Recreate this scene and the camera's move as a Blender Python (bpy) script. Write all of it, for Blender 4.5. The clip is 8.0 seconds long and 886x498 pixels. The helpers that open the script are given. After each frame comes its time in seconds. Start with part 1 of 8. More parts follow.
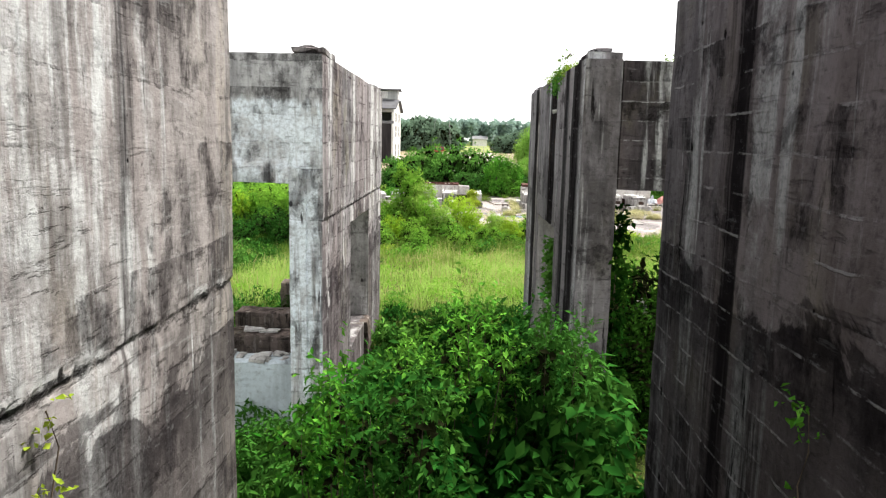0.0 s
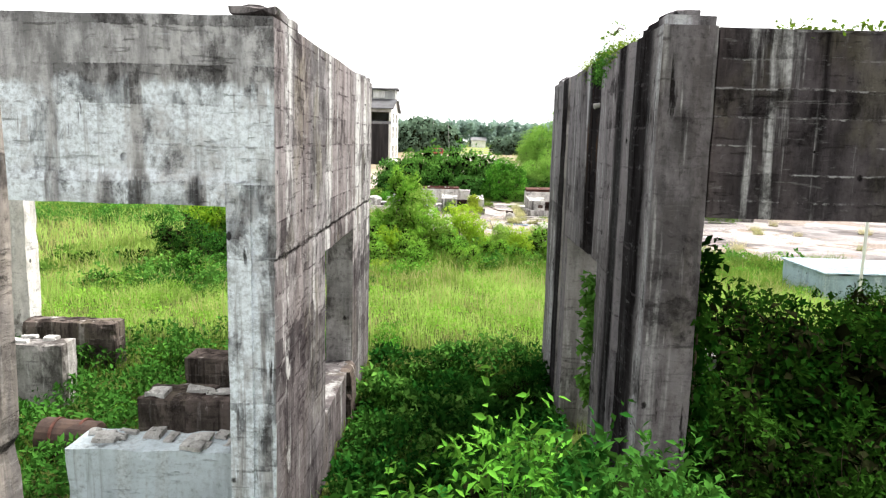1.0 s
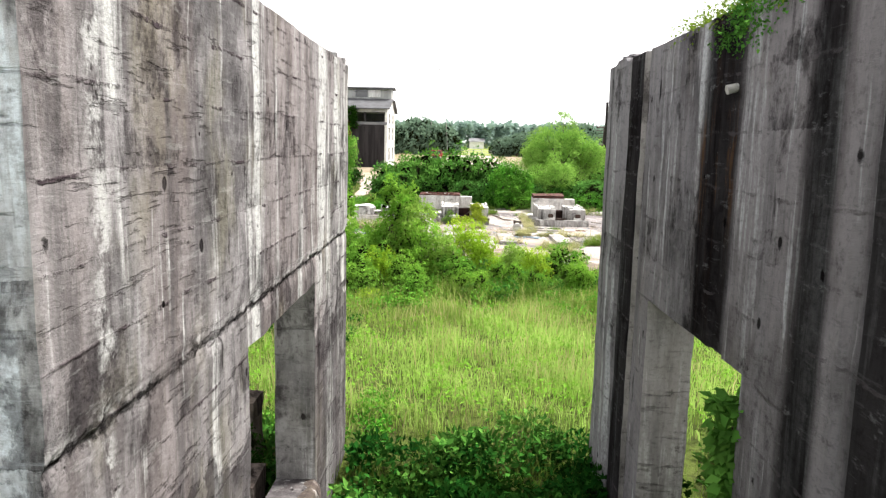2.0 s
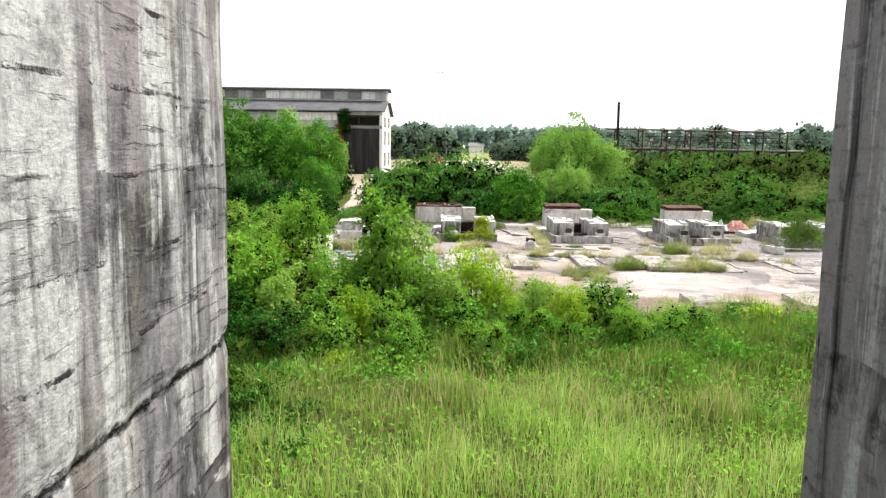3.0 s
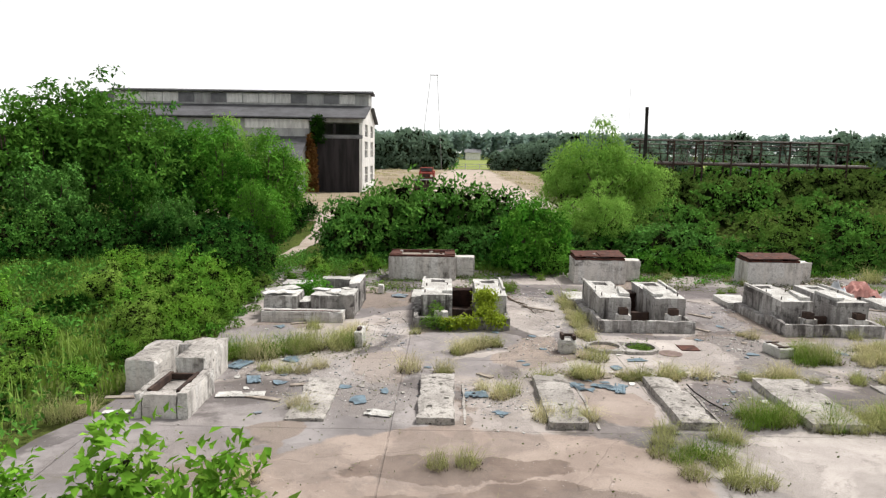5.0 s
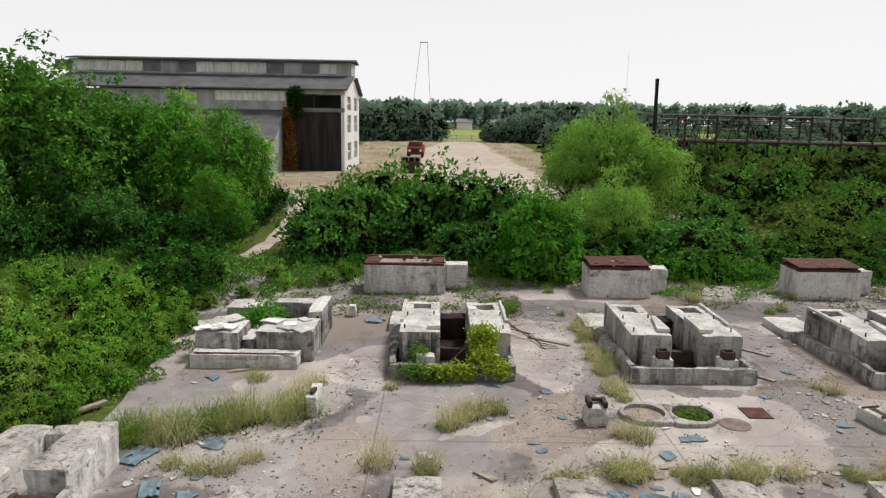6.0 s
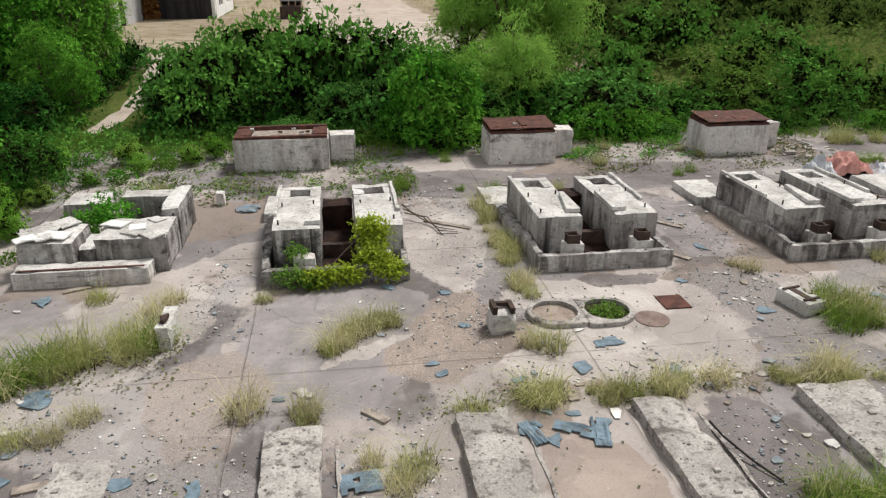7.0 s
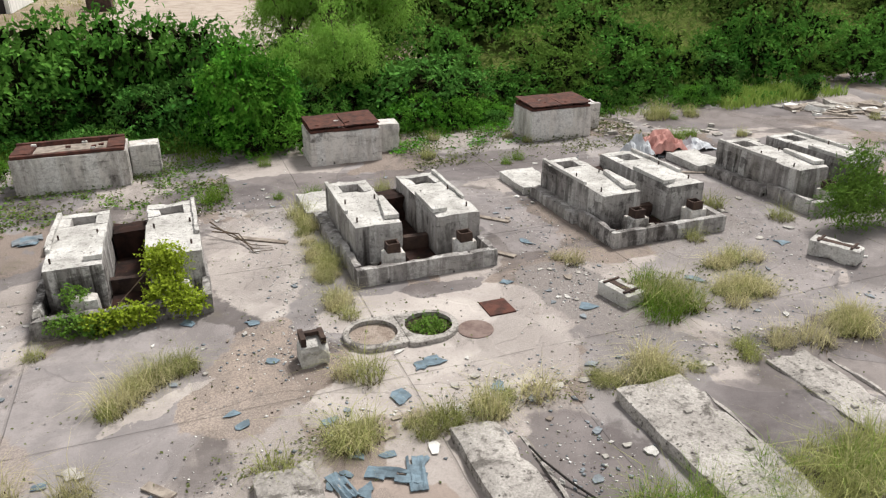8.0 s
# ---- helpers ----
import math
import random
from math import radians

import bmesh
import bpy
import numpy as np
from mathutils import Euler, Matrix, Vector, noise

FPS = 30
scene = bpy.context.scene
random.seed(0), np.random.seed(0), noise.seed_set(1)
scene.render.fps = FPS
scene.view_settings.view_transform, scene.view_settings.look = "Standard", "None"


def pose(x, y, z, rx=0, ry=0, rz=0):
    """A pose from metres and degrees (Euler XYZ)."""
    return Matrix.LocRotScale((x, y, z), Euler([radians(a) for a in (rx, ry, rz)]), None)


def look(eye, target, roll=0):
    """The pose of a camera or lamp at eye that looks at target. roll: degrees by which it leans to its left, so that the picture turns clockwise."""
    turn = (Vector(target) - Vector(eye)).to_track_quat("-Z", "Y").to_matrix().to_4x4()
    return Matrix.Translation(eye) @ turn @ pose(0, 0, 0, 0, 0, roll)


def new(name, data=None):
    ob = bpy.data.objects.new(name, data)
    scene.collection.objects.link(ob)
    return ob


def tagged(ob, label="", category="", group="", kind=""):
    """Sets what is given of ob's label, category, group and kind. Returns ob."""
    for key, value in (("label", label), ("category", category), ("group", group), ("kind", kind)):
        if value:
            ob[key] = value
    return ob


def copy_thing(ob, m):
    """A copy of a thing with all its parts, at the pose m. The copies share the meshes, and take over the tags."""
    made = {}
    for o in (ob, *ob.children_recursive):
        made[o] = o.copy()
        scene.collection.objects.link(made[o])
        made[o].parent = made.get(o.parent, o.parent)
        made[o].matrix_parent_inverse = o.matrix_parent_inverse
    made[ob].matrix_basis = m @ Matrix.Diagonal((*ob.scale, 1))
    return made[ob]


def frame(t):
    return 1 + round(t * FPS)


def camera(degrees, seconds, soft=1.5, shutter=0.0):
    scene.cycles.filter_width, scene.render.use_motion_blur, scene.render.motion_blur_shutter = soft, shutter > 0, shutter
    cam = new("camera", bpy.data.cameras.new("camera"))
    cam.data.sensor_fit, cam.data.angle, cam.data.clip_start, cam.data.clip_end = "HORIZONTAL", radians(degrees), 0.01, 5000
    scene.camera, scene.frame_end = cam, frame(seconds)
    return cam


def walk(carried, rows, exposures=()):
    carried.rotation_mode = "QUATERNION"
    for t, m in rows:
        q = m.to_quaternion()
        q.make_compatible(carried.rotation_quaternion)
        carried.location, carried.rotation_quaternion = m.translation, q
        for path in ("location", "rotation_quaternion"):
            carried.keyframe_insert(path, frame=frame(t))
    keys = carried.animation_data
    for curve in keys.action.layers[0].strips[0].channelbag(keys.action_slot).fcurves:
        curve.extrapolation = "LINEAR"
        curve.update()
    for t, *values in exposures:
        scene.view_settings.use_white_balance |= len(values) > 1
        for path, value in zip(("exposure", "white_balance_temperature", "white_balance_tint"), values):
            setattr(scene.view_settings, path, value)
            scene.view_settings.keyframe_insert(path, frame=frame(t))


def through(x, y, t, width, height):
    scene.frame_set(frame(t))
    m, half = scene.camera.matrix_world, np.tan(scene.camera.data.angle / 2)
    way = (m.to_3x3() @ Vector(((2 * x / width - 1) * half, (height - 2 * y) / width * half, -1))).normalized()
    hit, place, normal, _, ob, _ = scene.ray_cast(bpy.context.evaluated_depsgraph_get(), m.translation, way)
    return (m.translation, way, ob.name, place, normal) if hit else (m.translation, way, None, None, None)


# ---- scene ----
cam = camera(63.5, 8.0, soft=1.3)
PATH = [  # seconds, eye, a point on the line of sight, lean
    (0.0, (-0.002, 0.077, 4.308), (-0.038, 2.054, 4.007), 1.3),
    (0.5, (-0.089, 1.544, 4.306), (-0.119, 3.522, 4.007), 1.4),
    (1.0, (-0.165, 3.232, 4.333), (-0.195, 5.209, 4.035), 1.5),
    (1.5, (-0.276, 5.156, 4.350), (-0.301, 7.134, 4.054), 1.6),
    (2.0, (-0.373, 7.485, 4.405), (-0.397, 9.463, 4.110), 1.4),
    (3.3, (-0.480, 14.955, 4.352), (-0.504, 16.935, 4.073), 0.8),
    (3.5, (-0.492, 16.114, 4.350), (-0.515, 18.095, 4.072), 0.8),
    (4.0, (-0.421, 19.205, 4.368), (-0.438, 21.187, 4.094), 0.8),
    (4.5, (-0.303, 22.551, 4.558), (-0.318, 24.532, 4.285), 0.8),
    (5.0, (-0.187, 25.925, 5.135), (-0.202, 27.907, 4.867), 0.9),
    (5.2, (-0.148, 27.155, 5.329), (-0.165, 29.139, 5.072), 0.9),
    (6.3, (-0.043, 32.227, 5.741), (0.007, 34.175, 5.288), 1.0),
    (6.5, (0.03, 32.767, 5.777), (0.129, 34.689, 5.233), 0.8),
    (7.0, (0.39, 33.72, 5.873), (0.665, 35.55, 5.113), 0.3),
    (7.5, (0.923, 34.327, 5.979), (1.394, 36.101, 5.184), -0.1),
    (8.0, (1.598, 34.646, 5.991), (2.23, 36.366, 5.189), -0.4),
]
EXPOSURES = [(0.0, 1.02), (1.0, 1.13), (2.0, 1.1), (3.5, 0.6), (4.0, 0.48), (4.5, 0.28), (5.2, 0.0), (6.3, -0.3), (7.0, -0.14), (8.0, 0.02)]
walk(cam, [(t, look(eye, aim, lean)) for t, eye, aim, lean in PATH], EXPOSURES)

# ---- world and sun ----
world = bpy.data.worlds.new("overcast_sky")
scene.world = world
world.use_nodes = True
wn, wl = world.node_tree.nodes, world.node_tree.links
wn.clear()
sky = wn.new("ShaderNodeTexSky")
sky.sky_type = "NISHITA"
sky.sun_disc = False
sky.sun_elevation, sky.sun_rotation = radians(58), radians(55)
sky.dust_density, sky.air_density = 4.0, 1.0
grey = wn.new("ShaderNodeHueSaturation")
grey.inputs["Saturation"].default_value = 0.12
grey.inputs["Value"].default_value = 0.1
cloud = wn.new("ShaderNodeMix")
cloud.data_type = "RGBA"
cloud.inputs["Factor"].default_value = 0.85
where = wn.new("ShaderNodeTexCoord")
height = wn.new("ShaderNodeSeparateXYZ")
wl.new(where.outputs["Generated"], height.inputs[0])
deck = wn.new("ShaderNodeMapRange")  # a bright thin overcast, whitest low down
for key, v in zip(("From Min", "From Max", "To Min", "To Max"), (0.0, 1.0, 1.3, 0.44)):
    deck.inputs[key].default_value = v
wl.new(height.outputs["Z"], deck.inputs["Value"])
wl.new(deck.outputs[0], cloud.inputs["B"])
sky_out = wn.new("ShaderNodeBackground")
sky_out.inputs["Strength"].default_value = 1.0
wo = wn.new("ShaderNodeOutputWorld")
wl.new(sky.outputs[0], grey.inputs["Color"])
wl.new(grey.outputs[0], cloud.inputs["A"])
wl.new(cloud.outputs["Result"], sky_out.inputs["Color"])
wl.new(sky_out.outputs[0], wo.inputs["Surface"])

sun = new("sun", bpy.data.lights.new("sun", "SUN"))
sun.data.energy, sun.data.angle, sun.data.color = 5.0, radians(12), (1.0, 0.96, 0.9)
sun.matrix_world = look((30, 20, 60), (0, 0, 0))


# ---- materials ----
class Nodes:
    """A material and short ways to wire its nodes."""

    def __init__(self, name):
        self.mat = bpy.data.materials.new(name)
        self.mat.use_nodes = True
        self.n, self.l = self.mat.node_tree.nodes, self.mat.node_tree.links
        self.bsdf = self.n["Principled BSDF"]
        self.out = self.n["Material Output"]
        self.geo = self.n.new("ShaderNodeNewGeometry")

    def place(self, sx=1, sy=1, sz=1, local=False):
        m = self.n.new("ShaderNodeMapping")
        m.inputs["Scale"].default_value = (sx, sy, sz)
        if local:
            c = self.n.new("ShaderNodeTexCoord")
            self.l.new(c.outputs["Object"], m.inputs["Vector"])
        else:
            self.l.new(self.geo.outputs["Position"], m.inputs["Vector"])
        return m.outputs[0]

    def noise(self, vec, scale, detail=5, rough=0.6, warp=0.0):
        t = self.n.new("ShaderNodeTexNoise")
        t.inputs["Scale"].default_value = scale
        t.inputs["Detail"].default_value = detail
        t.inputs["Roughness"].default_value = rough
        t.inputs["Distortion"].default_value = warp
        self.l.new(vec, t.inputs["Vector"])
        return t.outputs[0]

    def cells(self, vec, scale, feature="F1"):
        t = self.n.new("ShaderNodeTexVoronoi")
        t.feature = feature
        t.inputs["Scale"].default_value = scale
        self.l.new(vec, t.inputs["Vector"])
        return t.outputs["Distance"]

    def ramp(self, value, lo, hi, a=0.0, b=1.0):
        r = self.n.new("ShaderNodeMapRange")
        r.interpolation_type = "SMOOTHSTEP"
        for key, v in zip(("From Min", "From Max", "To Min", "To Max"), (lo, hi, a, b)):
            r.inputs[key].default_value = v
        self.l.new(value, r.inputs["Value"])
        return r.outputs[0]

    def mix(self, fac, a, b, blend="MIX"):
        m = self.n.new("ShaderNodeMix")
        m.data_type, m.blend_type = "RGBA", blend
        for key, v in (("Factor", fac), ("A", a), ("B", b)):
            if isinstance(v, tuple):
                m.inputs[key].default_value = (*v, 1) if len(v) == 3 else v
            elif isinstance(v, (int, float)):
                m.inputs[key].default_value = v
            else:
                self.l.new(v, m.inputs[key])
        return m.outputs["Result"]

    def math(self, op, a, b=0.5):
        m = self.n.new("ShaderNodeMath")
        m.operation = op
        for i, v in enumerate((a, b)):
            if isinstance(v, (int, float)):
                m.inputs[i].default_value = v
            else:
                self.l.new(v, m.inputs[i])
        return m.outputs[0]

    def finish(self, colour, rough=0.9, bump=None, depth=0.02, metal=0.0, gloss=0.0):
        for key, v in (("Base Color", colour), ("Roughness", rough), ("Metallic", metal)):
            if isinstance(v, tuple):
                self.bsdf.inputs[key].default_value = (*v, 1)
            elif isinstance(v, (int, float)):
                self.bsdf.inputs[key].default_value = v
            else:
                self.l.new(v, self.bsdf.inputs[key])
        self.bsdf.inputs["Specular IOR Level"].default_value = gloss
        if bump is not None:
            b = self.n.new("ShaderNodeBump")
            b.inputs["Strength"].default_value = 1.0
            b.inputs["Distance"].default_value = depth
            self.l.new(bump, b.inputs["Height"])
            self.l.new(b.outputs[0], self.bsdf.inputs["Normal"])
        return self.mat


def streaked_concrete(name, body, dark, pale, lime=0.6, drips=0.55, blotch=0.58, seam_tone=None, seams=0.6, tint=0.5, joint=-9.0, tide=-9.0, bands=(), rust=None, limed=None, beige=None, lime_top=99.0, boards=(0.36, 1.9), contrast=1.0, grit=0.5, split=None, seam_w=0.045, dashes=0.5):
    """Board-cast concrete: each board its own tone, rain runs, lime runs, blackened blotches, crumbled joint, chips.
    bands are (from y, to y) of soot runs; limed and beige are (from y, to y) stretches of pale wash."""
    m = Nodes(name)
    p = m.place()
    xyz = m.n.new("ShaderNodeSeparateXYZ")
    m.l.new(p, xyz.inputs[0])
    X, Y, Z = (xyz.outputs[k] for k in "XYZ")
    runs, long_runs = m.place(1, 1, 0.13), m.place(1, 1, 0.025)
    wide = m.noise(p, 0.45, 5, 0.62)
    mottle = m.noise(p, 2.3, 9, 0.7, 0.3)
    fine = m.noise(p, 19, 6, 0.75)
    wobble = m.noise(p, 1.3, 9, 0.7)
    # boards: rows of form boards, each piece a little lighter or darker
    zz = m.math("ADD", m.math("DIVIDE", Z, boards[0]), m.math("MULTIPLY", wobble, 0.42))
    row = m.math("FLOOR", zz)
    uu = m.math("ADD", m.math("DIVIDE", m.math("ADD", X, Y), boards[1]), m.math("MULTIPLY", row, 0.37))
    cell = m.n.new("ShaderNodeCombineXYZ")
    m.l.new(m.math("FLOOR", uu), cell.inputs[0])
    m.l.new(row, cell.inputs[1])
    white = m.n.new("ShaderNodeTexWhiteNoise")
    white.noise_dimensions = "2D"
    m.l.new(cell.outputs[0], white.inputs["Vector"])
    board = white.outputs["Value"]
    tone = m.math("ADD", m.math("MULTIPLY", m.math("MULTIPLY", board, m.ramp(m.noise(p, 1.1, 6, 0.7), 0.4, 0.6)), 0.3 * contrast), m.math("MULTIPLY", m.ramp(wide, 0.36, 0.64), 0.4))
    tone = m.math("ADD", tone, m.math("MULTIPLY", m.ramp(mottle, 0.32, 0.68), 0.34 * contrast))
    smear = m.noise(m.place(1, 1, 0.3), 4.2, 8, 0.68, 0.25)
    tone = m.math("ADD", tone, m.math("MULTIPLY", m.math("SUBTRACT", m.ramp(smear, 0.34, 0.66), 0.5), 0.5 * contrast))
    col = m.mix(m.ramp(tone, 0.1, 0.95), tuple(min(0.8, c * 1.28) for c in body), tuple(c * 0.5 for c in body))
    hue = m.ramp(m.noise(runs, 0.9, 5, 0.6, 0.3), 0.42, 0.62, 0.0, tint)
    col = m.mix(hue, col, m.mix(0.34, col, (0.245, 0.19, 0.18)))
    col = m.mix(m.ramp(m.noise(m.place(1.1, 1.1, 0.6), 1.1, 5, 0.6), 0.52, 0.68, 0.0, tint * 0.6), col, m.mix(0.4, col, (0.26, 0.24, 0.13)))
    # pale wash along stretches of the wall
    for reach, wash in ((limed, pale), (beige, tuple(min(0.75, c * k) for c, k in zip(body, (1.45, 1.4, 1.28))))):
        if reach:
            at = m.math("ADD", Y, m.math("MULTIPLY", m.math("SUBTRACT", m.noise(runs, 1.6, 6, 0.65), 0.5), 1.1))
            inside = m.math("MULTIPLY", m.ramp(at, reach[0] - 0.12, reach[0] + 0.12), m.ramp(at, reach[1] - 0.12, reach[1] + 0.12, 1.0, 0.0))
            streaks = m.math("MULTIPLY", m.ramp(m.noise(runs, 5.0, 8, 0.68), 0.43, 0.6), m.ramp(mottle, 0.62, 0.42, 0.25, 0.9))
            col = m.mix(m.math("MULTIPLY", inside, streaks), col, wash)
    # rain runs, light and dark
    run = m.noise(runs, 3.4, 6, 0.66)
    col = m.mix(m.ramp(run, 0.5, 0.66, 0.0, 0.55 * contrast), col, tuple(c * 0.42 for c in body))
    gap = m.ramp(m.noise(p, 0.8, 6, 0.7, 0.3), 0.4, 0.58)
    pale_run = m.ramp(m.noise(m.place(1, 1, 0.05), 2.6, 7, 0.62, 0.15), lime - 0.04, lime + 0.04)
    thin_pale = m.ramp(m.noise(m.place(1, 1, 0.06), 8.0, 4, 0.6), lime + 0.02, lime + 0.1)
    washed = m.math("MAXIMUM", m.math("MULTIPLY", pale_run, m.ramp(m.noise(p, 1.1, 7, 0.7), 0.36, 0.52)), m.math("MULTIPLY", thin_pale, gap))
    edge = m.math("ADD", Z, m.math("MULTIPLY", m.noise(runs, 3.0, 4, 0.7), 0.5))
    washed = m.math("MULTIPLY", washed, m.ramp(edge, lime_top + 0.32, lime_top + 0.22))
    col = m.mix(washed, col, m.mix(m.ramp(fine, 0.35, 0.62), pale, tuple(c * 0.74 for c in pale)))
    soot = m.ramp(m.noise(long_runs, 1.6, 6, 0.62), drips, drips + 0.08)
    soot = m.math("MULTIPLY", soot, m.ramp(mottle, 0.22, 0.5, 0.45, 0.95))
    soot2 = m.math("MULTIPLY", m.ramp(m.noise(runs, 7.5, 5, 0.65), drips + 0.04, drips + 0.12), gap)
    soot = m.math("MAXIMUM", soot, soot2)
    for y0, y1 in bands:
        at = m.math("ADD", Y, m.math("MULTIPLY", m.math("SUBTRACT", m.noise(m.place(1, 1, 0.12), 2.6, 7, 0.66), 0.5), 0.3))
        inside = m.math("MULTIPLY", m.ramp(at, y0 - 0.1, y0 + 0.1), m.ramp(at, y1 - 0.1, y1 + 0.1, 1.0, 0.0))
        soot = m.math("MAXIMUM", soot, m.math("MULTIPLY", inside, m.ramp(run, 0.35, 0.62, 0.99, 0.86)))
    col = m.mix(soot, col, dark)
    if rust:
        at = m.math("ADD", Y, m.math("MULTIPLY", m.math("SUBTRACT", m.noise(runs, 3.0, 6, 0.65), 0.5), 0.6))
        inside = m.math("MULTIPLY", m.ramp(at, rust[0] - 0.1, rust[0] + 0.1), m.ramp(at, rust[1] - 0.1, rust[1] + 0.1, 1.0, 0.0))
        inside = m.math("MULTIPLY", inside, m.ramp(m.noise(runs, 6.0, 7, 0.75), 0.48, 0.6))
        col = m.mix(m.math("MULTIPLY", inside, m.ramp(m.math("ABSOLUTE", m.math("SUBTRACT", Z, rust[2])), 0.1, 0.7, 0.7, 0.1)), col, (0.085, 0.045, 0.022))
    # blackened blotches that keep to board edges
    spot_mask = m.math("ADD", m.noise(m.place(1, 1, 0.75), 1.9, 9, 0.72, 0.3), m.math("MULTIPLY", m.math("SUBTRACT", board, 0.5), 0.22))
    black = m.math("MULTIPLY", m.ramp(spot_mask, blotch - 0.02, blotch + 0.07), m.ramp(smear, 0.36, 0.56, 0.3, 1.0))
    col = m.mix(m.math("MULTIPLY", black, m.ramp(fine, 0.3, 0.6, 0.95, 0.6)), col, dark)
    # a blackened zone below a jagged line
    low = m.math("ADD", Z, m.math("MULTIPLY", m.noise(p, 1.3, 8, 0.62, 0.6), 1.5))
    low = m.math("ADD", low, m.math("MULTIPLY", m.math("SUBTRACT", board, 0.5), 0.25))
    low = m.math("MULTIPLY", m.ramp(low, tide + 0.72, tide + 0.78, 1.0, 0.0), m.ramp(mottle, 0.3, 0.64, 0.97, 0.55))
    low = m.math("MULTIPLY", low, m.ramp(m.math("ADD", Z, m.math("MULTIPLY", wobble, 0.9)), tide - 0.35, tide + 0.15, 0.72, 1.0))
    col = m.mix(low, col, dark)
    # board seams, broken
    f = m.math("ABSOLUTE", m.math("SUBTRACT", m.math("FRACT", zz), 0.5))
    seam = m.math("MULTIPLY", m.ramp(f, 0.5 - seam_w, 0.497), m.ramp(m.noise(p, 2.1, 9, 0.78), 0.5, 0.64))
    seam = m.math("MULTIPLY", seam, seams * 0.8)
    ragged = m.ramp(m.math("ADD", f, m.math("MULTIPLY", m.noise(p, 9, 6, 0.75), 0.09)), 0.505, 0.525)
    ragged = m.math("MULTIPLY", m.math("MULTIPLY", ragged, m.ramp(m.noise(p, 2.6, 6, 0.75), 0.5, 0.6)), seams)
    seam = m.math("MAXIMUM", seam, ragged)
    col = m.mix(seam, col, seam_tone or pale)
    # a crumbled pour joint: dark crack with pale broken crust above it
    away = m.math("SUBTRACT", m.math("ADD", Z, m.math("MULTIPLY", m.math("SUBTRACT", m.noise(m.place(1, 1, 2), 3.6, 9, 0.8), 0.5), 0.24)), joint)
    crust = m.math("MULTIPLY", m.ramp(away, -0.02, 0.02), m.ramp(away, 0.06, 0.12, 1.0, 0.0))
    col = m.mix(m.math("MULTIPLY", crust, m.ramp(m.noise(p, 2.4, 7, 0.72), 0.46, 0.6, 0.0, 0.45)), col, pale)
    crack = m.math("MULTIPLY", m.ramp(m.math("ABSOLUTE", away), 0.006, 0.035, 1.0, 0.0), m.ramp(m.noise(p, 2.4, 8, 0.78), 0.4, 0.56))
    col = m.mix(m.math("MULTIPLY", crack, 0.9), col, tuple(c * 0.6 for c in dark))
    # an upright crack, spalled white along its sides
    if split:
        off = m.math("SUBTRACT", m.math("ADD", Y, m.math("MULTIPLY", m.math("SUBTRACT", m.noise(p, 2.6, 9, 0.75), 0.5), 0.3)), split)
        beside = m.math("MULTIPLY", m.ramp(m.math("ABSOLUTE", off), 0.02, 0.12, 1.0, 0.0), m.ramp(m.noise(p, 3.0, 8, 0.75), 0.48, 0.58, 0.0, 0.7))
        col = m.mix(beside, col, pale)
        cleft = m.math("MULTIPLY", m.ramp(m.math("ABSOLUTE", off), 0.004, 0.03, 1.0, 0.0), m.ramp(m.noise(p, 2.6, 8, 0.78), 0.5, 0.58, 0.0, 0.8))
        col = m.mix(cleft, col, tuple(c * 0.6 for c in dark))
    # chips, pock holes, grit
    flat_pits = m.noise(m.place(1, 1, 2.6), 4.6, 9, 0.74, 0.2)
    col = m.mix(m.ramp(flat_pits, 0.56, 0.66, 0.0, 0.55), col, m.mix(0.6, col, dark))
    col = m.mix(m.ramp(flat_pits, 0.42, 0.33, 0.0, 0.3), col, m.mix(0.5, col, pale))
    # torn dashes along the grain of the boards
    dash = m.ramp(m.noise(m.place(0.9, 0.9, 7.5), 2.0, 8, 0.7, 0.15), 0.575, 0.64)
    dash = m.math("MULTIPLY", dash, m.ramp(m.noise(p, 0.7, 5, 0.65), 0.42, 0.56, 0.15, 1.0))
    col = m.mix(m.math("MULTIPLY", dash, dashes), col, m.mix(0.75, col, dark))
    lip = m.ramp(m.noise(m.place(0.9, 0.9, 7.5), 2.0, 8, 0.7, 0.15), 0.41, 0.35, 0.0, dashes * 0.6)
    col = m.mix(lip, col, m.mix(0.5, col, pale))
    chip = m.math("MULTIPLY", m.ramp(m.math("ADD", m.cells(m.place(1, 1, 0.7), 3.0), m.math("MULTIPLY", m.noise(p, 7, 6, 0.75), 0.2)), 0.2, 0.16), m.ramp(m.noise(p, 0.8, 3), 0.46, 0.5))
    col = m.mix(m.math("MULTIPLY", chip, 0.9), col, tuple(c * 0.7 for c in dark))
    hole = m.math("MULTIPLY", m.ramp(m.cells(p, 1.7), 0.036, 0.026), m.ramp(m.noise(p, 0.5, 2), 0.42, 0.46))
    col = m.mix(hole, col, tuple(c * 0.4 for c in dark))
    col = m.mix(m.ramp(m.noise(p, 8.5, 8, 0.8), 0.56, 0.68, 0.0, grit), col, dark)
    col = m.mix(m.ramp(fine, 0.48, 0.74, 0.0, 0.35), col, tuple(c * 0.7 for c in dark))
    h = m.math("ADD", m.math("MULTIPLY", fine, 0.25), m.math("ADD", m.math("MULTIPLY", mottle, 0.6), m.math("MULTIPLY", flat_pits, -0.5)))
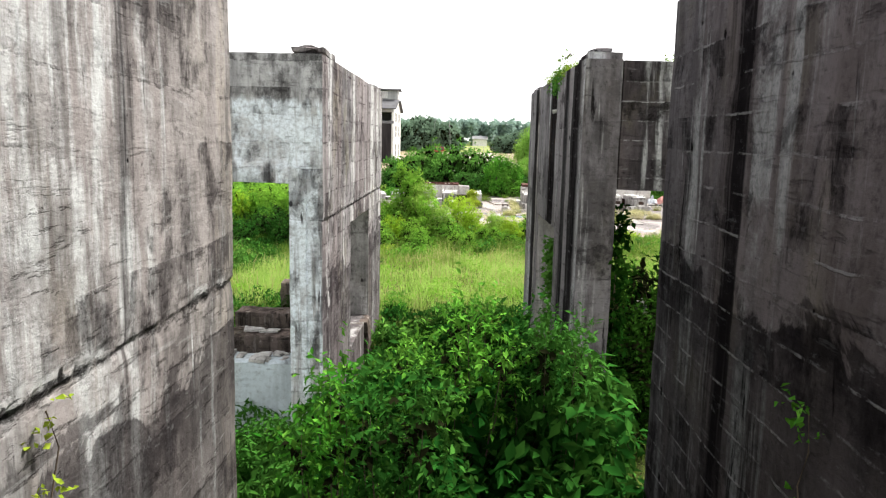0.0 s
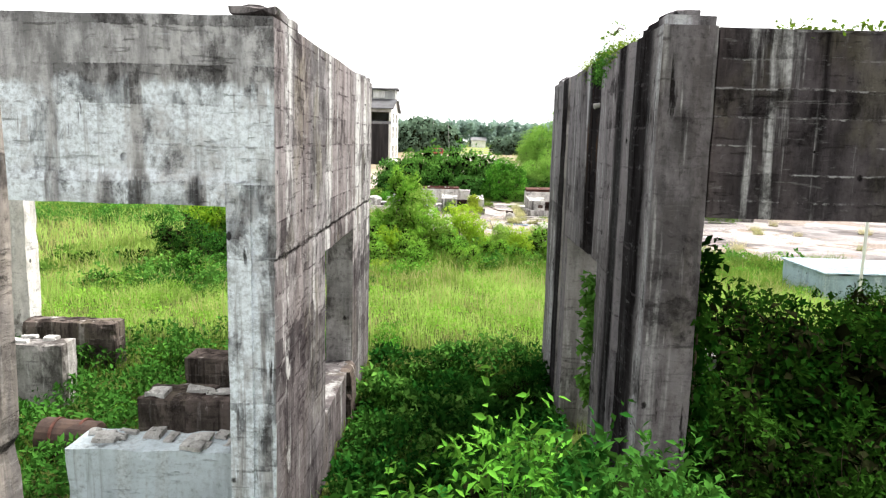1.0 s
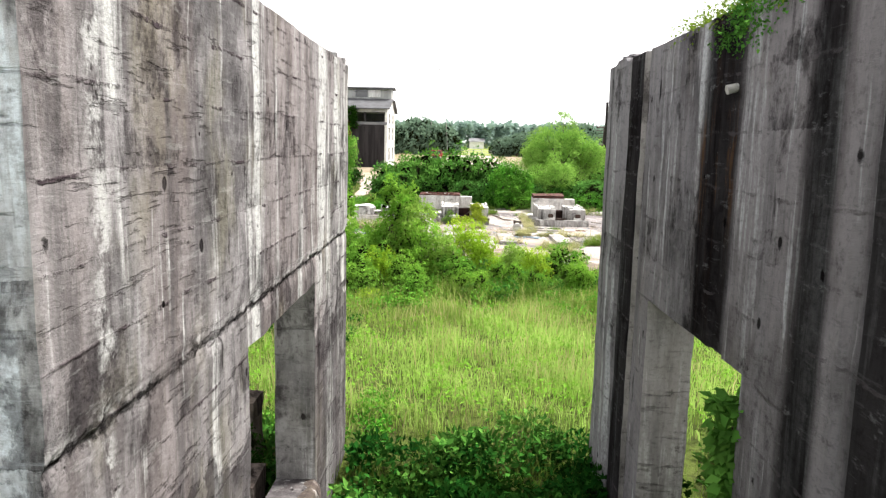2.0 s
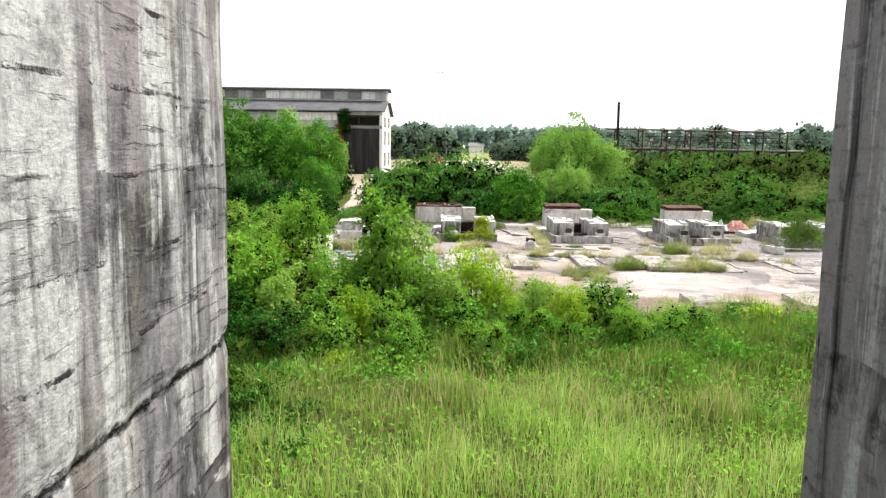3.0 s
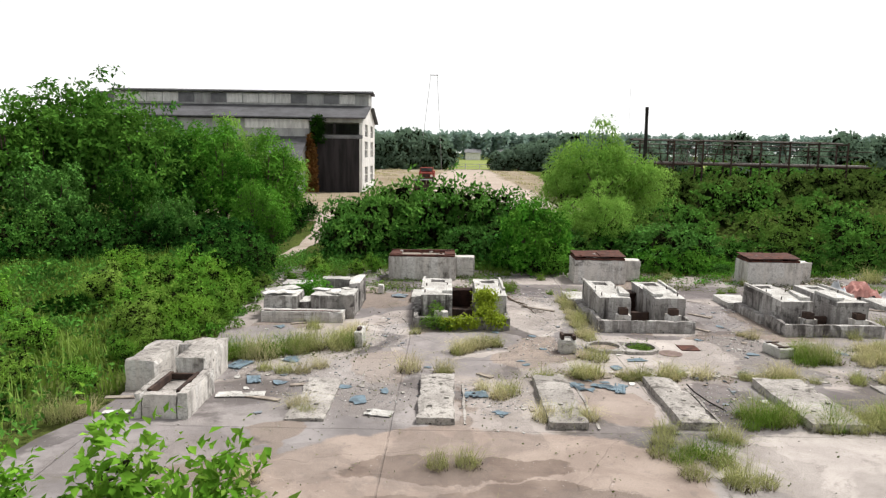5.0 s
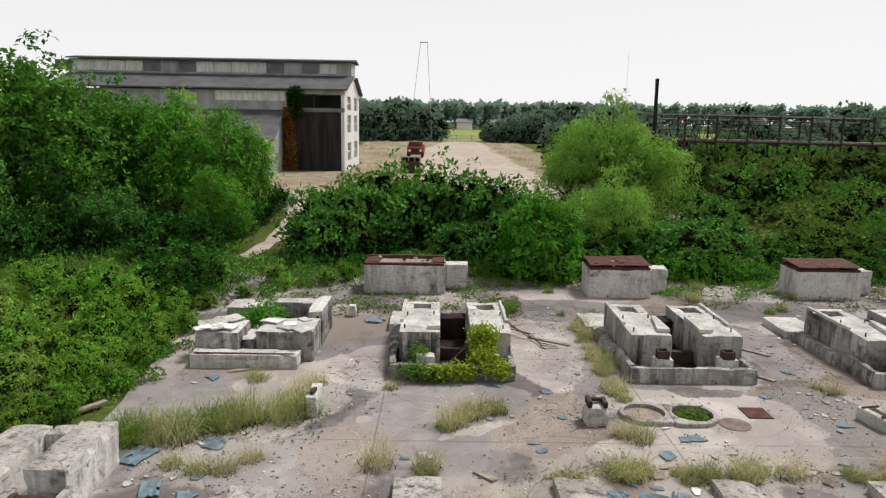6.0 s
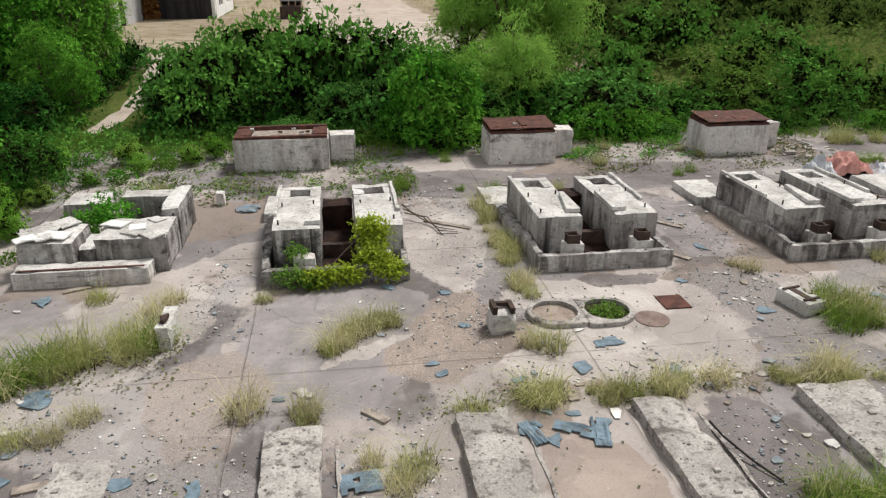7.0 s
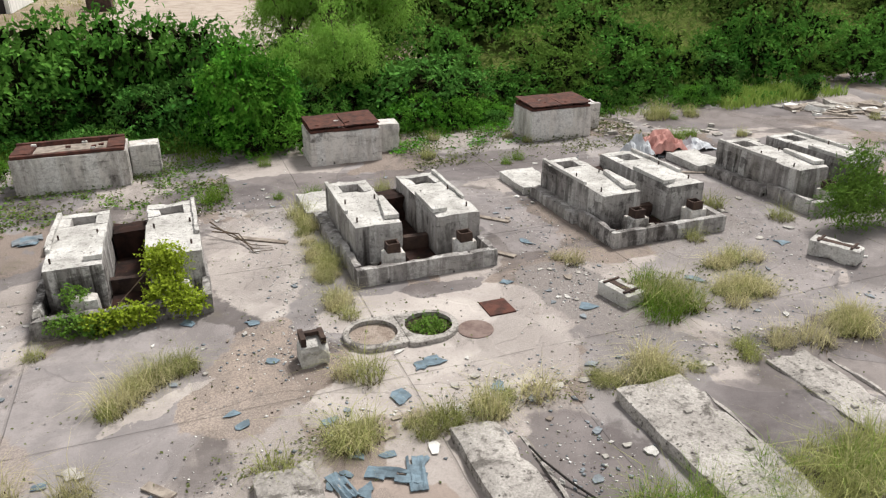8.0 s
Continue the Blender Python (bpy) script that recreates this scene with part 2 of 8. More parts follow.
    h = m.math("SUBTRACT", h, m.math("ADD", m.math("MULTIPLY", crack, 0.7), m.math("MULTIPLY", m.math("MAXIMUM", chip, hole), 0.9)))
    h = m.math("ADD", h, m.math("MULTIPLY", m.math("ADD", crust, seam), 0.35))
    h = m.math("ADD", h, m.math("SUBTRACT", m.math("MULTIPLY", board, 0.06), m.math("MULTIPLY", dash, 0.6 * dashes)))
    return m.finish(col, 0.92, h, 0.022)


SOOT = (0.03, 0.026, 0.027)
CONCRETE_LEFT = streaked_concrete("weathered_concrete_pale", (0.225, 0.207, 0.2), (0.022, 0.019, 0.02), (0.5, 0.51, 0.505), 0.595, 0.59, 0.555, SOOT, 0.5, 0.45, 3.14, 2.75, limed=(1.0, 4.25), beige=(5.45, 6.6), contrast=1.15, grit=0.65)
CONCRETE_LIMED = streaked_concrete("limed_concrete", (0.4, 0.392, 0.405), (0.026, 0.023, 0.025), (0.86, 0.91, 0.98), 0.472, 0.58, 0.552, SOOT, 0.5, 0.25, lime_top=4.78, contrast=1.4, grit=0.55)
CONCRETE_SIDE = streaked_concrete("weathered_concrete_grey", (0.212, 0.199, 0.203), (0.022, 0.018, 0.02), (0.54, 0.535, 0.525), 0.575, 0.585, 0.56, (0.06, 0.047, 0.052), 1.0, 0.9, 3.14, 2.35, limed=(17.2, 18.2), contrast=1.3, grit=0.6, split=10.5)
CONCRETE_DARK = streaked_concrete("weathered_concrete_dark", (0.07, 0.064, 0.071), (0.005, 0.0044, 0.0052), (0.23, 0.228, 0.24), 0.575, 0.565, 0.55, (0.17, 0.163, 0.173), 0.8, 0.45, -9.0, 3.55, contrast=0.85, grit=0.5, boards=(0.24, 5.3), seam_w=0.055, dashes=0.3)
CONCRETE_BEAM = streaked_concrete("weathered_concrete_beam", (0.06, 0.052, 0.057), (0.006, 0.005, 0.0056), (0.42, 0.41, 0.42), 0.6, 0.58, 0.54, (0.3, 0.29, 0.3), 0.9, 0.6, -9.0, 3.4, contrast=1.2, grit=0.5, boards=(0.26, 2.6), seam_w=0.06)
CONCRETE_RIGHT = streaked_concrete("weathered_concrete_stained", (0.165, 0.158, 0.168), (0.006, 0.005, 0.0055), (0.42, 0.425, 0.44), 0.575, 0.585, 0.6, (0.075, 0.068, 0.072), 0.6, 0.35, boards=(0.42, 2.4), dashes=0.15, bands=((15.4, 16.25), (12.85, 13.5), (11.35, 11.75), (10.3, 11.05)), rust=(12.9, 13.6, 4.25), contrast=0.75, grit=0.4)
CONCRETE_PIER = streaked_concrete("weathered_concrete_pier", (0.135, 0.125, 0.134), (0.014, 0.012, 0.0125), (0.36, 0.35, 0.355), 0.585, 0.56, 0.58, (0.05, 0.045, 0.046), 0.7, 0.35, contrast=1.2, grit=0.5, dashes=0.2)
CONCRETE_PAINT = streaked_concrete("pale_blue_painted_concrete", (0.45, 0.51, 0.545), (0.14, 0.15, 0.15), (0.6, 0.66, 0.69), 0.55, 0.63, 0.66, seams=0.0, tint=0.15, contrast=0.5, grit=0.35)
PAINT_TANK = streaked_concrete("faded_blue_painted_tank", (0.26, 0.34, 0.385), (0.1, 0.11, 0.11), (0.42, 0.5, 0.54), 0.56, 0.63, 0.66, seams=0.0, tint=0.1, contrast=0.5, grit=0.35)
CONCRETE_BLOCK = streaked_concrete("blackened_concrete", (0.11, 0.09, 0.08), (0.014, 0.0115, 0.0105), (0.36, 0.33, 0.31), 0.62, 0.52, 0.52, seams=0.2, tint=0.5)
CONCRETE_TUB = streaked_concrete("grey_foundation_concrete", (0.27, 0.258, 0.25), (0.035, 0.03, 0.029), (0.54, 0.525, 0.51), 0.555, 0.63, 0.57, seams=0.0, tint=0.35, boards=(0.9, 1.4), grit=0.7, contrast=0.9)
CONCRETE_TANK = streaked_concrete("pale_tank_concrete", (0.5, 0.475, 0.45), (0.06, 0.052, 0.047), (0.68, 0.665, 0.645), 0.54, 0.62, 0.6, seams=0.0, tint=0.3, boards=(0.9, 1.4), grit=0.6, contrast=0.75)


def worn_top(name, body, stain, pale, spots=0.85):
    """Concrete seen from above: lime-white, lichen-spotted, stained."""
    m = Nodes(name)
    p = m.place()
    big = m.noise(p, 1.1, 5, 0.65)
    mid = m.noise(p, 5.5, 6, 0.7)
    fine = m.noise(p, 30, 5, 0.7)
    col = m.mix(m.ramp(big, 0.36, 0.62), pale, body)
    col = m.mix(m.ramp(mid, 0.52, 0.66, 0.0, 0.4 + 0.6 * spots), col, stain)
    col = m.mix(m.ramp(m.noise(p, 2.2, 7, 0.7, 0.4), 0.55, 0.64, 0.0, spots), col, tuple(c * 0.7 for c in stain))
    col = m.mix(m.ramp(m.cells(p, 9), 0.05, 0.2), tuple(c * 0.6 for c in stain), col)
    col = m.mix(m.ramp(fine, 0.35, 0.7, 0.0, 0.5), col, stain)
    col = m.mix(m.ramp(m.noise(p, 12, 8, 0.78), 0.57, 0.65, 0.0, 0.8), col, tuple(c * 0.45 for c in stain))
    pit = m.math("MULTIPLY", m.ramp(m.math("ADD", m.cells(m.place(1, 1.3, 1), 7.0), m.math("MULTIPLY", m.noise(p, 14, 5, 0.75), 0.25)), 0.3, 0.22), m.ramp(m.noise(p, 1.7, 4, 0.6), 0.46, 0.56))
    col = m.mix(m.math("MULTIPLY", pit, 0.8), col, tuple(c * 0.35 for c in stain))
    h = m.math("ADD", m.math("MULTIPLY", fine, 0.4), m.math("MULTIPLY", mid, 1.0))
    return m.finish(col, 0.93, m.math("SUBTRACT", h, pit), 0.02)


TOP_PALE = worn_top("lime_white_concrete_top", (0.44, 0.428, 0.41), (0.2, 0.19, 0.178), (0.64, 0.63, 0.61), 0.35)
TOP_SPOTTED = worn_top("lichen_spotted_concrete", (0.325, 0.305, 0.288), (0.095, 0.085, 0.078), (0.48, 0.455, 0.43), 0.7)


def yard_floor():
    """Old concrete yard: grey skin worn through to sandy underlay, damp dark stains, joints, grit, crumbs."""
    m = Nodes("worn_concrete_yard")
    p = m.place()
    xyz = m.n.new("ShaderNodeSeparateXYZ")
    m.l.new(p, xyz.inputs[0])
    wide = m.noise(p, 0.16, 6, 0.55, 0.3)
    mid = m.noise(p, 1.1, 8, 0.68, 0.3)
    fine = m.noise(p, 30, 6, 0.8)
    grit = m.noise(p, 75, 3, 0.8)
    cloudy = m.noise(p, 0.42, 6, 0.6, 0.2)
    skin = m.mix(m.ramp(cloudy, 0.36, 0.66), (0.30, 0.28, 0.28), (0.165, 0.152, 0.154))
    sand = m.mix(m.ramp(mid, 0.3, 0.7), (0.40, 0.362, 0.343), (0.31, 0.276, 0.26))
    edge_n = m.math("ADD", m.noise(p, 0.2, 4, 0.5, 0.8), m.math("MULTIPLY", m.noise(p, 2.2, 6, 0.65), 0.035))
    worn = m.ramp(edge_n, 0.53, 0.54)
    col = m.mix(worn, skin, sand)
    dust = m.ramp(wide, 0.5, 0.64)
    col = m.mix(m.math("MULTIPLY", dust, 0.5), col, (0.41, 0.375, 0.357))
    # gravelly brown bare patches with a crisp rim
    bare_n = m.math("ADD", m.noise(m.place(1, 0.8, 1), 0.33, 4, 0.5, 0.6), m.math("MULTIPLY", m.noise(p, 3.0, 6, 0.7), 0.04))
    bare = m.ramp(bare_n, 0.585, 0.595)
    col = m.mix(m.math("MULTIPLY", bare, 0.85), col, m.mix(m.ramp(grit, 0.4, 0.6), (0.31, 0.25, 0.21), (0.13, 0.108, 0.098)))
    damp = m.ramp(m.noise(p, 0.3, 9, 0.62, 0.25), 0.535, 0.6)
    col = m.mix(m.math("MULTIPLY", damp, 0.75), col, m.mix(m.ramp(mid, 0.35, 0.6), (0.135, 0.122, 0.125), (0.062, 0.055, 0.056)))
    moss = m.ramp(m.noise(p, 0.55, 8, 0.72, 0.3), 0.57, 0.7, 0.0, 0.5)
    col = m.mix(moss, col, (0.15, 0.135, 0.095))
    # stretches of whole skin, washed-in sand, damp and bare underlay: (x, y, half width, half depth, turn, tones, strength)
    ragged = m.n.new("ShaderNodeTexNoise")
    for key, v in (("Scale", 0.75), ("Detail", 9.0), ("Roughness", 0.62)):
        ragged.inputs[key].default_value = v
    m.l.new(p, ragged.inputs["Vector"])
    off = m.n.new("ShaderNodeVectorMath")
    off.operation = "MULTIPLY_ADD"
    off.inputs[1].default_value, off.inputs[2].default_value = (1.5, 1.5, 0), (-0.75, -0.75, 0)
    m.l.new(ragged.outputs["Color"], off.inputs[0])
    moved = m.n.new("ShaderNodeVectorMath")
    m.l.new(p, moved.inputs[0])
    m.l.new(off.outputs[0], moved.inputs[1])
    cloud = m.ramp(m.noise(p, 0.9, 8, 0.66, 0.4), 0.36, 0.64)
    pebble = m.math("MAXIMUM", m.ramp(m.cells(p, 24), 0.5, 0.3, 0.0, 0.7), m.ramp(m.noise(p, 34, 5, 0.8), 0.46, 0.6))
    tones = {
        "grey": m.mix(cloud, (0.31, 0.285, 0.285), (0.215, 0.198, 0.2)),
        "pale": m.mix(cloud, (0.47, 0.43, 0.405), (0.36, 0.325, 0.308)),
        "dark": m.mix(cloud, (0.17, 0.152, 0.155), (0.105, 0.094, 0.096)),
        "sand": m.mix(cloud, (0.35, 0.287, 0.25), (0.255, 0.203, 0.176)),
        "wet": m.mix(cloud, (0.2, 0.155, 0.132), (0.12, 0.092, 0.079)),
        "underlay": m.mix(pebble, (0.36, 0.3, 0.26), (0.19, 0.158, 0.138)),
        "slaty": m.mix(pebble, (0.3, 0.275, 0.265), (0.15, 0.137, 0.135)),
    }
    for cx, cy, rx, ry, turn, tone, much in (
            (3.2, 52.6, 2.8, 1.3, 0, "dark", 0.75), (7.4, 52.4, 2.3, 0.9, 0, "dark", 0.7), (-5.4, 45.3, 1.3, 1.1, 20, "grey", 0.9), (0.0, 44.1, 1.5, 2.1, 0, "grey", 0.95), (0.8, 45.2, 1.0, 1.2, 0, "grey", 0.95),
            (-3.2, 45.4, 1.1, 2.2, 0, "pale", 0.7), (-1.6, 42.6, 0.9, 1.4, 0, "underlay", 0.6), (2.5, 48.3, 0.9, 2.6, 0, "pale", 0.85), (8.3, 48.8, 0.8, 2.2, 0, "grey", 0.8), (1.85, 43.9, 0.7, 1.2, -20, "underlay", 0.9), (2.3, 45.0, 0.55, 0.8, 0, "underlay", 0.8),
            (7.9, 44.6, 0.9, 1.7, 15, "slaty", 0.85), (10.8, 44.0, 1.9, 1.6, 0, "grey", 0.85), (13.4, 47.6, 0.9, 3.0, 0, "grey", 0.7), (5.2, 43.6, 1.9, 1.5, 0, "pale", 0.95), (3.5, 43.0, 1.0, 0.6, 0, "pale", 0.95), (6.0, 45.0, 1.2, 1.0, 0, "pale", 0.95), (4.6, 45.2, 1.3, 0.8, 0, "pale", 0.9),
            (5.8, 45.9, 0.8, 0.28, 0, "dark", 0.85), (0.6, 43.85, 0.85, 0.2, 32, "pale", 0.9), (5.6, 40.3, 0.9, 1.4, 0, "dark", 0.8), (3.4, 40.2, 0.7, 1.3, 0, "sand", 0.8), (-1.8, 40.4, 1.1, 1.0, 0, "slaty", 0.7), (8.3, 40.4, 0.8, 1.2, 0, "dark", 0.6),
            (0.5, 36.9, 3.7, 1.9, 0, "sand", 0.95), (0.1, 37.1, 2.0, 0.5, 0, "wet", 0.8), (1.4, 36.1, 1.6, 0.5, 0, "wet", 0.7), (-1.6, 35.7, 1.4, 0.4, 0, "wet", 0.6), (7.0, 37.3, 2.7, 1.6, 0, "pale", 0.9), (20.5, 54.6, 4.2, 1.5, -8, "dark", 0.7), (26.0, 52.0, 3.5, 1.6, 0, "grey", 0.9), (5.4, 33.1, 3.6, 1.1, 0, "wet", 0.75), (-0.8, 33.4, 2.2, 0.8, 0, "wet", 0.6), (9.5, 33.8, 3.4, 1.5, 0, "sand", 0.95), (8.6, 33.0, 2.4, 0.7, 0, "wet", 0.7), (12.3, 49.6, 1.5, 2.8, 0, "dark", 0.6), (11.9, 45.8, 1.8, 1.3, 10, "slaty", 0.8), (10.2, 52.9, 2.6, 1.2, 0, "dark", 0.65), (14.6, 45.0, 2.2, 1.6, 0, "grey", 0.9), (11.3, 41.3, 2.0, 0.9, 0, "dark", 0.55), (16.5, 50.5, 1.2, 2.5, 0, "dark", 0.5), (-5.4, 37.6, 1.8, 1.0, 20, "grey", 0.8)):
        at = m.n.new("ShaderNodeMapping")
        at.vector_type = "TEXTURE"
        at.inputs["Location"].default_value, at.inputs["Rotation"].default_value, at.inputs["Scale"].default_value = (cx, cy, 0), (0, 0, radians(turn)), (rx, ry, 1000)
        m.l.new(moved.outputs[0], at.inputs["Vector"])
        reach = m.n.new("ShaderNodeVectorMath")
        reach.operation = "LENGTH"
        m.l.new(at.outputs[0], reach.inputs[0])
        col = m.mix(m.ramp(reach.outputs["Value"], 0.97, 1.04, much, 0.0), col, tones[tone])
    def joint(out, step, shift):
        f = m.math("FRACT", m.math("DIVIDE", m.math("ADD", m.math("ADD", out, shift), m.math("MULTIPLY", m.noise(p, 0.8, 4), 0.06)), step))
        return m.ramp(m.math("ABSOLUTE", m.math("SUBTRACT", f, 0.5)), 0.002, 0.006, 1.0, 0.0)
    line = m.math("MAXIMUM", joint(xyz.outputs["X"], 5.4, 3.9), joint(xyz.outputs["Y"], 4.6, 0.4))
    line = m.math("MULTIPLY", line, m.ramp(mid, 0.36, 0.5))
    col = m.mix(m.math("MULTIPLY", line, 0.18), col, (0.085, 0.075, 0.065))
    crumbs = m.math("MULTIPLY", m.ramp(m.math("ADD", m.cells(p, 15.0), m.math("MULTIPLY", grit, 0.12)), 0.17, 0.13), m.ramp(m.noise(p, 0.6, 7, 0.72, 0.6), 0.57, 0.66))
    col = m.mix(crumbs, col, (0.09, 0.08, 0.075))
    chips = m.math("MULTIPLY", m.ramp(m.cells(m.place(1.3, 1.1, 1), 9.0), 0.12, 0.08), m.ramp(m.noise(p, 0.37, 6, 0.7, 1.0), 0.54, 0.62))
    col = m.mix(chips, col, (0.62, 0.6, 0.57))
    litter = m.ramp(m.noise(p, 0.5, 6, 0.65, 0.3), 0.44, 0.6)
    col = m.mix(m.math("MULTIPLY", m.ramp(m.noise(p, 11, 8, 0.78), 0.58, 0.66, 0.0, 0.5), litter), col, (0.095, 0.085, 0.082))
    col = m.mix(m.math("MULTIPLY", m.ramp(m.noise(m.place(1.2, 0.9, 1), 8, 8, 0.78), 0.6, 0.66, 0.0, 0.4), litter), col, (0.56, 0.545, 0.53))
    col = m.mix(m.ramp(m.noise(p, 3.2, 9, 0.75), 0.55, 0.66, 0.0, 0.4), col, (0.13, 0.117, 0.115))
    gravel = m.ramp(m.noise(p, 0.33, 6, 0.6, 0.4), 0.5, 0.53)
    col = m.mix(m.math("MULTIPLY", gravel, m.ramp(grit, 0.42, 0.6, 0.0, 0.6)), col, (0.12, 0.105, 0.1))
    col = m.mix(m.ramp(fine, 0.42, 0.74, 0.0, 0.36), col, (0.14, 0.12, 0.11))
    h = m.math("ADD", m.math("MULTIPLY", worn, -0.6), m.math("MULTIPLY", fine, 0.35))
    h = m.math("ADD", h, m.math("ADD", m.math("MULTIPLY", line, -0.8), m.math("MULTIPLY", m.math("ADD", crumbs, chips), 0.7)))
    return m.finish(col, m.ramp(damp, 0.0, 1.0, 0.93, 0.6), h, 0.02)


YARD = yard_floor()


def earth(name, a, b, c, scale=0.5):
    m = Nodes(name)
    p = m.place()
    col = m.mix(m.ramp(m.noise(p, scale, 6, 0.65), 0.35, 0.65), a, b)
    col = m.mix(m.ramp(m.noise(p, scale * 9, 6, 0.7), 0.42, 0.68), col, c)
    h = m.noise(p, 12, 6, 0.75)
    return m.finish(col, 0.97, h, 0.05)


SOIL = earth("grassy_soil", (0.07, 0.1, 0.024), (0.1, 0.125, 0.034), (0.045, 0.05, 0.02))
BARE_DIRT = earth("dark_dirt", (0.09, 0.075, 0.055), (0.06, 0.05, 0.035), (0.04, 0.035, 0.025), 2.0)
SAND_DRIFT = earth("damp_sand", (0.36, 0.305, 0.265), (0.29, 0.235, 0.20), (0.24, 0.19, 0.16), 0.35)
GRAVEL_LOT = earth("gravel_lot", (0.45, 0.39, 0.34), (0.39, 0.33, 0.285), (0.30, 0.255, 0.215), 0.12)
DUST = earth("dusty_bare_earth", (0.25, 0.2, 0.155), (0.34, 0.295, 0.225), (0.18, 0.155, 0.095), 0.09)
FIELD = earth("far_meadow", (0.20, 0.24, 0.08), (0.26, 0.28, 0.11), (0.15, 0.2, 0.07), 0.05)


def leaf_mat(name, a, b, tip, through=0.1):
    """Leaf with per-leaf colour and light shining through."""
    m = Nodes(name)
    r = m.geo.outputs["Random Per Island"]
    p = m.place()
    col = m.mix(m.ramp(m.math("ADD", m.math("MULTIPLY", r, 0.4), m.math("MULTIPLY", m.noise(p, 2.1, 3, 0.6), 0.6)), 0.25, 0.75), a, b)
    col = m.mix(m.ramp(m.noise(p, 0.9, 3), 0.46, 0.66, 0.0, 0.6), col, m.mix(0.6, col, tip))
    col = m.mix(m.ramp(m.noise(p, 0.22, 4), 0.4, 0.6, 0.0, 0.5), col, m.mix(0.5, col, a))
    # dark patches in the leaf colour, standing in for shaded gaps between clumps
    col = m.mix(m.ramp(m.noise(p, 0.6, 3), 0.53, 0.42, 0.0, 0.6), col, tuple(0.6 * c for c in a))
    col = m.mix(m.ramp(r, 0.84, 0.97, 0.0, 0.3), col, tip)
    oi = m.n.new("ShaderNodeObjectInfo")
    col = m.mix(m.ramp(oi.outputs["Random"], 0.0, 1.0, 0.0, 0.45), col, m.mix(0.5, a, tip))
    m.finish(col, 0.5)
    m.bsdf.inputs["Specular IOR Level"].default_value = 0.0
    t = m.n.new("ShaderNodeBsdfTranslucent")
    m.l.new(m.mix(0.5, col, tip), t.inputs["Color"])
    s = m.n.new("ShaderNodeMixShader")
    s.inputs[0].default_value = through
    m.l.new(m.bsdf.outputs[0], s.inputs[1])
    m.l.new(t.outputs[0], s.inputs[2])
    m.l.new(s.outputs[0], m.out.inputs["Surface"])
    return m.mat


LEAF_SHRUB = leaf_mat("shrub_leaf", (0.02, 0.12, 0.01), (0.1, 0.34, 0.032), (0.3, 0.6, 0.085), 0.15)
LEAF_BRIGHT = leaf_mat("bright_shrub_leaf", (0.03, 0.145, 0.008), (0.135, 0.36, 0.03), (0.43, 0.7, 0.1), 0.28)
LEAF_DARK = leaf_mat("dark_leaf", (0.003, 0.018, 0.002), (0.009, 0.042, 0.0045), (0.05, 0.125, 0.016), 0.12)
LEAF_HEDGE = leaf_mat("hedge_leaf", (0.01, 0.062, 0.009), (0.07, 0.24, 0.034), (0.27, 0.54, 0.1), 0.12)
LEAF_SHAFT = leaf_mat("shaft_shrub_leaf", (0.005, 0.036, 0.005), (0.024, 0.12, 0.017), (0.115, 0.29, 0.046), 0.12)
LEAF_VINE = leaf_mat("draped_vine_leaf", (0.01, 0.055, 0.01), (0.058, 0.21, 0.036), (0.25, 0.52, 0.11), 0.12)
LEAF_WILLOW = leaf_mat("willow_leaf", (0.12, 0.28, 0.04), (0.25, 0.48, 0.08), (0.43, 0.64, 0.15), 0.3)
LEAF_YELLOW = leaf_mat("yellow_green_leaf", (0.16, 0.35, 0.018), (0.32, 0.52, 0.035), (0.52, 0.65, 0.075), 0.35)
LEAF_PALE = leaf_mat("pale_olive_leaf", (0.12, 0.27, 0.03), (0.24, 0.43, 0.06), (0.44, 0.6, 0.14), 0.35)
LEAF_TREE = leaf_mat("vine_tree_leaf", (0.007, 0.045, 0.006), (0.042, 0.165, 0.022), (0.24, 0.5, 0.075), 0.15)
GRASS_MID = leaf_mat("mid_green_grass", (0.11, 0.225, 0.024), (0.2, 0.34, 0.046), (0.42, 0.48, 0.15), 0.38)
LEAF_OLIVE = leaf_mat("olive_leaf", (0.055, 0.135, 0.02), (0.12, 0.235, 0.036), (0.24, 0.36, 0.08), 0.2)
# paler, bluer leaves: distance haze is mixed into these two colours
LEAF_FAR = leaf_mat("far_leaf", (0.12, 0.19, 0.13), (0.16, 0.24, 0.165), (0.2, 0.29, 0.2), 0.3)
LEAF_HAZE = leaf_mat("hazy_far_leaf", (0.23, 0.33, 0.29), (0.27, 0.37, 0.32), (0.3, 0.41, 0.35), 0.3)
LEAF_THICKET = leaf_mat("thicket_leaf", (0.03, 0.14, 0.011), (0.14, 0.41, 0.04), (0.42, 0.7, 0.11), 0.3)
# darkened leaf: shade below trees and hedge put into the colour
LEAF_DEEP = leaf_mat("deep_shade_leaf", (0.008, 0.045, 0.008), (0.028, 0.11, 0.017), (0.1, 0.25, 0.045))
LEAF_BRUSH = leaf_mat("brush_leaf", (0.045, 0.095, 0.02), (0.095, 0.17, 0.034), (0.2, 0.28, 0.07), 0.2)
LEAF_CREEPER = leaf_mat("creeper_leaf", (0.16, 0.25, 0.018), (0.3, 0.41, 0.035), (0.5, 0.56, 0.08), 0.25)
LEAF_RED = leaf_mat("rusty_vine_leaf", (0.22, 0.09, 0.03), (0.32, 0.12, 0.05), (0.2, 0.16, 0.05))
GRASS = leaf_mat("meadow_grass", (0.25, 0.42, 0.07), (0.37, 0.55, 0.12), (0.47, 0.61, 0.18), 0.45)
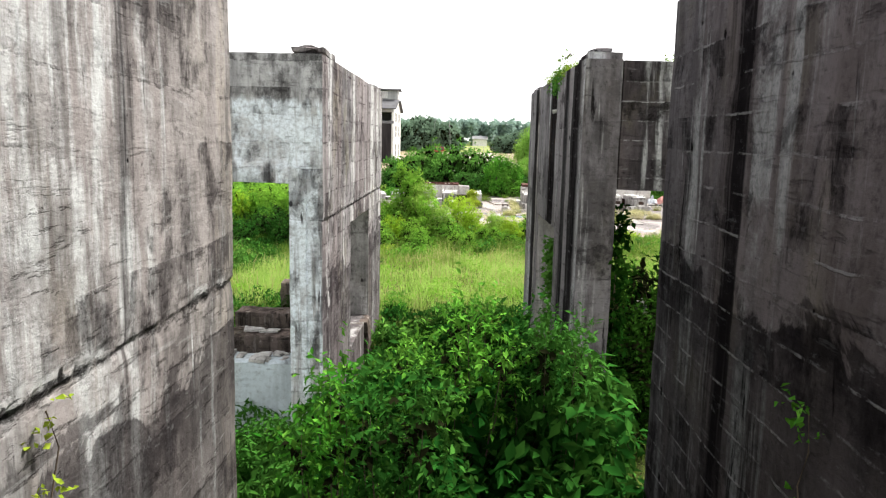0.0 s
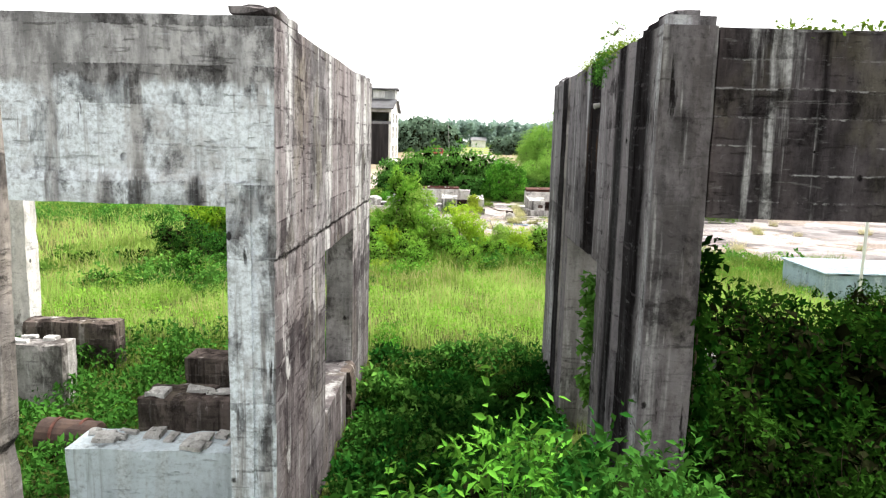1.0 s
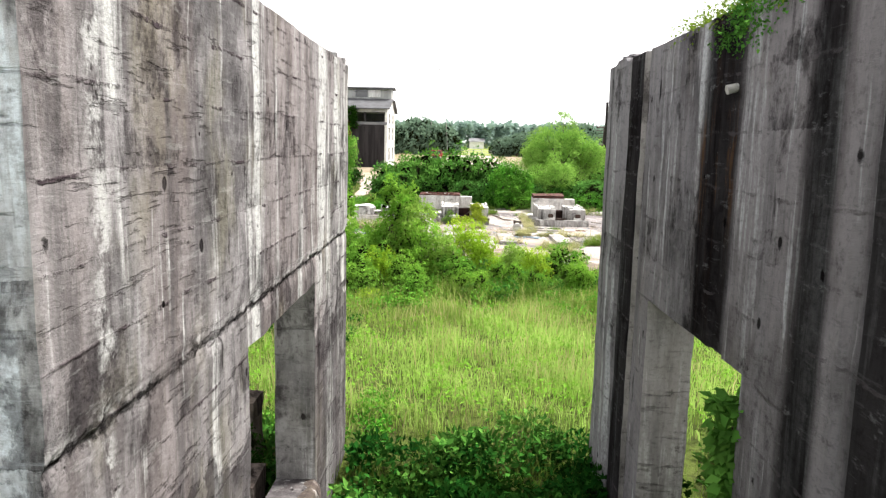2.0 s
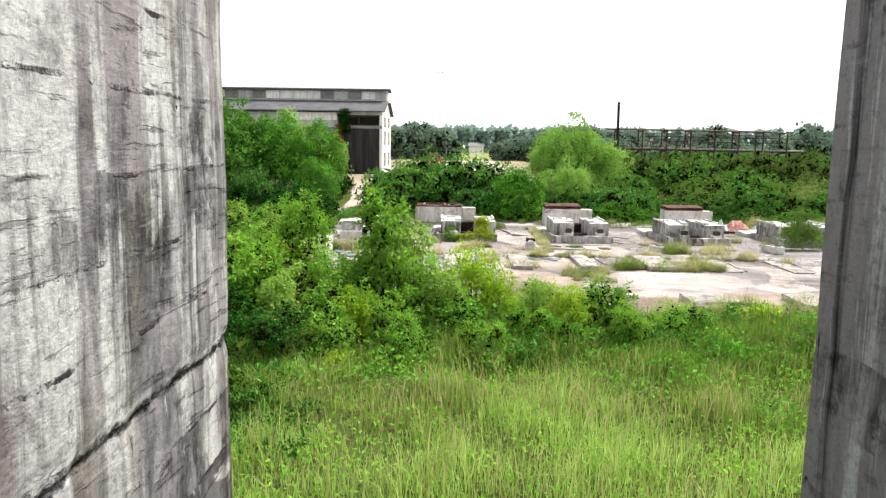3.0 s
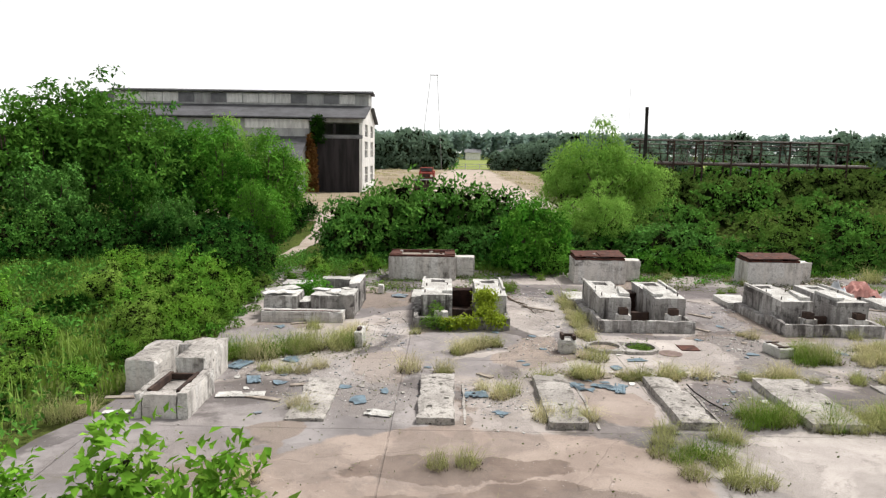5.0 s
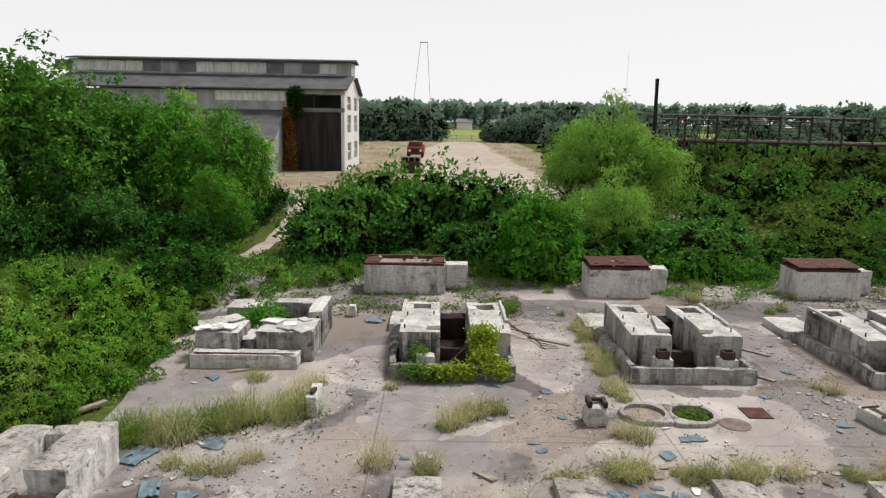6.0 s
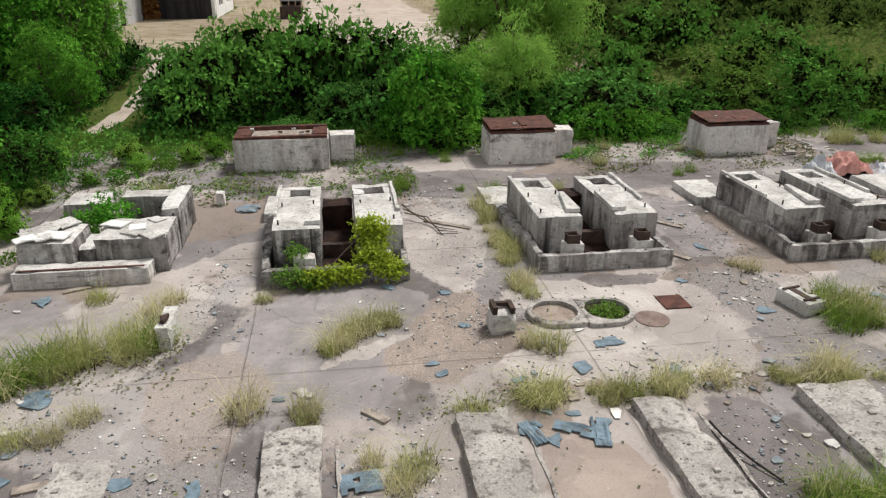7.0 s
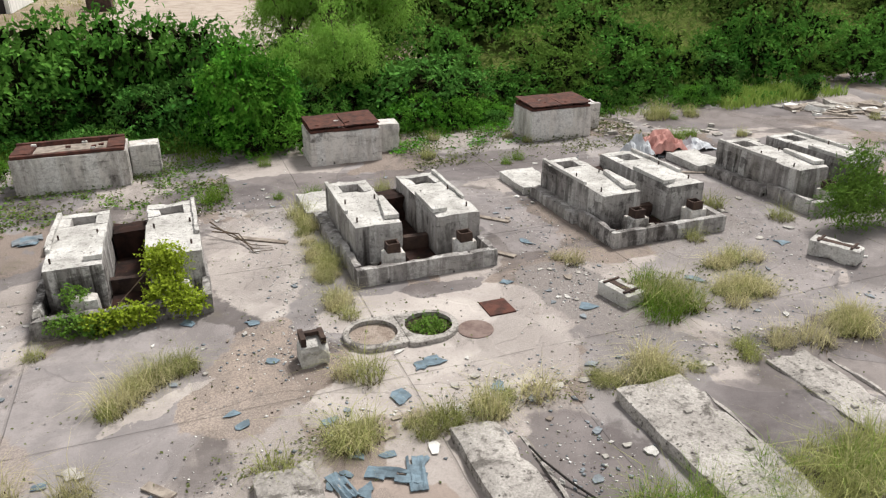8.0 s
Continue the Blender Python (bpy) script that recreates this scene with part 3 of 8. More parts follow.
GRASS_YARD = leaf_mat("yard_grass", (0.16, 0.2, 0.045), (0.33, 0.36, 0.11), (0.6, 0.56, 0.32), 0.3)
GRASS_DRY = leaf_mat("dry_grass", (0.28, 0.29, 0.08), (0.44, 0.42, 0.15), (0.56, 0.51, 0.27), 0.35)
GRASS_STRAW = leaf_mat("yard_straw", (0.36, 0.34, 0.16), (0.54, 0.49, 0.27), (0.7, 0.64, 0.44), 0.3)
LEAF_LITTER = leaf_mat("dusty_creeper_leaf", (0.06, 0.085, 0.025), (0.12, 0.145, 0.05), (0.26, 0.26, 0.14), 0.2)
GRASS_DEEP = leaf_mat("deep_grass", (0.07, 0.16, 0.016), (0.13, 0.25, 0.028), (0.28, 0.36, 0.08), 0.32)


THATCH = leaf_mat("dead_thatch", (0.05, 0.038, 0.025), (0.09, 0.07, 0.045), (0.17, 0.135, 0.085), 0.0)
# near-black leaf colour that paints deep shade inside the plants
SHADE_CORE = leaf_mat("shade_core_leaf", (0.008, 0.01, 0.004), (0.013, 0.017, 0.006), (0.022, 0.024, 0.01), 0.0)


def plain(name, a, b, rough=0.8, scale=3.0, metal=0.0, runs=1.0):
    m = Nodes(name)
    p = m.place(1, 1, runs)
    col = m.mix(m.ramp(m.noise(p, scale, 6, 0.65), 0.35, 0.66), a, b)
    col = m.mix(m.ramp(m.noise(p, scale * 9, 4, 0.7), 0.5, 0.8, 0, 0.4), col, tuple(x * 0.4 for x in b))
    return m.finish(col, rough, m.noise(p, scale * 6, 5), 0.006, metal, 0.2)


RUST = plain("rusty_steel", (0.105, 0.042, 0.031), (0.045, 0.022, 0.018), 0.85, 5)
RUST_DARK = plain("dark_rusty_steel", (0.07, 0.045, 0.035), (0.03, 0.02, 0.018), 0.8, 4)
GREY_PIPE = plain("weathered_grey_pipe", (0.2, 0.19, 0.18), (0.09, 0.075, 0.068), 0.7, 3)
BARK = plain("bark", (0.12, 0.09, 0.065), (0.06, 0.045, 0.035), 0.95, 8)
BLUE = plain("blue_roof_sheet", (0.16, 0.225, 0.275), (0.085, 0.115, 0.14), 0.7, 5)
TIMBER = plain("grey_timber", (0.32, 0.28, 0.24), (0.17, 0.14, 0.12), 0.9, 6)
TIMBER_BLACK = plain("charred_timber", (0.03, 0.027, 0.025), (0.015, 0.013, 0.012), 0.9, 6)
RUBBLE = plain("rubble", (0.42, 0.40, 0.37), (0.22, 0.205, 0.19), 0.95, 6)
WHITE = plain("chalky_white_board", (0.74, 0.73, 0.71), (0.52, 0.51, 0.5), 0.85, 3, 0, 0.2)
BLACK_WALL = plain("blackened_sheet_wall", (0.04, 0.035, 0.037), (0.014, 0.012, 0.013), 0.8, 1.5, 0, 0.1)
ROOF = plain("dark_slate_roof", (0.105, 0.105, 0.115), (0.065, 0.065, 0.07), 0.75, 0.8)
ROOF_PALE = plain("faded_roof_sheet", (0.20, 0.20, 0.21), (0.13, 0.13, 0.14), 0.75, 1.0)
GREY_BOARD = plain("grey_weathered_board", (0.42, 0.42, 0.42), (0.27, 0.27, 0.27), 0.85, 1.2, 0, 0.2)
TAN_BOARD = plain("tan_board", (0.48, 0.36, 0.22), (0.3, 0.22, 0.14), 0.85, 2)
GLASS_DARK = plain("dirty_dark_glass", (0.035, 0.038, 0.042), (0.09, 0.095, 0.1), 0.25, 2)
TRUCK_RED = plain("faded_red_paint", (0.33, 0.05, 0.035), (0.17, 0.035, 0.025), 0.5, 3)
RUBBER = plain("tyre_rubber", (0.03, 0.03, 0.03), (0.02, 0.02, 0.02), 0.9, 6)
LAMP_GLASS = plain("headlamp_glass", (0.75, 0.75, 0.7), (0.6, 0.6, 0.55), 0.2, 3)
TARP_RED = plain("faded_red_tarpaulin", (0.48, 0.25, 0.22), (0.33, 0.15, 0.13), 0.7, 3)
TARP_WHITE = plain("grey_white_plastic", (0.55, 0.57, 0.6), (0.38, 0.4, 0.44), 0.55, 3)
SLATE = plain("blue_grey_slate_chip", (0.24, 0.27, 0.30), (0.12, 0.135, 0.15), 0.8, 5)
# rusty wet black of the basins, also painted shade inside the pits
DARK_PIT = plain("rusty_sludge_and_pit_shade", (0.034, 0.015, 0.011), (0.011, 0.006, 0.005), 0.9, 4)
MOSS = leaf_mat("moss_clump", (0.09, 0.18, 0.016), (0.18, 0.3, 0.03), (0.34, 0.44, 0.07))


# ---- building tools ----
def link_mesh(name, me, material, parent=None, label=""):
    me.materials.append(material)
    ob = new(name, me)
    if parent is not None:
        ob.parent = parent
        ob.matrix_parent_inverse = Matrix.Translation(-parent.location)
    if label:
        ob["label"] = label
    return ob


def part(name, bm, material, parent=None, label=""):
    """Links a bmesh, given in world metres, as one mesh under a thing or part."""
    me = bpy.data.meshes.new(name)
    bmesh.ops.recalc_face_normals(bm, faces=bm.faces[:])
    bm.to_mesh(me)
    bm.free()
    return link_mesh(name, me, material, parent, label)


def thing(name, at, label, category, group="", kind=""):
    ob = new(name)
    ob.empty_display_size = 0.2
    ob.location = at
    return tagged(ob, label, category, group, kind)


def add_box(bm, a, b, bevel=0.0):
    r = bmesh.ops.create_cube(bm, size=1.0)
    vs = r["verts"]
    for v in vs:
        v.co = Vector([(a[i] + b[i]) / 2 + v.co[i] * (b[i] - a[i]) for i in range(3)])
    if bevel:
        es = list({e for v in vs for e in v.link_edges})
        bmesh.ops.bevel(bm, geom=es, offset=bevel, segments=2, profile=0.6, affect="EDGES")
    return bm


def boxes(*dims, bevel=0.01):
    bm = bmesh.new()
    for a, b in dims:
        add_box(bm, a, b, bevel)
    return bm


def shake(bm, amp, scale=2.0, seed=0.0):
    off = Vector((seed * 7.3, seed * 3.1, seed * 5.7))
    for v in bm.verts:
        v.co += amp * noise.noise_vector(v.co * scale + off)
    return bm


def worn_box(bm, a, b, step=0.14, bevel=0.025, amp=0.014, seed=0.0):
    """A cast block with chipped edges and slightly uneven faces."""
    one = bmesh.new()
    size = [b[i] - a[i] for i in range(3)]
    add_box(one, a, b)
    for i in range(3):
        for k in range(1, max(1, int(round(size[i] / step)))):
            co = list(a)
            co[i] = a[i] + size[i] * k / max(1, int(round(size[i] / step)))
            no = [0, 0, 0]
            no[i] = 1
            bmesh.ops.bisect_plane(one, geom=one.verts[:] + one.edges[:] + one.faces[:], plane_co=co, plane_no=no)
    for v in one.verts:
        on = [i for i in range(3) if min(abs(v.co[i] - a[i]), abs(v.co[i] - b[i])) < 1e-4]
        chip = noise.noise(v.co * 4.1 + Vector((seed, seed, seed)))
        mid = Vector([(a[i] + b[i]) / 2 for i in range(3)])
        if len(on) >= 2:
            pull = bevel * (0.35 + max(0.0, chip) * 2.2)
            for i in on:
                v.co[i] += -pull if v.co[i] > mid[i] else pull
    shake(one, amp, 2.3, seed)
    me = bpy.data.meshes.new("tmp")
    one.to_mesh(me)
    one.free()
    bm.from_mesh(me)
    bpy.data.meshes.remove(me)
    return bm


def worn(*dims, step=0.14, bevel=0.025, amp=0.014, seed=0.0):
    bm = bmesh.new()
    for i, (a, b) in enumerate(dims):
        worn_box(bm, a, b, step, bevel, amp, seed + i)
    return bm


def tube(bm, points, radii, sides=7):
    """A tapered pipe through points."""
    rings = []
    for i, p in enumerate(points):
        p = Vector(p)
        d = Vector(points[min(i + 1, len(points) - 1)]) - Vector(points[max(i - 1, 0)])
        q = d.to_track_quat("Z", "Y")
        r = radii[i] if isinstance(radii, (list, tuple)) else radii
        rings.append([bm.verts.new(p + q @ Vector((r * math.cos(2 * math.pi * k / sides), r * math.sin(2 * math.pi * k / sides), 0))) for k in range(sides)])
    for a, b in zip(rings, rings[1:]):
        for k in range(sides):
            bm.faces.new((a[k], a[(k + 1) % sides], b[(k + 1) % sides], b[k]))
    bm.faces.new(rings[0][::-1])
    bm.faces.new(rings[-1])
    return bm


def slab_wall(bm, us, zs, hole, to_world, thick, front):
    """A wall as a grid in (u, z): cells where hole(u, z) is false, thick metres deep, its face pushed by front(u, z)."""
    cell = {}
    for i in range(len(us) - 1):
        for k in range(len(zs) - 1):
            cell[i, k] = not hole((us[i] + us[i + 1]) / 2, (zs[k] + zs[k + 1]) / 2)
    got = {}

    def vert(i, k, back):
        if (i, k, back) not in got:
            u, z = us[i], zs[k]
            d = thick + 0.01 * noise.noise((u * 2, z * 2, 9)) if back else front(u, z)
            c = Vector(to_world(u, d, z))
            c += 0.012 * noise.noise_vector(c * 2.7)
            got[i, k, back] = bm.verts.new(c)
        return got[i, k, back]

    for (i, k), solid in cell.items():
        if not solid:
            continue
        for back in (False, True):
            q = [vert(i, k, back), vert(i + 1, k, back), vert(i + 1, k + 1, back), vert(i, k + 1, back)]
            bm.faces.new(q if not back else q[::-1])
        for (di, dk), ((a, b), (c, d)) in {(-1, 0): ((i, k), (i, k + 1)), (1, 0): ((i + 1, k), (i + 1, k + 1)), (0, -1): ((i, k), (i + 1, k)), (0, 1): ((i, k + 1), (i + 1, k + 1))}.items():
            if not cell.get((i + di, k + dk), False):
                bm.faces.new((vert(a, b, False), vert(c, d, False), vert(c, d, True), vert(a, b, True)))
    return bm


def lines(lo, hi, step, *extra):
    got = [lo + (hi - lo) * i / max(1, round((hi - lo) / step)) for i in range(max(1, round((hi - lo) / step)) + 1)]
    got = [g for g in got if g in (lo, hi) or all(abs(g - e) > step * 0.35 for e in extra)]
    return sorted(set(got) | set(extra))


def numpy_mesh(name, verts, tris):
    me = bpy.data.meshes.new(name)
    me.vertices.add(len(verts))
    me.vertices.foreach_set("co", np.ascontiguousarray(verts, np.float32).ravel())
    me.loops.add(len(tris) * 3)
    me.loops.foreach_set("vertex_index", np.ascontiguousarray(tris, np.int32).ravel())
    me.polygons.add(len(tris))
    me.polygons.foreach_set("loop_start", np.arange(0, len(tris) * 3, 3, dtype=np.int32))
    me.polygons.foreach_set("loop_total", np.full(len(tris), 3, np.int32))
    me.update(calc_edges=True)
    return me


# ---- plants ----
def unit(v):
    return v / np.maximum(np.linalg.norm(v, axis=1, keepdims=True), 1e-6)


def leaves_mesh(name, base, way, length, width, rng, face=None):
    """Folded pointed leaves: base points, directions, lengths."""
    n = len(base)
    side = unit(np.cross(way, rng.normal(size=(n, 3)) * 0.45 + ([0, 0, 1.0] if face is None else face)))
    up = unit(np.cross(side, way))
    L, W = length[:, None], width[:, None]
    mid = base + way * L * 0.45
    v = np.empty((n, 4, 3))
    v[:, 0] = base
    v[:, 1] = mid + side * W * 0.5 + up * W * 0.16
    v[:, 2] = base + way * L - up * L * 0.12
    v[:, 3] = mid - side * W * 0.5 + up * W * 0.16
    i = np.arange(n)[:, None] * 4
    t = np.concatenate([i + [0, 2, 1], i + [0, 3, 2]], axis=1).reshape(-1, 3)
    return numpy_mesh(name, v.reshape(-1, 3), t)


def sprigs(rng, blobs, n, per, twig, leaf, slim=0.5, droop=0.0, shell=0.55, spread=0.9):
    """Twigs set in lobes (centre, radii), each with leaves along it. Gives arrays for leaves_mesh."""
    w = np.array([b[1][0] * b[1][1] * b[1][2] for b in blobs]) ** 0.67
    pick = rng.choice(len(blobs), n, p=w / w.sum())
    c = np.array([b[0] for b in blobs])[pick]
    r = np.array([b[1] for b in blobs])[pick]
    d = unit(rng.normal(size=(n, 3)) + [0, 0, 0.25])
    rad = shell + (1 - shell) * rng.random((n, 1)) ** 0.7
    rad *= 0.82 + 0.36 * rng.random((n, 1)) ** 3
    p = c + d * r * rad
    p[:, 2] = np.maximum(p[:, 2], 0.04)
    way = unit(d * 0.9 + rng.normal(size=(n, 3)) * 0.45 + [0, 0, 0.35 - droop * 2.2])
    s = np.linspace(0.05, 1.0, per)[None, :, None]
    tl = (twig * (0.6 + 0.8 * rng.random((n, 1))))
    leader = (rng.random((n, 1)) < 0.07) & (p[:, 2:] > np.percentile(p[:, 2], 55)) & (droop < 0.3)
    way = np.where(leader, unit(way * 0.4 + [0, 0, 1.0]), way)
    tl = np.where(leader, tl * 1.9, tl)[:, :, None]
    bend = np.array([0, 0, -1.0]) * (0.25 + droop)
    pts = p[:, None] + way[:, None] * s * tl + bend * (s * tl) ** 2 * 0.9
    pts = pts.reshape(-1, 3)
    m = n * per
    ww = np.repeat(way, per, axis=0)
    out = unit(rng.normal(size=(m, 3)) * spread + ww * 0.7 + [0, 0, -0.25 - droop])
    ln = leaf * (0.6 + 0.8 * rng.random(m))
    pts[:, 2] = np.maximum(pts[:, 2], 0.02)
    return pts, out, ln, ln * slim * (0.8 + 0.4 * rng.random(m))


def clumped(rng, blobs, n, per, reach, leaf, slim=0.5, droop=0.0):
    """Leaves shingled over the outer, upper side of many small clumps that sit on the lobes. Gives arrays for leaves_mesh."""
    w = np.array([b[1][0] * b[1][1] * b[1][2] for b in blobs]) ** 0.67
    pick = rng.choice(len(blobs), n, p=w / w.sum())
    c = np.array([b[0] for b in blobs])[pick]
    r = np.array([b[1] for b in blobs])[pick]
    d = unit(rng.normal(size=(n, 3)) + [0, 0, 0.35])
    q = (c + d * r) * (0.45 / reach)
    hollow = np.sin(q[:, 0] * 1.3 + 1.7 * np.sin(q[:, 2] * 1.1)) * np.sin(q[:, 1] * 1.2 + 1.3 * np.sin(q[:, 0] * 0.9 + 1)) + 0.5 * np.sin(q[:, 2] * 2.1 + q[:, 0])
    r = r * (1 - 0.55 * np.clip(-hollow * 1.6, 0, 1))[:, None]
    stray = 1 + 0.25 * rng.random((n, 1)) ** 6
    k = c + d * r * (0.72 + 0.3 * rng.random((n, 1))) * stray
    rc = (reach * (0.5 + rng.random((n, 1)) ** 1.5))[:, None]
    e = unit((rng.normal(size=(n, per, 3)) * 0.8 + 0.7 * d[:, None] + [0, 0, 0.45]).reshape(-1, 3)).reshape(n, per, 3)
    pts = k[:, None] + e * rc * (0.45 + 0.6 * rng.random((n, per, 1)) ** 0.6) * [1, 1, 0.8]
    pts[:, :, 2] -= (droop * rc[:, :, 0] * 2.0 * rng.random((n, per)) ** 1.4)
    pts, e = pts.reshape(-1, 3), e.reshape(-1, 3)
    m = n * per
    out = unit(e * 0.9 + rng.normal(size=(m, 3)) * 0.5 + [0, 0, -0.3 - droop * 1.5])
    ln = leaf * (0.55 + 0.9 * rng.random(m))
    pts[:, 2] = np.maximum(pts[:, 2], 0.03)
    return pts, out, ln, ln * slim * (0.8 + 0.4 * rng.random(m)), unit(e * 0.6 + np.repeat(d, per, axis=0) * 0.8)


def lobes(rng, n, w, d, h, base=0.15, size=0.38):
    """Rounded lobes that make an uneven crown w x d x h over base."""
    got = []
    for i in range(n):
        a = 2 * math.pi * (i + rng.random()) / n
        q = math.sqrt(rng.random()) * 0.75
        z = base + (h - base) * (0.25 + 0.55 * rng.random()) * (1 - 0.45 * q)
        s = size * (0.7 + 0.6 * rng.random())
        got.append(((math.cos(a) * q * w / 2, math.sin(a) * q * d / 2, z), (w * s * 0.6, d * s * 0.6, max(0.12, min(h * s * 0.7, h - z)))))
    return got


def stems_mesh(rng, blobs, radius, trunk=0.0):
    """Stems or a trunk with limbs from the root to every lobe."""
    bm = bmesh.new()
    fork = Vector((0, 0, trunk))
    if trunk:
        tube(bm, [(0, 0, -0.1), (0.04 * trunk, 0, trunk * 0.5), tuple(fork)], [radius * 1.25, radius, radius * 0.85], 8)
    for c, r in blobs:
        c = Vector(c)
        start = fork if trunk else Vector((rng.normal() * 0.08, rng.normal() * 0.08, -0.05))
        k = start.lerp(c, 0.5) + Vector((0, 0, 0.12 * (c - start).length))
        tube(bm, [start, k, c, c + Vector((0, 0, r[2] * 0.5))], [radius * 0.7, radius * 0.45, radius * 0.22, radius * 0.08], 5)
    return bm


def plant(name, seed, w, d, h, n_lobes, n, per, twig, leaf, mat, label, category, slim=0.5, droop=0.0, trunk=0.0, stem=0.02, base=0.15, size=0.38, shell=0.5, group="", clump=0.0):
    """One shrub or tree at the origin: woody part and leafy crown."""
    rng = np.random.default_rng(seed)
    ob = thing(name, (0, 0, 0), label, category, group)
    bl = lobes(rng, n_lobes, w, d, h, max(base, trunk * 0.7), size)
    if base < 0.2 and not trunk:
        bl.append(((0, 0, h * 0.3), (w * 0.4, d * 0.4, h * 0.3)))
    wood = part("trunk" if trunk else "woody_base", stems_mesh(rng, bl, stem, trunk), BARK, ob)
    if not trunk:
        wood["kind"] = "stuff"
    leafage = clumped(rng, bl, n, per, clump, leaf, slim, droop) if clump else sprigs(rng, bl, n, per, twig, leaf, slim, droop, shell)
    me = leaves_mesh("crown" if trunk else "foliage", *leafage[:4], rng, leafage[4] if clump else None)
    link_mesh("crown" if trunk else "foliage", me, mat, ob)
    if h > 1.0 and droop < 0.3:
        # an added near-black core behind the leaves stands in for deep shade
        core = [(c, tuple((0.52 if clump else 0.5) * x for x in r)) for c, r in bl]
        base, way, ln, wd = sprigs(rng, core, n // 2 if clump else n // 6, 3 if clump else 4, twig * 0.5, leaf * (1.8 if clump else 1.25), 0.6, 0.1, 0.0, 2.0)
        dead = link_mesh("dead_wood", leaves_mesh("dead_wood", base, way, ln, wd, rng), SHADE_CORE, ob, "near-black inner leaves standing in for deep shade")
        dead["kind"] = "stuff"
    return ob


def blades(rng, x, y, z, h, w, lean=0.5):
    """Bent grass blades as triangles, at points x, y, z."""
    n = len(x)
    a = rng.random(n) * 2 * np.pi
    side = np.stack([np.cos(a), np.sin(a), np.zeros(n)], 1)
    b = rng.random(n) * 2 * np.pi
    tilt = np.stack([np.cos(b), np.sin(b), np.zeros(n)], 1) * (lean * rng.random(n) * h)[:, None]
    root = np.stack([x, y, z], 1)
    top = root + np.stack([np.zeros(n), np.zeros(n), h], 1)
    v = np.empty((n, 5, 3))
    v[:, 0], v[:, 1] = root - side * w[:, None] / 2, root + side * w[:, None] / 2
    mid = root * 0.45 + top * 0.55 + tilt * 0.3
    v[:, 2], v[:, 3] = mid - side * w[:, None] * 0.4, mid + side * w[:, None] * 0.4
    v[:, 4] = top + tilt * 1.1 - np.stack([np.zeros(n), np.zeros(n), np.abs(tilt).sum(1) * 0.35], 1)
    i = np.arange(n)[:, None] * 5
    t = np.concatenate([i + [0, 1, 3], i + [0, 3, 2], i + [2, 3, 4]], axis=1).reshape(-1, 3)
    return v.reshape(-1, 3), t


def ground_z(x, y):
    """Height of the ground sheet: the sunken ruin floor, the yard, the raised land behind the hedge."""
    rise = np.clip((y - 60.0) / 18.0, 0, 1)
    rise = rise * rise * (3 - 2 * rise) * 1.3
    sink = -0.35 * np.clip((19.0 - y) / 4.0, 0, 1)
    bump = 0.07 * np.sin(x * 0.9 + 1.3 * np.sin(y * 0.5)) * np.sin(y * 0.7) * np.clip((33 - y) / 3, 0, 1)
    return rise + sink + bump - 0.1


# ---- the ground ----
def stretch(lo, hi, inner, step):
    """Grid lines: fine inside, widening out to the horizon."""
    got = list(np.arange(inner[0], inner[1] + step / 2, step))
    a, s = inner[0], step
    while a > lo:
        s *= 1.5
        a -= s
        got.insert(0, max(a, lo))
    b, s = inner[1], step
    while b < hi:
        s *= 1.5
        b += s
        got.append(min(b, hi))
    return np.array(sorted(set(got)))


gx, gy = stretch(-2600, 2600, (-30, 40), 0.8), stretch(-600, 3600, (-6, 90), 0.8)
GX, GY = np.meshgrid(gx, gy)
GZ = ground_z(GX, GY)
gv = np.stack([GX, GY, GZ], -1).reshape(-1, 3)
ii = np.arange(len(gx) * len(gy)).reshape(len(gy), len(gx))
q = np.stack([ii[:-1, :-1], ii[:-1, 1:], ii[1:, 1:], ii[1:, :-1]], -1).reshape(-1, 4)
tagged(link_mesh("ground", numpy_mesh("ground", gv, np.concatenate([q[:, [0, 1, 2]], q[:, [0, 2, 3]]])), SOIL), "grassy brown-green soil of the overgrown site", "ground", kind="structure")


def outline_sheet(name, pts, z, material, label, seed, rag=0.25, thick=0.0, kind="structure", category="ground", follow=False):
    """A flat sheet with a ragged outline, following the ground where asked."""
    bm = bmesh.new()
    ring = []
    for i, (x, y) in enumerate(pts):
        x2, y2 = pts[(i + 1) % len(pts)]
        n = max(1, int(math.hypot(x2 - x, y2 - y) / 0.5)) if rag else 1
        for k in range(min(n, 80)):
            f = k / min(n, 80)
            px, py = x + (x2 - x) * f, y + (y2 - y) * f
            o = noise.noise_vector((px * 0.8, py * 0.8, seed)) * rag
            px, py = px + o.x, py + o.y
            ring.append(bm.verts.new((px, py, z + (float(ground_z(px, py)) if follow else 0.0))))
    f = bm.faces.new(ring)
    if follow:  # cut along the slope's own grid lines, so that it lies on the ground all over
        for k in range(26):
            bmesh.ops.bisect_plane(bm, geom=bm.verts[:] + bm.edges[:] + bm.faces[:], plane_co=(0, 59.6 + 0.8 * k, 0), plane_no=(0, 1, 0))
        for v in bm.verts:
            v.co.z = z + float(ground_z(v.co.x, v.co.y))
    bmesh.ops.triangulate(bm, faces=bm.faces[:])
    if thick:
        r = bmesh.ops.extrude_face_region(bm, geom=bm.faces[:])
        for v in (g for g in r["geom"] if isinstance(g, bmesh.types.BMVert)):
            v.co.z -= thick
    return tagged(part(name, bm, material), label, category, kind=kind)


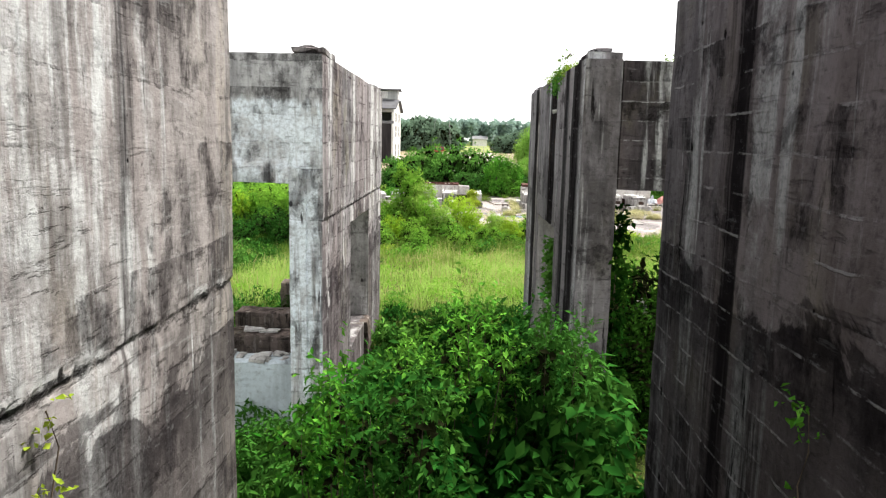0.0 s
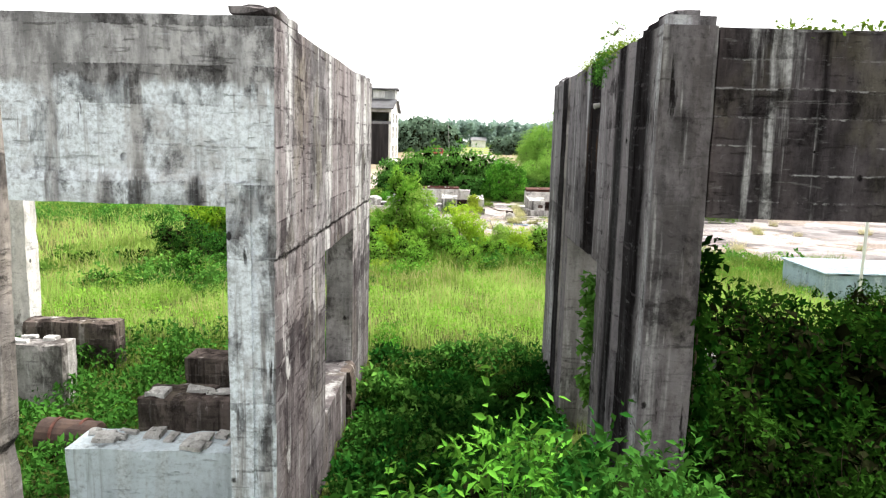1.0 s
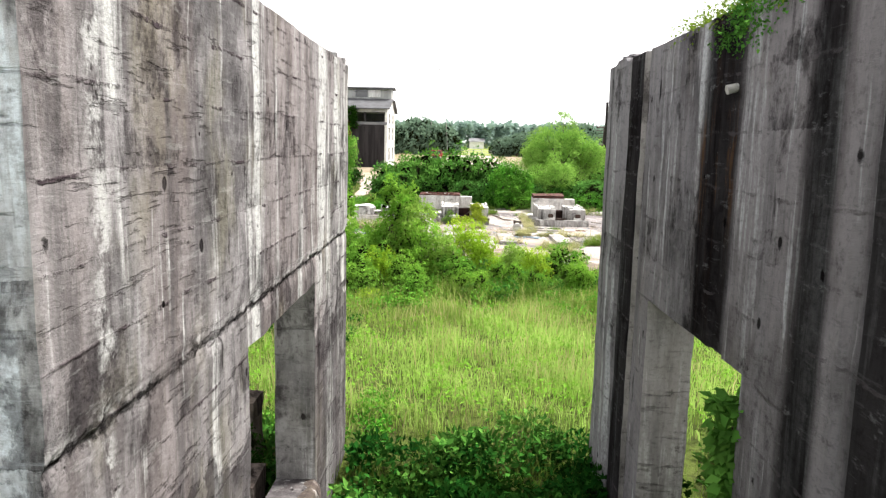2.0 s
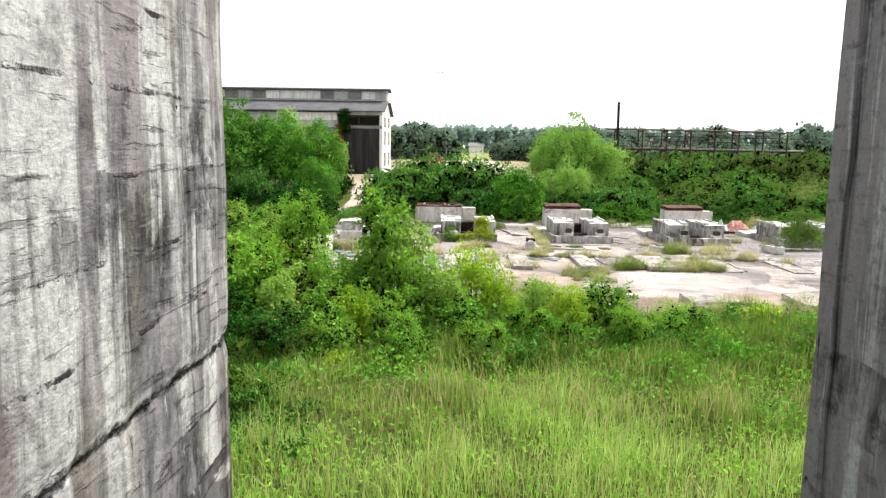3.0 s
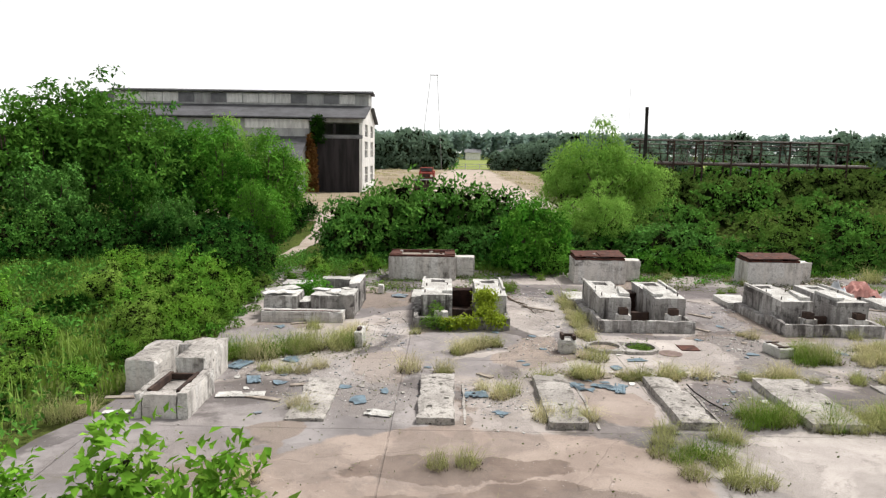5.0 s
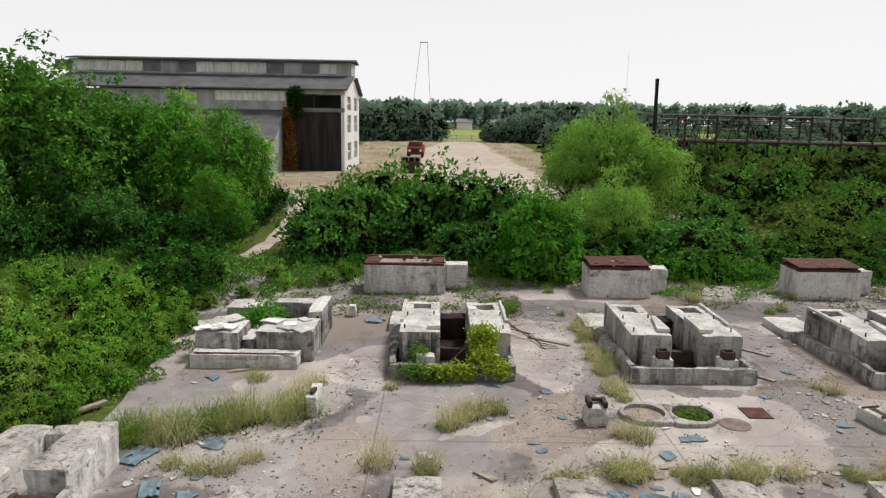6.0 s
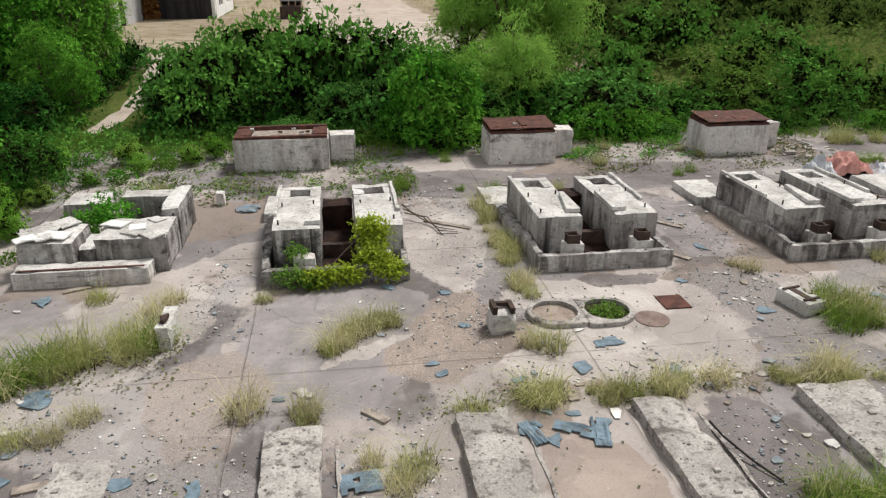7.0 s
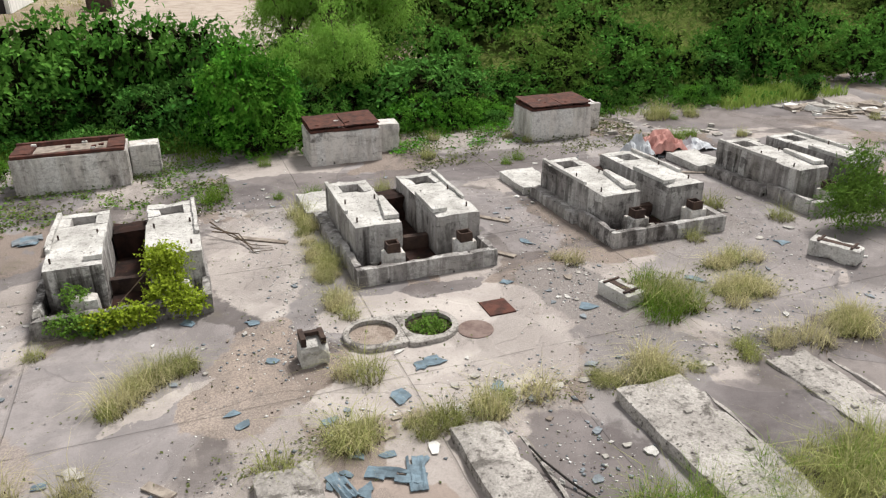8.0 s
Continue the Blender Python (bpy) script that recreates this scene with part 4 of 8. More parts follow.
outline_sheet("yard_slab", [(-7.6, 33.5), (-3, 32.6), (2, 32.3), (8, 31.2), (16, 31), (44, 30), (46, 60.5), (24, 59.5), (17, 58.5), (9, 57), (-3, 57.2), (-8.4, 57.5), (-7.2, 51), (-6.7, 47), (-6.35, 44.5), (-6.6, 42.5), (-7.4, 38)], 0.0, YARD, "cracked grey concrete yard worn through to sand", 3, 0.3, 0.25, category="yard")
outline_sheet("gravel_lot", [(-1.6, 73), (8.4, 73), (8.2, 96), (7.9, 141), (8.8, 192), (0.9, 192), (-2.7, 149), (-2.0, 95)], 0.05, GRAVEL_LOT, "pale gravel lot running back to a gate", 4, 1.1, follow=True, category="road")
outline_sheet("bare_earth", [(-22, 72), (-6, 70), (-6, 66), (13.5, 66), (13.5, 110), (16.5, 188), (-16, 188), (-12, 120), (-8.3, 106), (-8.3, 93.7), (-22, 93.5)], 0.025, DUST, "dusty bare earth with thin dry grass", 5, 0.6, follow=True, category="ground")
outline_sheet("far_field", [(-60, 195), (60, 195), (160, 420), (-120, 420)], 0.05, FIELD, "mown pale green meadow beyond the gate", 6, 0.0, follow=True, category="field")
outline_sheet("gravel_track", [(-8.7, 60.5), (-8.1, 60.5), (-7.4, 64), (-6.9, 68), (-6.6, 73.5), (-9.0, 73.5), (-8.2, 68), (-8.2, 64)], 0.03, GRAVEL_LOT, "narrow pale dirt track through the hedge", 7, 0.3, follow=True, category="path")


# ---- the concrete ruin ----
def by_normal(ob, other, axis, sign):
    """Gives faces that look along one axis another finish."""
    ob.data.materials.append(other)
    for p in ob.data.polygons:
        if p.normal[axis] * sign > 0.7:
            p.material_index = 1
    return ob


def reveal(ob, finish, beyond):
    """Gives the end faces inside an opening, past y = beyond, a finish of their own."""
    ob.data.materials.append(finish)
    last = len(ob.data.materials) - 1
    for p in ob.data.polygons:
        if abs(p.normal[1]) > 0.7 and beyond < p.center[1] < beyond + 4:
            p.material_index = last
    return ob


def ledge(depth, at=3.14):
    """A crumbled pour joint: the wall steps in a little below it, with crumbs broken off along the edge."""
    def front(u, z):
        line = at + 0.05 * noise.noise((u * 2.3, 0.0, 3)) + 0.03 * noise.noise((u * 9.0, 0.0, 5))
        d = depth * (1.0 if z < line else 0.0) * (0.5 + 0.5 * abs(noise.noise((u * 5.3, z * 4, 4))))
        near = max(0.0, 1.0 - abs(z - line) / 0.1)
        d += near * 0.035 * max(0.0, noise.noise((u * 11.0, z * 13, 7)) + 0.25)
        return d
    return front


JOINT = tuple(2.98 + 0.035 * k for k in range(10))
bm = slab_wall(bmesh.new(), lines(-4.0, 5.86, 0.06, 0.9, 3.3), lines(-0.5, 5.52, 0.22, 2.55, *JOINT), lambda u, z: 0.9 < u < 3.3 and z < 2.55, lambda u, d, z: (-1.83 - d, u, z), 0.45, ledge(0.022))
tagged(by_normal(part("wall_west_near", bm, CONCRETE_LEFT), CONCRETE_SIDE, 1, 1), "pale streaked concrete wall with a doorway and broken ledge", "wall", kind="structure")
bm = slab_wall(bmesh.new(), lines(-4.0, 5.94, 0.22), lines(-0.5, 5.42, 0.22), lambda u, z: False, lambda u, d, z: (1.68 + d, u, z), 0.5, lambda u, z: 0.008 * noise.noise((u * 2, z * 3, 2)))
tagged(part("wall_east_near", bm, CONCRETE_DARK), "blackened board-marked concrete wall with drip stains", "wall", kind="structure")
bm = slab_wall(bmesh.new(), lines(9.98, 17.62, 0.06, 12.7, 15.28), lines(-0.5, 5.42, 0.22, 0.5, 2.83, *JOINT), lambda u, z: 12.7 < u < 15.28 and 0.5 < z < 2.83,
               lambda u, d, z: (-1.87 - d, u, z), 0.47, ledge(0.022))
tagged(reveal(by_normal(part("wall_west_far", bm, CONCRETE_SIDE), CONCRETE_LIMED, 1, -1), CONCRETE_TUB, 12.0), "streaked grey concrete side wall with a window opening", "wall", kind="structure")
bm = slab_wall(bmesh.new(), lines(2.34, 9.2, 0.22), lines(3.67, 5.42, 0.2, 4.0), lambda u, z: False, lambda u, d, z: (-u, 10.0 + d, z), 0.45, lambda u, z: -0.03 if z < 3.98 else 0.0)
tagged(part("lintel_west", bm, CONCRETE_LIMED), "white-limed concrete lintel beam over a wide opening", "wall", kind="structure")


tagged(part("jamb_west", worn(((-2.335, 9.955, -0.5), (-2.1, 9.985, 3.9)), step=0.2, bevel=0.012, amp=0.008, seed=4), CONCRETE_LIMED), "grey concrete jamb strip framing the wide opening", "wall", kind="structure")


def ribbed(u, z):
    d = 0.0
    for a, b, k in ((11.0, 11.16, 0.03), (12.75, 13.05, 0.035), (15.3, 15.5, 0.05), (16.2, 16.34, 0.05)):
        if a < u < b:
            d = k
    return d + 0.006 * noise.noise((u * 2, z * 0.6, 5))


bm = slab_wall(bmesh.new(), lines(9.98, 17.3, 0.2, 10.98, 11.02, 11.14, 11.18, 12.35, 12.73, 12.77, 13.03, 13.07, 14.78, 15.28, 15.32, 15.48, 15.52), lines(-0.5, 5.43, 0.22, 2.84), lambda u, z: 12.35 < u < 14.78 and z < 2.84,
               lambda u, d, z: (1.68 + d, u, z), 0.5, ribbed)
tagged(reveal(by_normal(part("wall_east_far", bm, CONCRETE_RIGHT), CONCRETE_PIER, 1, -1), CONCRETE_TUB, 12.0), "dark streaked concrete side wall with vertical grooves and an opening", "wall", kind="structure")
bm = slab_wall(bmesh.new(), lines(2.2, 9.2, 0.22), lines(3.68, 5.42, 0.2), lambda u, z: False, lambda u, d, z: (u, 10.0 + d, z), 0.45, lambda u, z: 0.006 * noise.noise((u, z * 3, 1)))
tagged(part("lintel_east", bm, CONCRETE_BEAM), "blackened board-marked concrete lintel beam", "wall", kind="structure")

for x0, y0, x1, y1, h, mat, lab in ((-2.33, 10.05, -1.86, 11.0, 0.1, CONCRETE_SIDE, "thin broken concrete cap on the wall corner"), (-2.3, 16.85, -1.88, 17.66, 0.1, CONCRETE_SIDE, "thin broken concrete cap on the wall corner"),
                                 (1.72, 10.06, 2.2, 11.0, 0.13, CONCRETE_RIGHT, "crumbling concrete cap on the wall corner"), (1.7, 16.5, 2.15, 17.25, 0.09, CONCRETE_RIGHT, "crumbling concrete cap on the wall corner")):
    ob = thing("cap_stone", (x0, y0, 5.42), lab, "cap stone")
    part("slab", worn(((x0, y0, 5.42), (x1, y1, 5.42 + h)), bevel=0.03, amp=0.03, seed=x0), mat, ob)
    part("top_lump", worn(((x0 + 0.08, y0 + 0.1, 5.41 + h), (x1 - 0.12, y0 + 0.55, 5.47 + h)), step=0.08, bevel=0.03, amp=0.04, seed=y0), mat, ob)

PIER = thing("concrete_pier", (-9.05, 17.6, -0.5), "free-standing pale concrete pier in grass", "pier")
part("shaft", worn(((-9.27, 17.4, -0.5), (-8.82, 17.85, 5.0)), step=0.25, seed=3), CONCRETE_TANK, PIER)


def concrete_block(at, size, mat, label, seed, crust=None):
    ob = thing("concrete_block", (at[0], at[1], at[2]), label, "concrete block")
    b = tuple(at[i] + size[i] for i in range(3))
    part("body", worn((at, b), step=0.12, bevel=0.03, amp=0.018, seed=seed), mat, ob)
    if crust:
        rng = random.Random(seed)
        for i in range(crust):
            w, d = rng.uniform(0.12, 0.3), rng.uniform(0.12, 0.28)
            x, y = rng.uniform(at[0], b[0] - w), rng.uniform(at[1], b[1] - d)
            bmc = worn(((x, y, b[2] - 0.01), (x + w, y + d, b[2] + rng.uniform(0.03, 0.09))), step=0.07, bevel=0.03, amp=0.04, seed=seed + i)
            part("crust", bmc, TOP_PALE, ob)
    return ob


concrete_block((-4.52, 10.85, -0.5), (1.98, 0.62, 1.28), CONCRETE_PAINT, "pale blue-painted concrete block with a broken top", 1, 16)
concrete_block((-4.48, 12.6, -0.5), (2.05, 0.7, 1.22), CONCRETE_BLOCK, "blackened concrete block in weeds", 2, 5)
concrete_block((-4.7, 14.9, -0.5), (2.2, 0.6, 1.08), CONCRETE_BLOCK, "blackened low concrete block behind another", 3)
concrete_block((-4.15, 16.6, -0.5), (1.2, 0.5, 1.4), CONCRETE_BLOCK, "small dark concrete block in grass", 4)
concrete_block((-8.4, 15.1, -0.5), (1.5, 0.5, 1.16), CONCRETE_TUB, "grey concrete block with chipped top", 5, 4)
concrete_block((-8.65, 16.8, -0.5), (1.85, 0.5, 1.12), CONCRETE_BLOCK, "dark stained concrete block with a pale end", 6)
concrete_block((-2.0, 14.62, -0.5), (0.2, 0.66, 1.02), CONCRETE_BLOCK, "concrete sill block below the wall opening", 7)
concrete_block((2.25, 13.2, -0.5), (1.4, 0.5, 1.9), CONCRETE_TUB, "pale concrete block seen through the opening", 8)

PIPE = thing("rusty_drum", (-5.75, 13.2, -0.45), "rusty steel drum lying in weeds", "drum")
bm = bmesh.new()
tube(bm, [(-6.2, 13.25, -0.17), (-6.15, 13.25, -0.17), (-5.75, 13.2, -0.17), (-5.35, 13.15, -0.17), (-5.31, 13.15, -0.17)], [0.27, 0.29, 0.28, 0.29, 0.27], 20)
part("shell", bm, RUST_DARK, PIPE)
for x in (-5.95, -5.55):
    bm = bmesh.new()
    tube(bm, [(x - 0.02, 13.22, -0.17), (x + 0.02, 13.22, -0.17)], 0.305, 20)
    part("hoop", bm, RUST, PIPE)

SPOUT = thing("drain_spout", (1.68, 12.95, 4.85), "short pale clay drain spout in the wall", "pipe")
bm = bmesh.new()
tube(bm, [(1.85, 12.95, 4.86), (1.72, 12.95, 4.86), (1.64, 12.95, 4.84)], [0.032, 0.032, 0.036], 12)
part("pipe", bm, TOP_PALE, SPOUT)


# ---- foundations on the yard ----
def plinth(x, y0, y1, w, h, seed):
    ob = thing("concrete_plinth", (x, y0, 0), "low lichen-spotted concrete plinth on the yard", "plinth", "row of low plinths")
    part("body", worn(((x, y0, -0.05), (x + w, y1, h)), step=0.16, bevel=0.035, amp=0.02, seed=seed), TOP_SPOTTED, ob)
    return ob


for i, (x, w, h, a, b) in enumerate(((-3.3, 0.8, 0.07, 39.0, 41.5), (-0.76, 0.77, 0.15, 38.95, 41.72), (1.75, 0.77, 0.17, 38.8, 41.75), (4.26, 0.72, 0.17, 38.9, 41.72), (6.72, 1.1, 0.19, 38.9, 41.68), (9.4, 0.78, 0.07, 38.9, 41.7), (11.95, 0.78, 0.07, 38.9, 41.7))):
    ob = plinth(x, a, b, w, h, i + 1)
    for k in range(4):
        u, v = x + w * (0.15 + 0.6 * ((k * 0.37 + i * 0.21) % 1)), a + (b - a) * (0.1 + 0.8 * ((k * 0.61 + i * 0.13) % 1))
        part("loose_chip", worn(((u, v, h - 0.02), (u + 0.1, v + 0.08, h + 0.03)), step=0.05, bevel=0.015, amp=0.03, seed=i + k), RUBBLE, ob)
    if i > 0:
        part("kerb_strip", worn(((x + w + 0.14, a, -0.05), (x + w + 0.22, b - 0.3, 0.04)), step=0.14, bevel=0.03, amp=0.03, seed=i), TOP_SPOTTED, ob)
for x, y, w, d, h in ((3.12, 32.9, 1.15, 1.55, 0.2), (3.1, 31.3, 0.85, 1.4, 0.16), (6.3, 32.9, 1.4, 1.25, 0.2), (0.05, 32.9, 1.1, 1.7, 0.14), (9.4, 32.6, 1.2, 1.8, 0.2), (-2.6, 33.5, 0.8, 1.0, 0.2)):
    ob = thing("concrete_pad", (x, y, 0), "flat worn concrete pad at the yard's edge", "concrete pad")
    part("body", worn(((x, y, -0.1), (x + w, y + d, h)), step=0.15, bevel=0.05, amp=0.03, seed=x), TOP_SPOTTED, ob)
    part("broken_corner", worn(((x + w * 0.2, y - 0.3, -0.05), (x + w * 0.75, y - 0.03, h * 0.6)), step=0.12, bevel=0.05, amp=0.05, seed=x + 1), TOP_SPOTTED, ob)
LUMP = thing("concrete_lump", (-1.3, 33.9, 0), "white concrete lump on the sand", "rubble")
part("lump", worn(((-1.45, 33.8, 0), (-1.1, 34.0, 0.14)), step=0.08, bevel=0.03, amp=0.05, seed=2), TOP_PALE, LUMP)

TANK = thing("painted_tank", (10.6, 23.8, 0), "low pale blue painted concrete tank in weeds", "tank")
part("body", worn(((10.6, 23.8, -0.2), (15.4, 26.5, 0.8)), step=0.3, bevel=0.03, amp=0.015, seed=6), PAINT_TANK, TANK)
part("rim", worn(((10.52, 23.72, 0.805), (15.48, 26.58, 0.87)), step=0.3, bevel=0.02, amp=0.012, seed=7), PAINT_TANK, TANK)
POST = thing("white_post", (11.4, 23.4, 0), "thin white steel post in the grass", "post")
bm = bmesh.new()
tube(bm, [(11.4, 23.4, -0.1), (11.4, 23.4, 2.5)], 0.045, 8)
part("shaft", bm, WHITE, POST)


def side_cheek(x0, x1, y0, y1, h, tilt, seed):
    """A raised machine bed: long block with a square pocket near its far end."""
    bm = bmesh.new()
    px0, px1, py0, py1 = x0 + 0.27, x1 - 0.25, y1 - 0.75, y1 - 0.25
    for a, b in (((x0, y0, 0), (x1, py0, h)), ((x0, py1, 0), (x1, y1, h)), ((x0, py0, 0), (px0, py1, h)), ((px1, py0, 0), (x1, py1, h)), ((px0, py0, 0), (px1, py1, h - 0.16))):
        worn_box(bm, a, b, 0.13, 0.02, 0.012, seed)
    return bm


def tub(x, y, seed, vines=False):
    """Twin machine beds with a pit between them and a shallow basin in front."""
    ob = thing("machine_foundation", (x, y, 0), "twin concrete machine beds with a rusty pit" if not vines else "twin concrete machine beds half covered by yellow vine", "machine foundation", "row of machine foundations")
    w = 2.86
    for name, a, b in (("basin_wall", (x, y, -0.05), (x + w, y + 0.16, 0.36)), ("basin_wall", (x, y + 0.165, -0.05), (x + 0.15, y + 1.5, 0.37)), ("basin_wall", (x + w - 0.15, y + 0.165, -0.05), (x + w, y + 1.5, 0.36))):
        part(name, worn((a, b), step=0.14, bevel=0.02, amp=0.012, seed=seed), CONCRETE_TUB, ob)
    for k, x0 in enumerate((x + 0.2, x + 1.86)):
        c = part("bed", side_cheek(x0, x0 + 0.95, y + 0.8, y + 3.65, 0.88, 0, seed + k), CONCRETE_TUB, ob)
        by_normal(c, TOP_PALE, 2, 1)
        inner = x0 + 0.95 if k == 0 else x0
        s = -1 if k == 0 else 1
        bmw = bmesh.new()
        prof = [(inner, y + 1.0), (inner + s * 0.3, y + 1.0), (inner + s * 0.1, y + 2.2), (inner, y + 2.2)]
        vs = [bmw.verts.new((px, py, 0.89)) for px, py in prof] + [bmw.verts.new((px, py, 0.97)) for px, py in prof]
        for f in ((0, 1, 2, 3), (4, 5, 6, 7), (0, 1, 5, 4), (1, 2, 6, 5), (2, 3, 7, 6), (3, 0, 4, 7)):
            bmw.faces.new([vs[i] for i in f])
        part("wedge", shake(bmw, 0.01, 3, seed), TOP_PALE, ob)
        outer = x0 - 0.02 if k == 0 else x0 + 0.86
        part("rib", worn(((outer, y + 1.6, 0.87), (outer + 0.09, y + 3.6, 0.955)), step=0.15, bevel=0.015, amp=0.012, seed=seed + k), TOP_PALE, ob)
        for dx, dy in ((0.12, 1.1), (0.78, 1.15), (0.14, 2.2), (0.8, 2.3)):
            bmb = bmesh.new()
            tube(bmb, [(x0 + dx, y + dy, 0.85), (x0 + dx, y + dy, 0.97)], 0.018, 6)
            part("anchor_bolt", bmb, RUST_DARK, ob)
        px = x0 + 0.42 if k == 0 else x0 + 0.25
        part("pedestal", worn(((px, y + 0.28, 0.0), (px + 0.42, y + 0.62, 0.46)), step=0.12, bevel=0.02, amp=0.012, seed=seed + 3 + k), CONCRETE_TANK, ob)
        if not vines:
            u, v = px + 0.08, y + 0.33
            part("steel_box", shake(boxes(((u, v, 0.45), (u + 0.26, v + 0.03, 0.64)), ((u, v + 0.21, 0.45), (u + 0.26, v + 0.24, 0.64)), ((u, v + 0.031, 0.45), (u + 0.03, v + 0.209, 0.63)), ((u + 0.23, v + 0.031, 0.45), (u + 0.26, v + 0.209, 0.63)), bevel=0.004), 0.012, 4, seed + k), RUST_DARK, ob, "open rusted steel box")
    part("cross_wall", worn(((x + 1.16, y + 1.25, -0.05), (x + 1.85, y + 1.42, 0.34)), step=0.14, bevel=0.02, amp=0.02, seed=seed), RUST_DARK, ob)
    # black back and floor put the shade of a deeper pit into colour
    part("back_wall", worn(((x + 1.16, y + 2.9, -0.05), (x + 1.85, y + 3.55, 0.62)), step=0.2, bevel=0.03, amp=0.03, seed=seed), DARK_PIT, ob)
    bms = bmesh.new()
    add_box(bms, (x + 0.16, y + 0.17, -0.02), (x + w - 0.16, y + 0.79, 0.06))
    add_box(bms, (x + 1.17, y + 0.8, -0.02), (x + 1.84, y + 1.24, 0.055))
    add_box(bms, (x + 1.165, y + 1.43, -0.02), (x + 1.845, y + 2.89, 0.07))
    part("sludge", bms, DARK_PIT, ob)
    part("footing", worn(((x - 0.1, y + 1.52, -0.05), (x + 0.195, y + 3.7, 0.26)), step=0.16, bevel=0.03, amp=0.02, seed=seed + 5), CONCRETE_TUB, ob)
    part("footing", worn(((x - 0.25, y + 3.72, -0.05), (x + 0.75, y + 5.2, 0.22)), step=0.2, bevel=0.04, amp=0.025, seed=seed + 6), TOP_PALE, ob)
    rng = random.Random(seed)
    for i in range(16):
        sx, sy, r = x + rng.uniform(0.25, w - 0.3), y + rng.uniform(0.2, 0.75), rng.uniform(0.04, 0.1)
        part("rubble", worn(((sx, sy, 0.05), (sx + r * 1.6, sy + r, 0.06 + r)), step=0.06, bevel=0.02, amp=0.03, seed=seed + i), (RUST_DARK, RUBBLE, DARK_PIT, RUST)[i % 4], ob)
    return ob


tub(-1.2, 46.35, 1, True)
tub(4.2, 46.35, 2)
tub(9.6, 46.2, 3)
tub(14.85, 46.1, 4)

BROKEN = thing("broken_foundation", (-5.8, 46.95, 0), "broken concrete machine bed overgrown with weeds", "machine foundation")
for nm, a, b, m in (("step", (-5.8, 46.9, -0.05), (-3.3, 47.4, 0.34), CONCRETE_TANK), ("bed", (-5.85, 47.45, -0.05), (-4.8, 48.6, 0.7), CONCRETE_TUB), ("bed", (-4.42, 47.45, -0.05), (-3.05, 48.7, 0.74), CONCRETE_TUB), ("notch", (-4.79, 47.6, -0.05), (-4.43, 48.5, 0.5), CONCRETE_TUB),
                    ("side_wall", (-3.42, 48.72, -0.05), (-3.02, 50.4, 0.9), CONCRETE_TUB), ("back_wall", (-4.5, 49.9, -0.05), (-3.43, 50.4, 0.82), CONCRETE_TUB), ("footing", (-6.0, 50.5, -0.05), (-5.0, 51.4, 0.5), CONCRETE_TUB), ("post", (-2.72, 51.45, -0.05), (-2.5, 51.7, 0.34), CONCRETE_TANK)):
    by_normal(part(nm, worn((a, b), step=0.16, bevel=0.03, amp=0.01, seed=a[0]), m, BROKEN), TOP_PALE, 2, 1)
part("rust_line", boxes(((-5.7, 46.96, 0.342), (-3.4, 47.02, 0.354)), bevel=0.0), RUST, BROKEN, "rusty embedded rail")
rng = random.Random(5)
for i in range(22):
    sx, sy = rng.uniform(-5.7, -3.25), rng.uniform(47.55, 48.5)
    if -5.0 < sx < -4.2:
        continue
    w, d, tilt = rng.uniform(0.2, 0.55), rng.uniform(0.15, 0.4), rng.uniform(-0.08, 0.12)
    bms = boxes(((-w / 2, -d / 2, -0.012), (w / 2, d / 2, 0.016)), bevel=0.0)
    bmesh.ops.subdivide_edges(bms, edges=bms.edges[:], cuts=2, use_grid_fill=True)
    shake(bms, 0.018, 6, i)
    bms.transform(Matrix.Translation((sx, sy, 0.755 + abs(tilt) * 0.2)) @ Matrix.Rotation(rng.random() * 3, 4, "Z") @ Matrix.Rotation(tilt, 4, "X"))
    part("broken_slab", bms, TOP_PALE if i % 3 else WHITE, BROKEN)


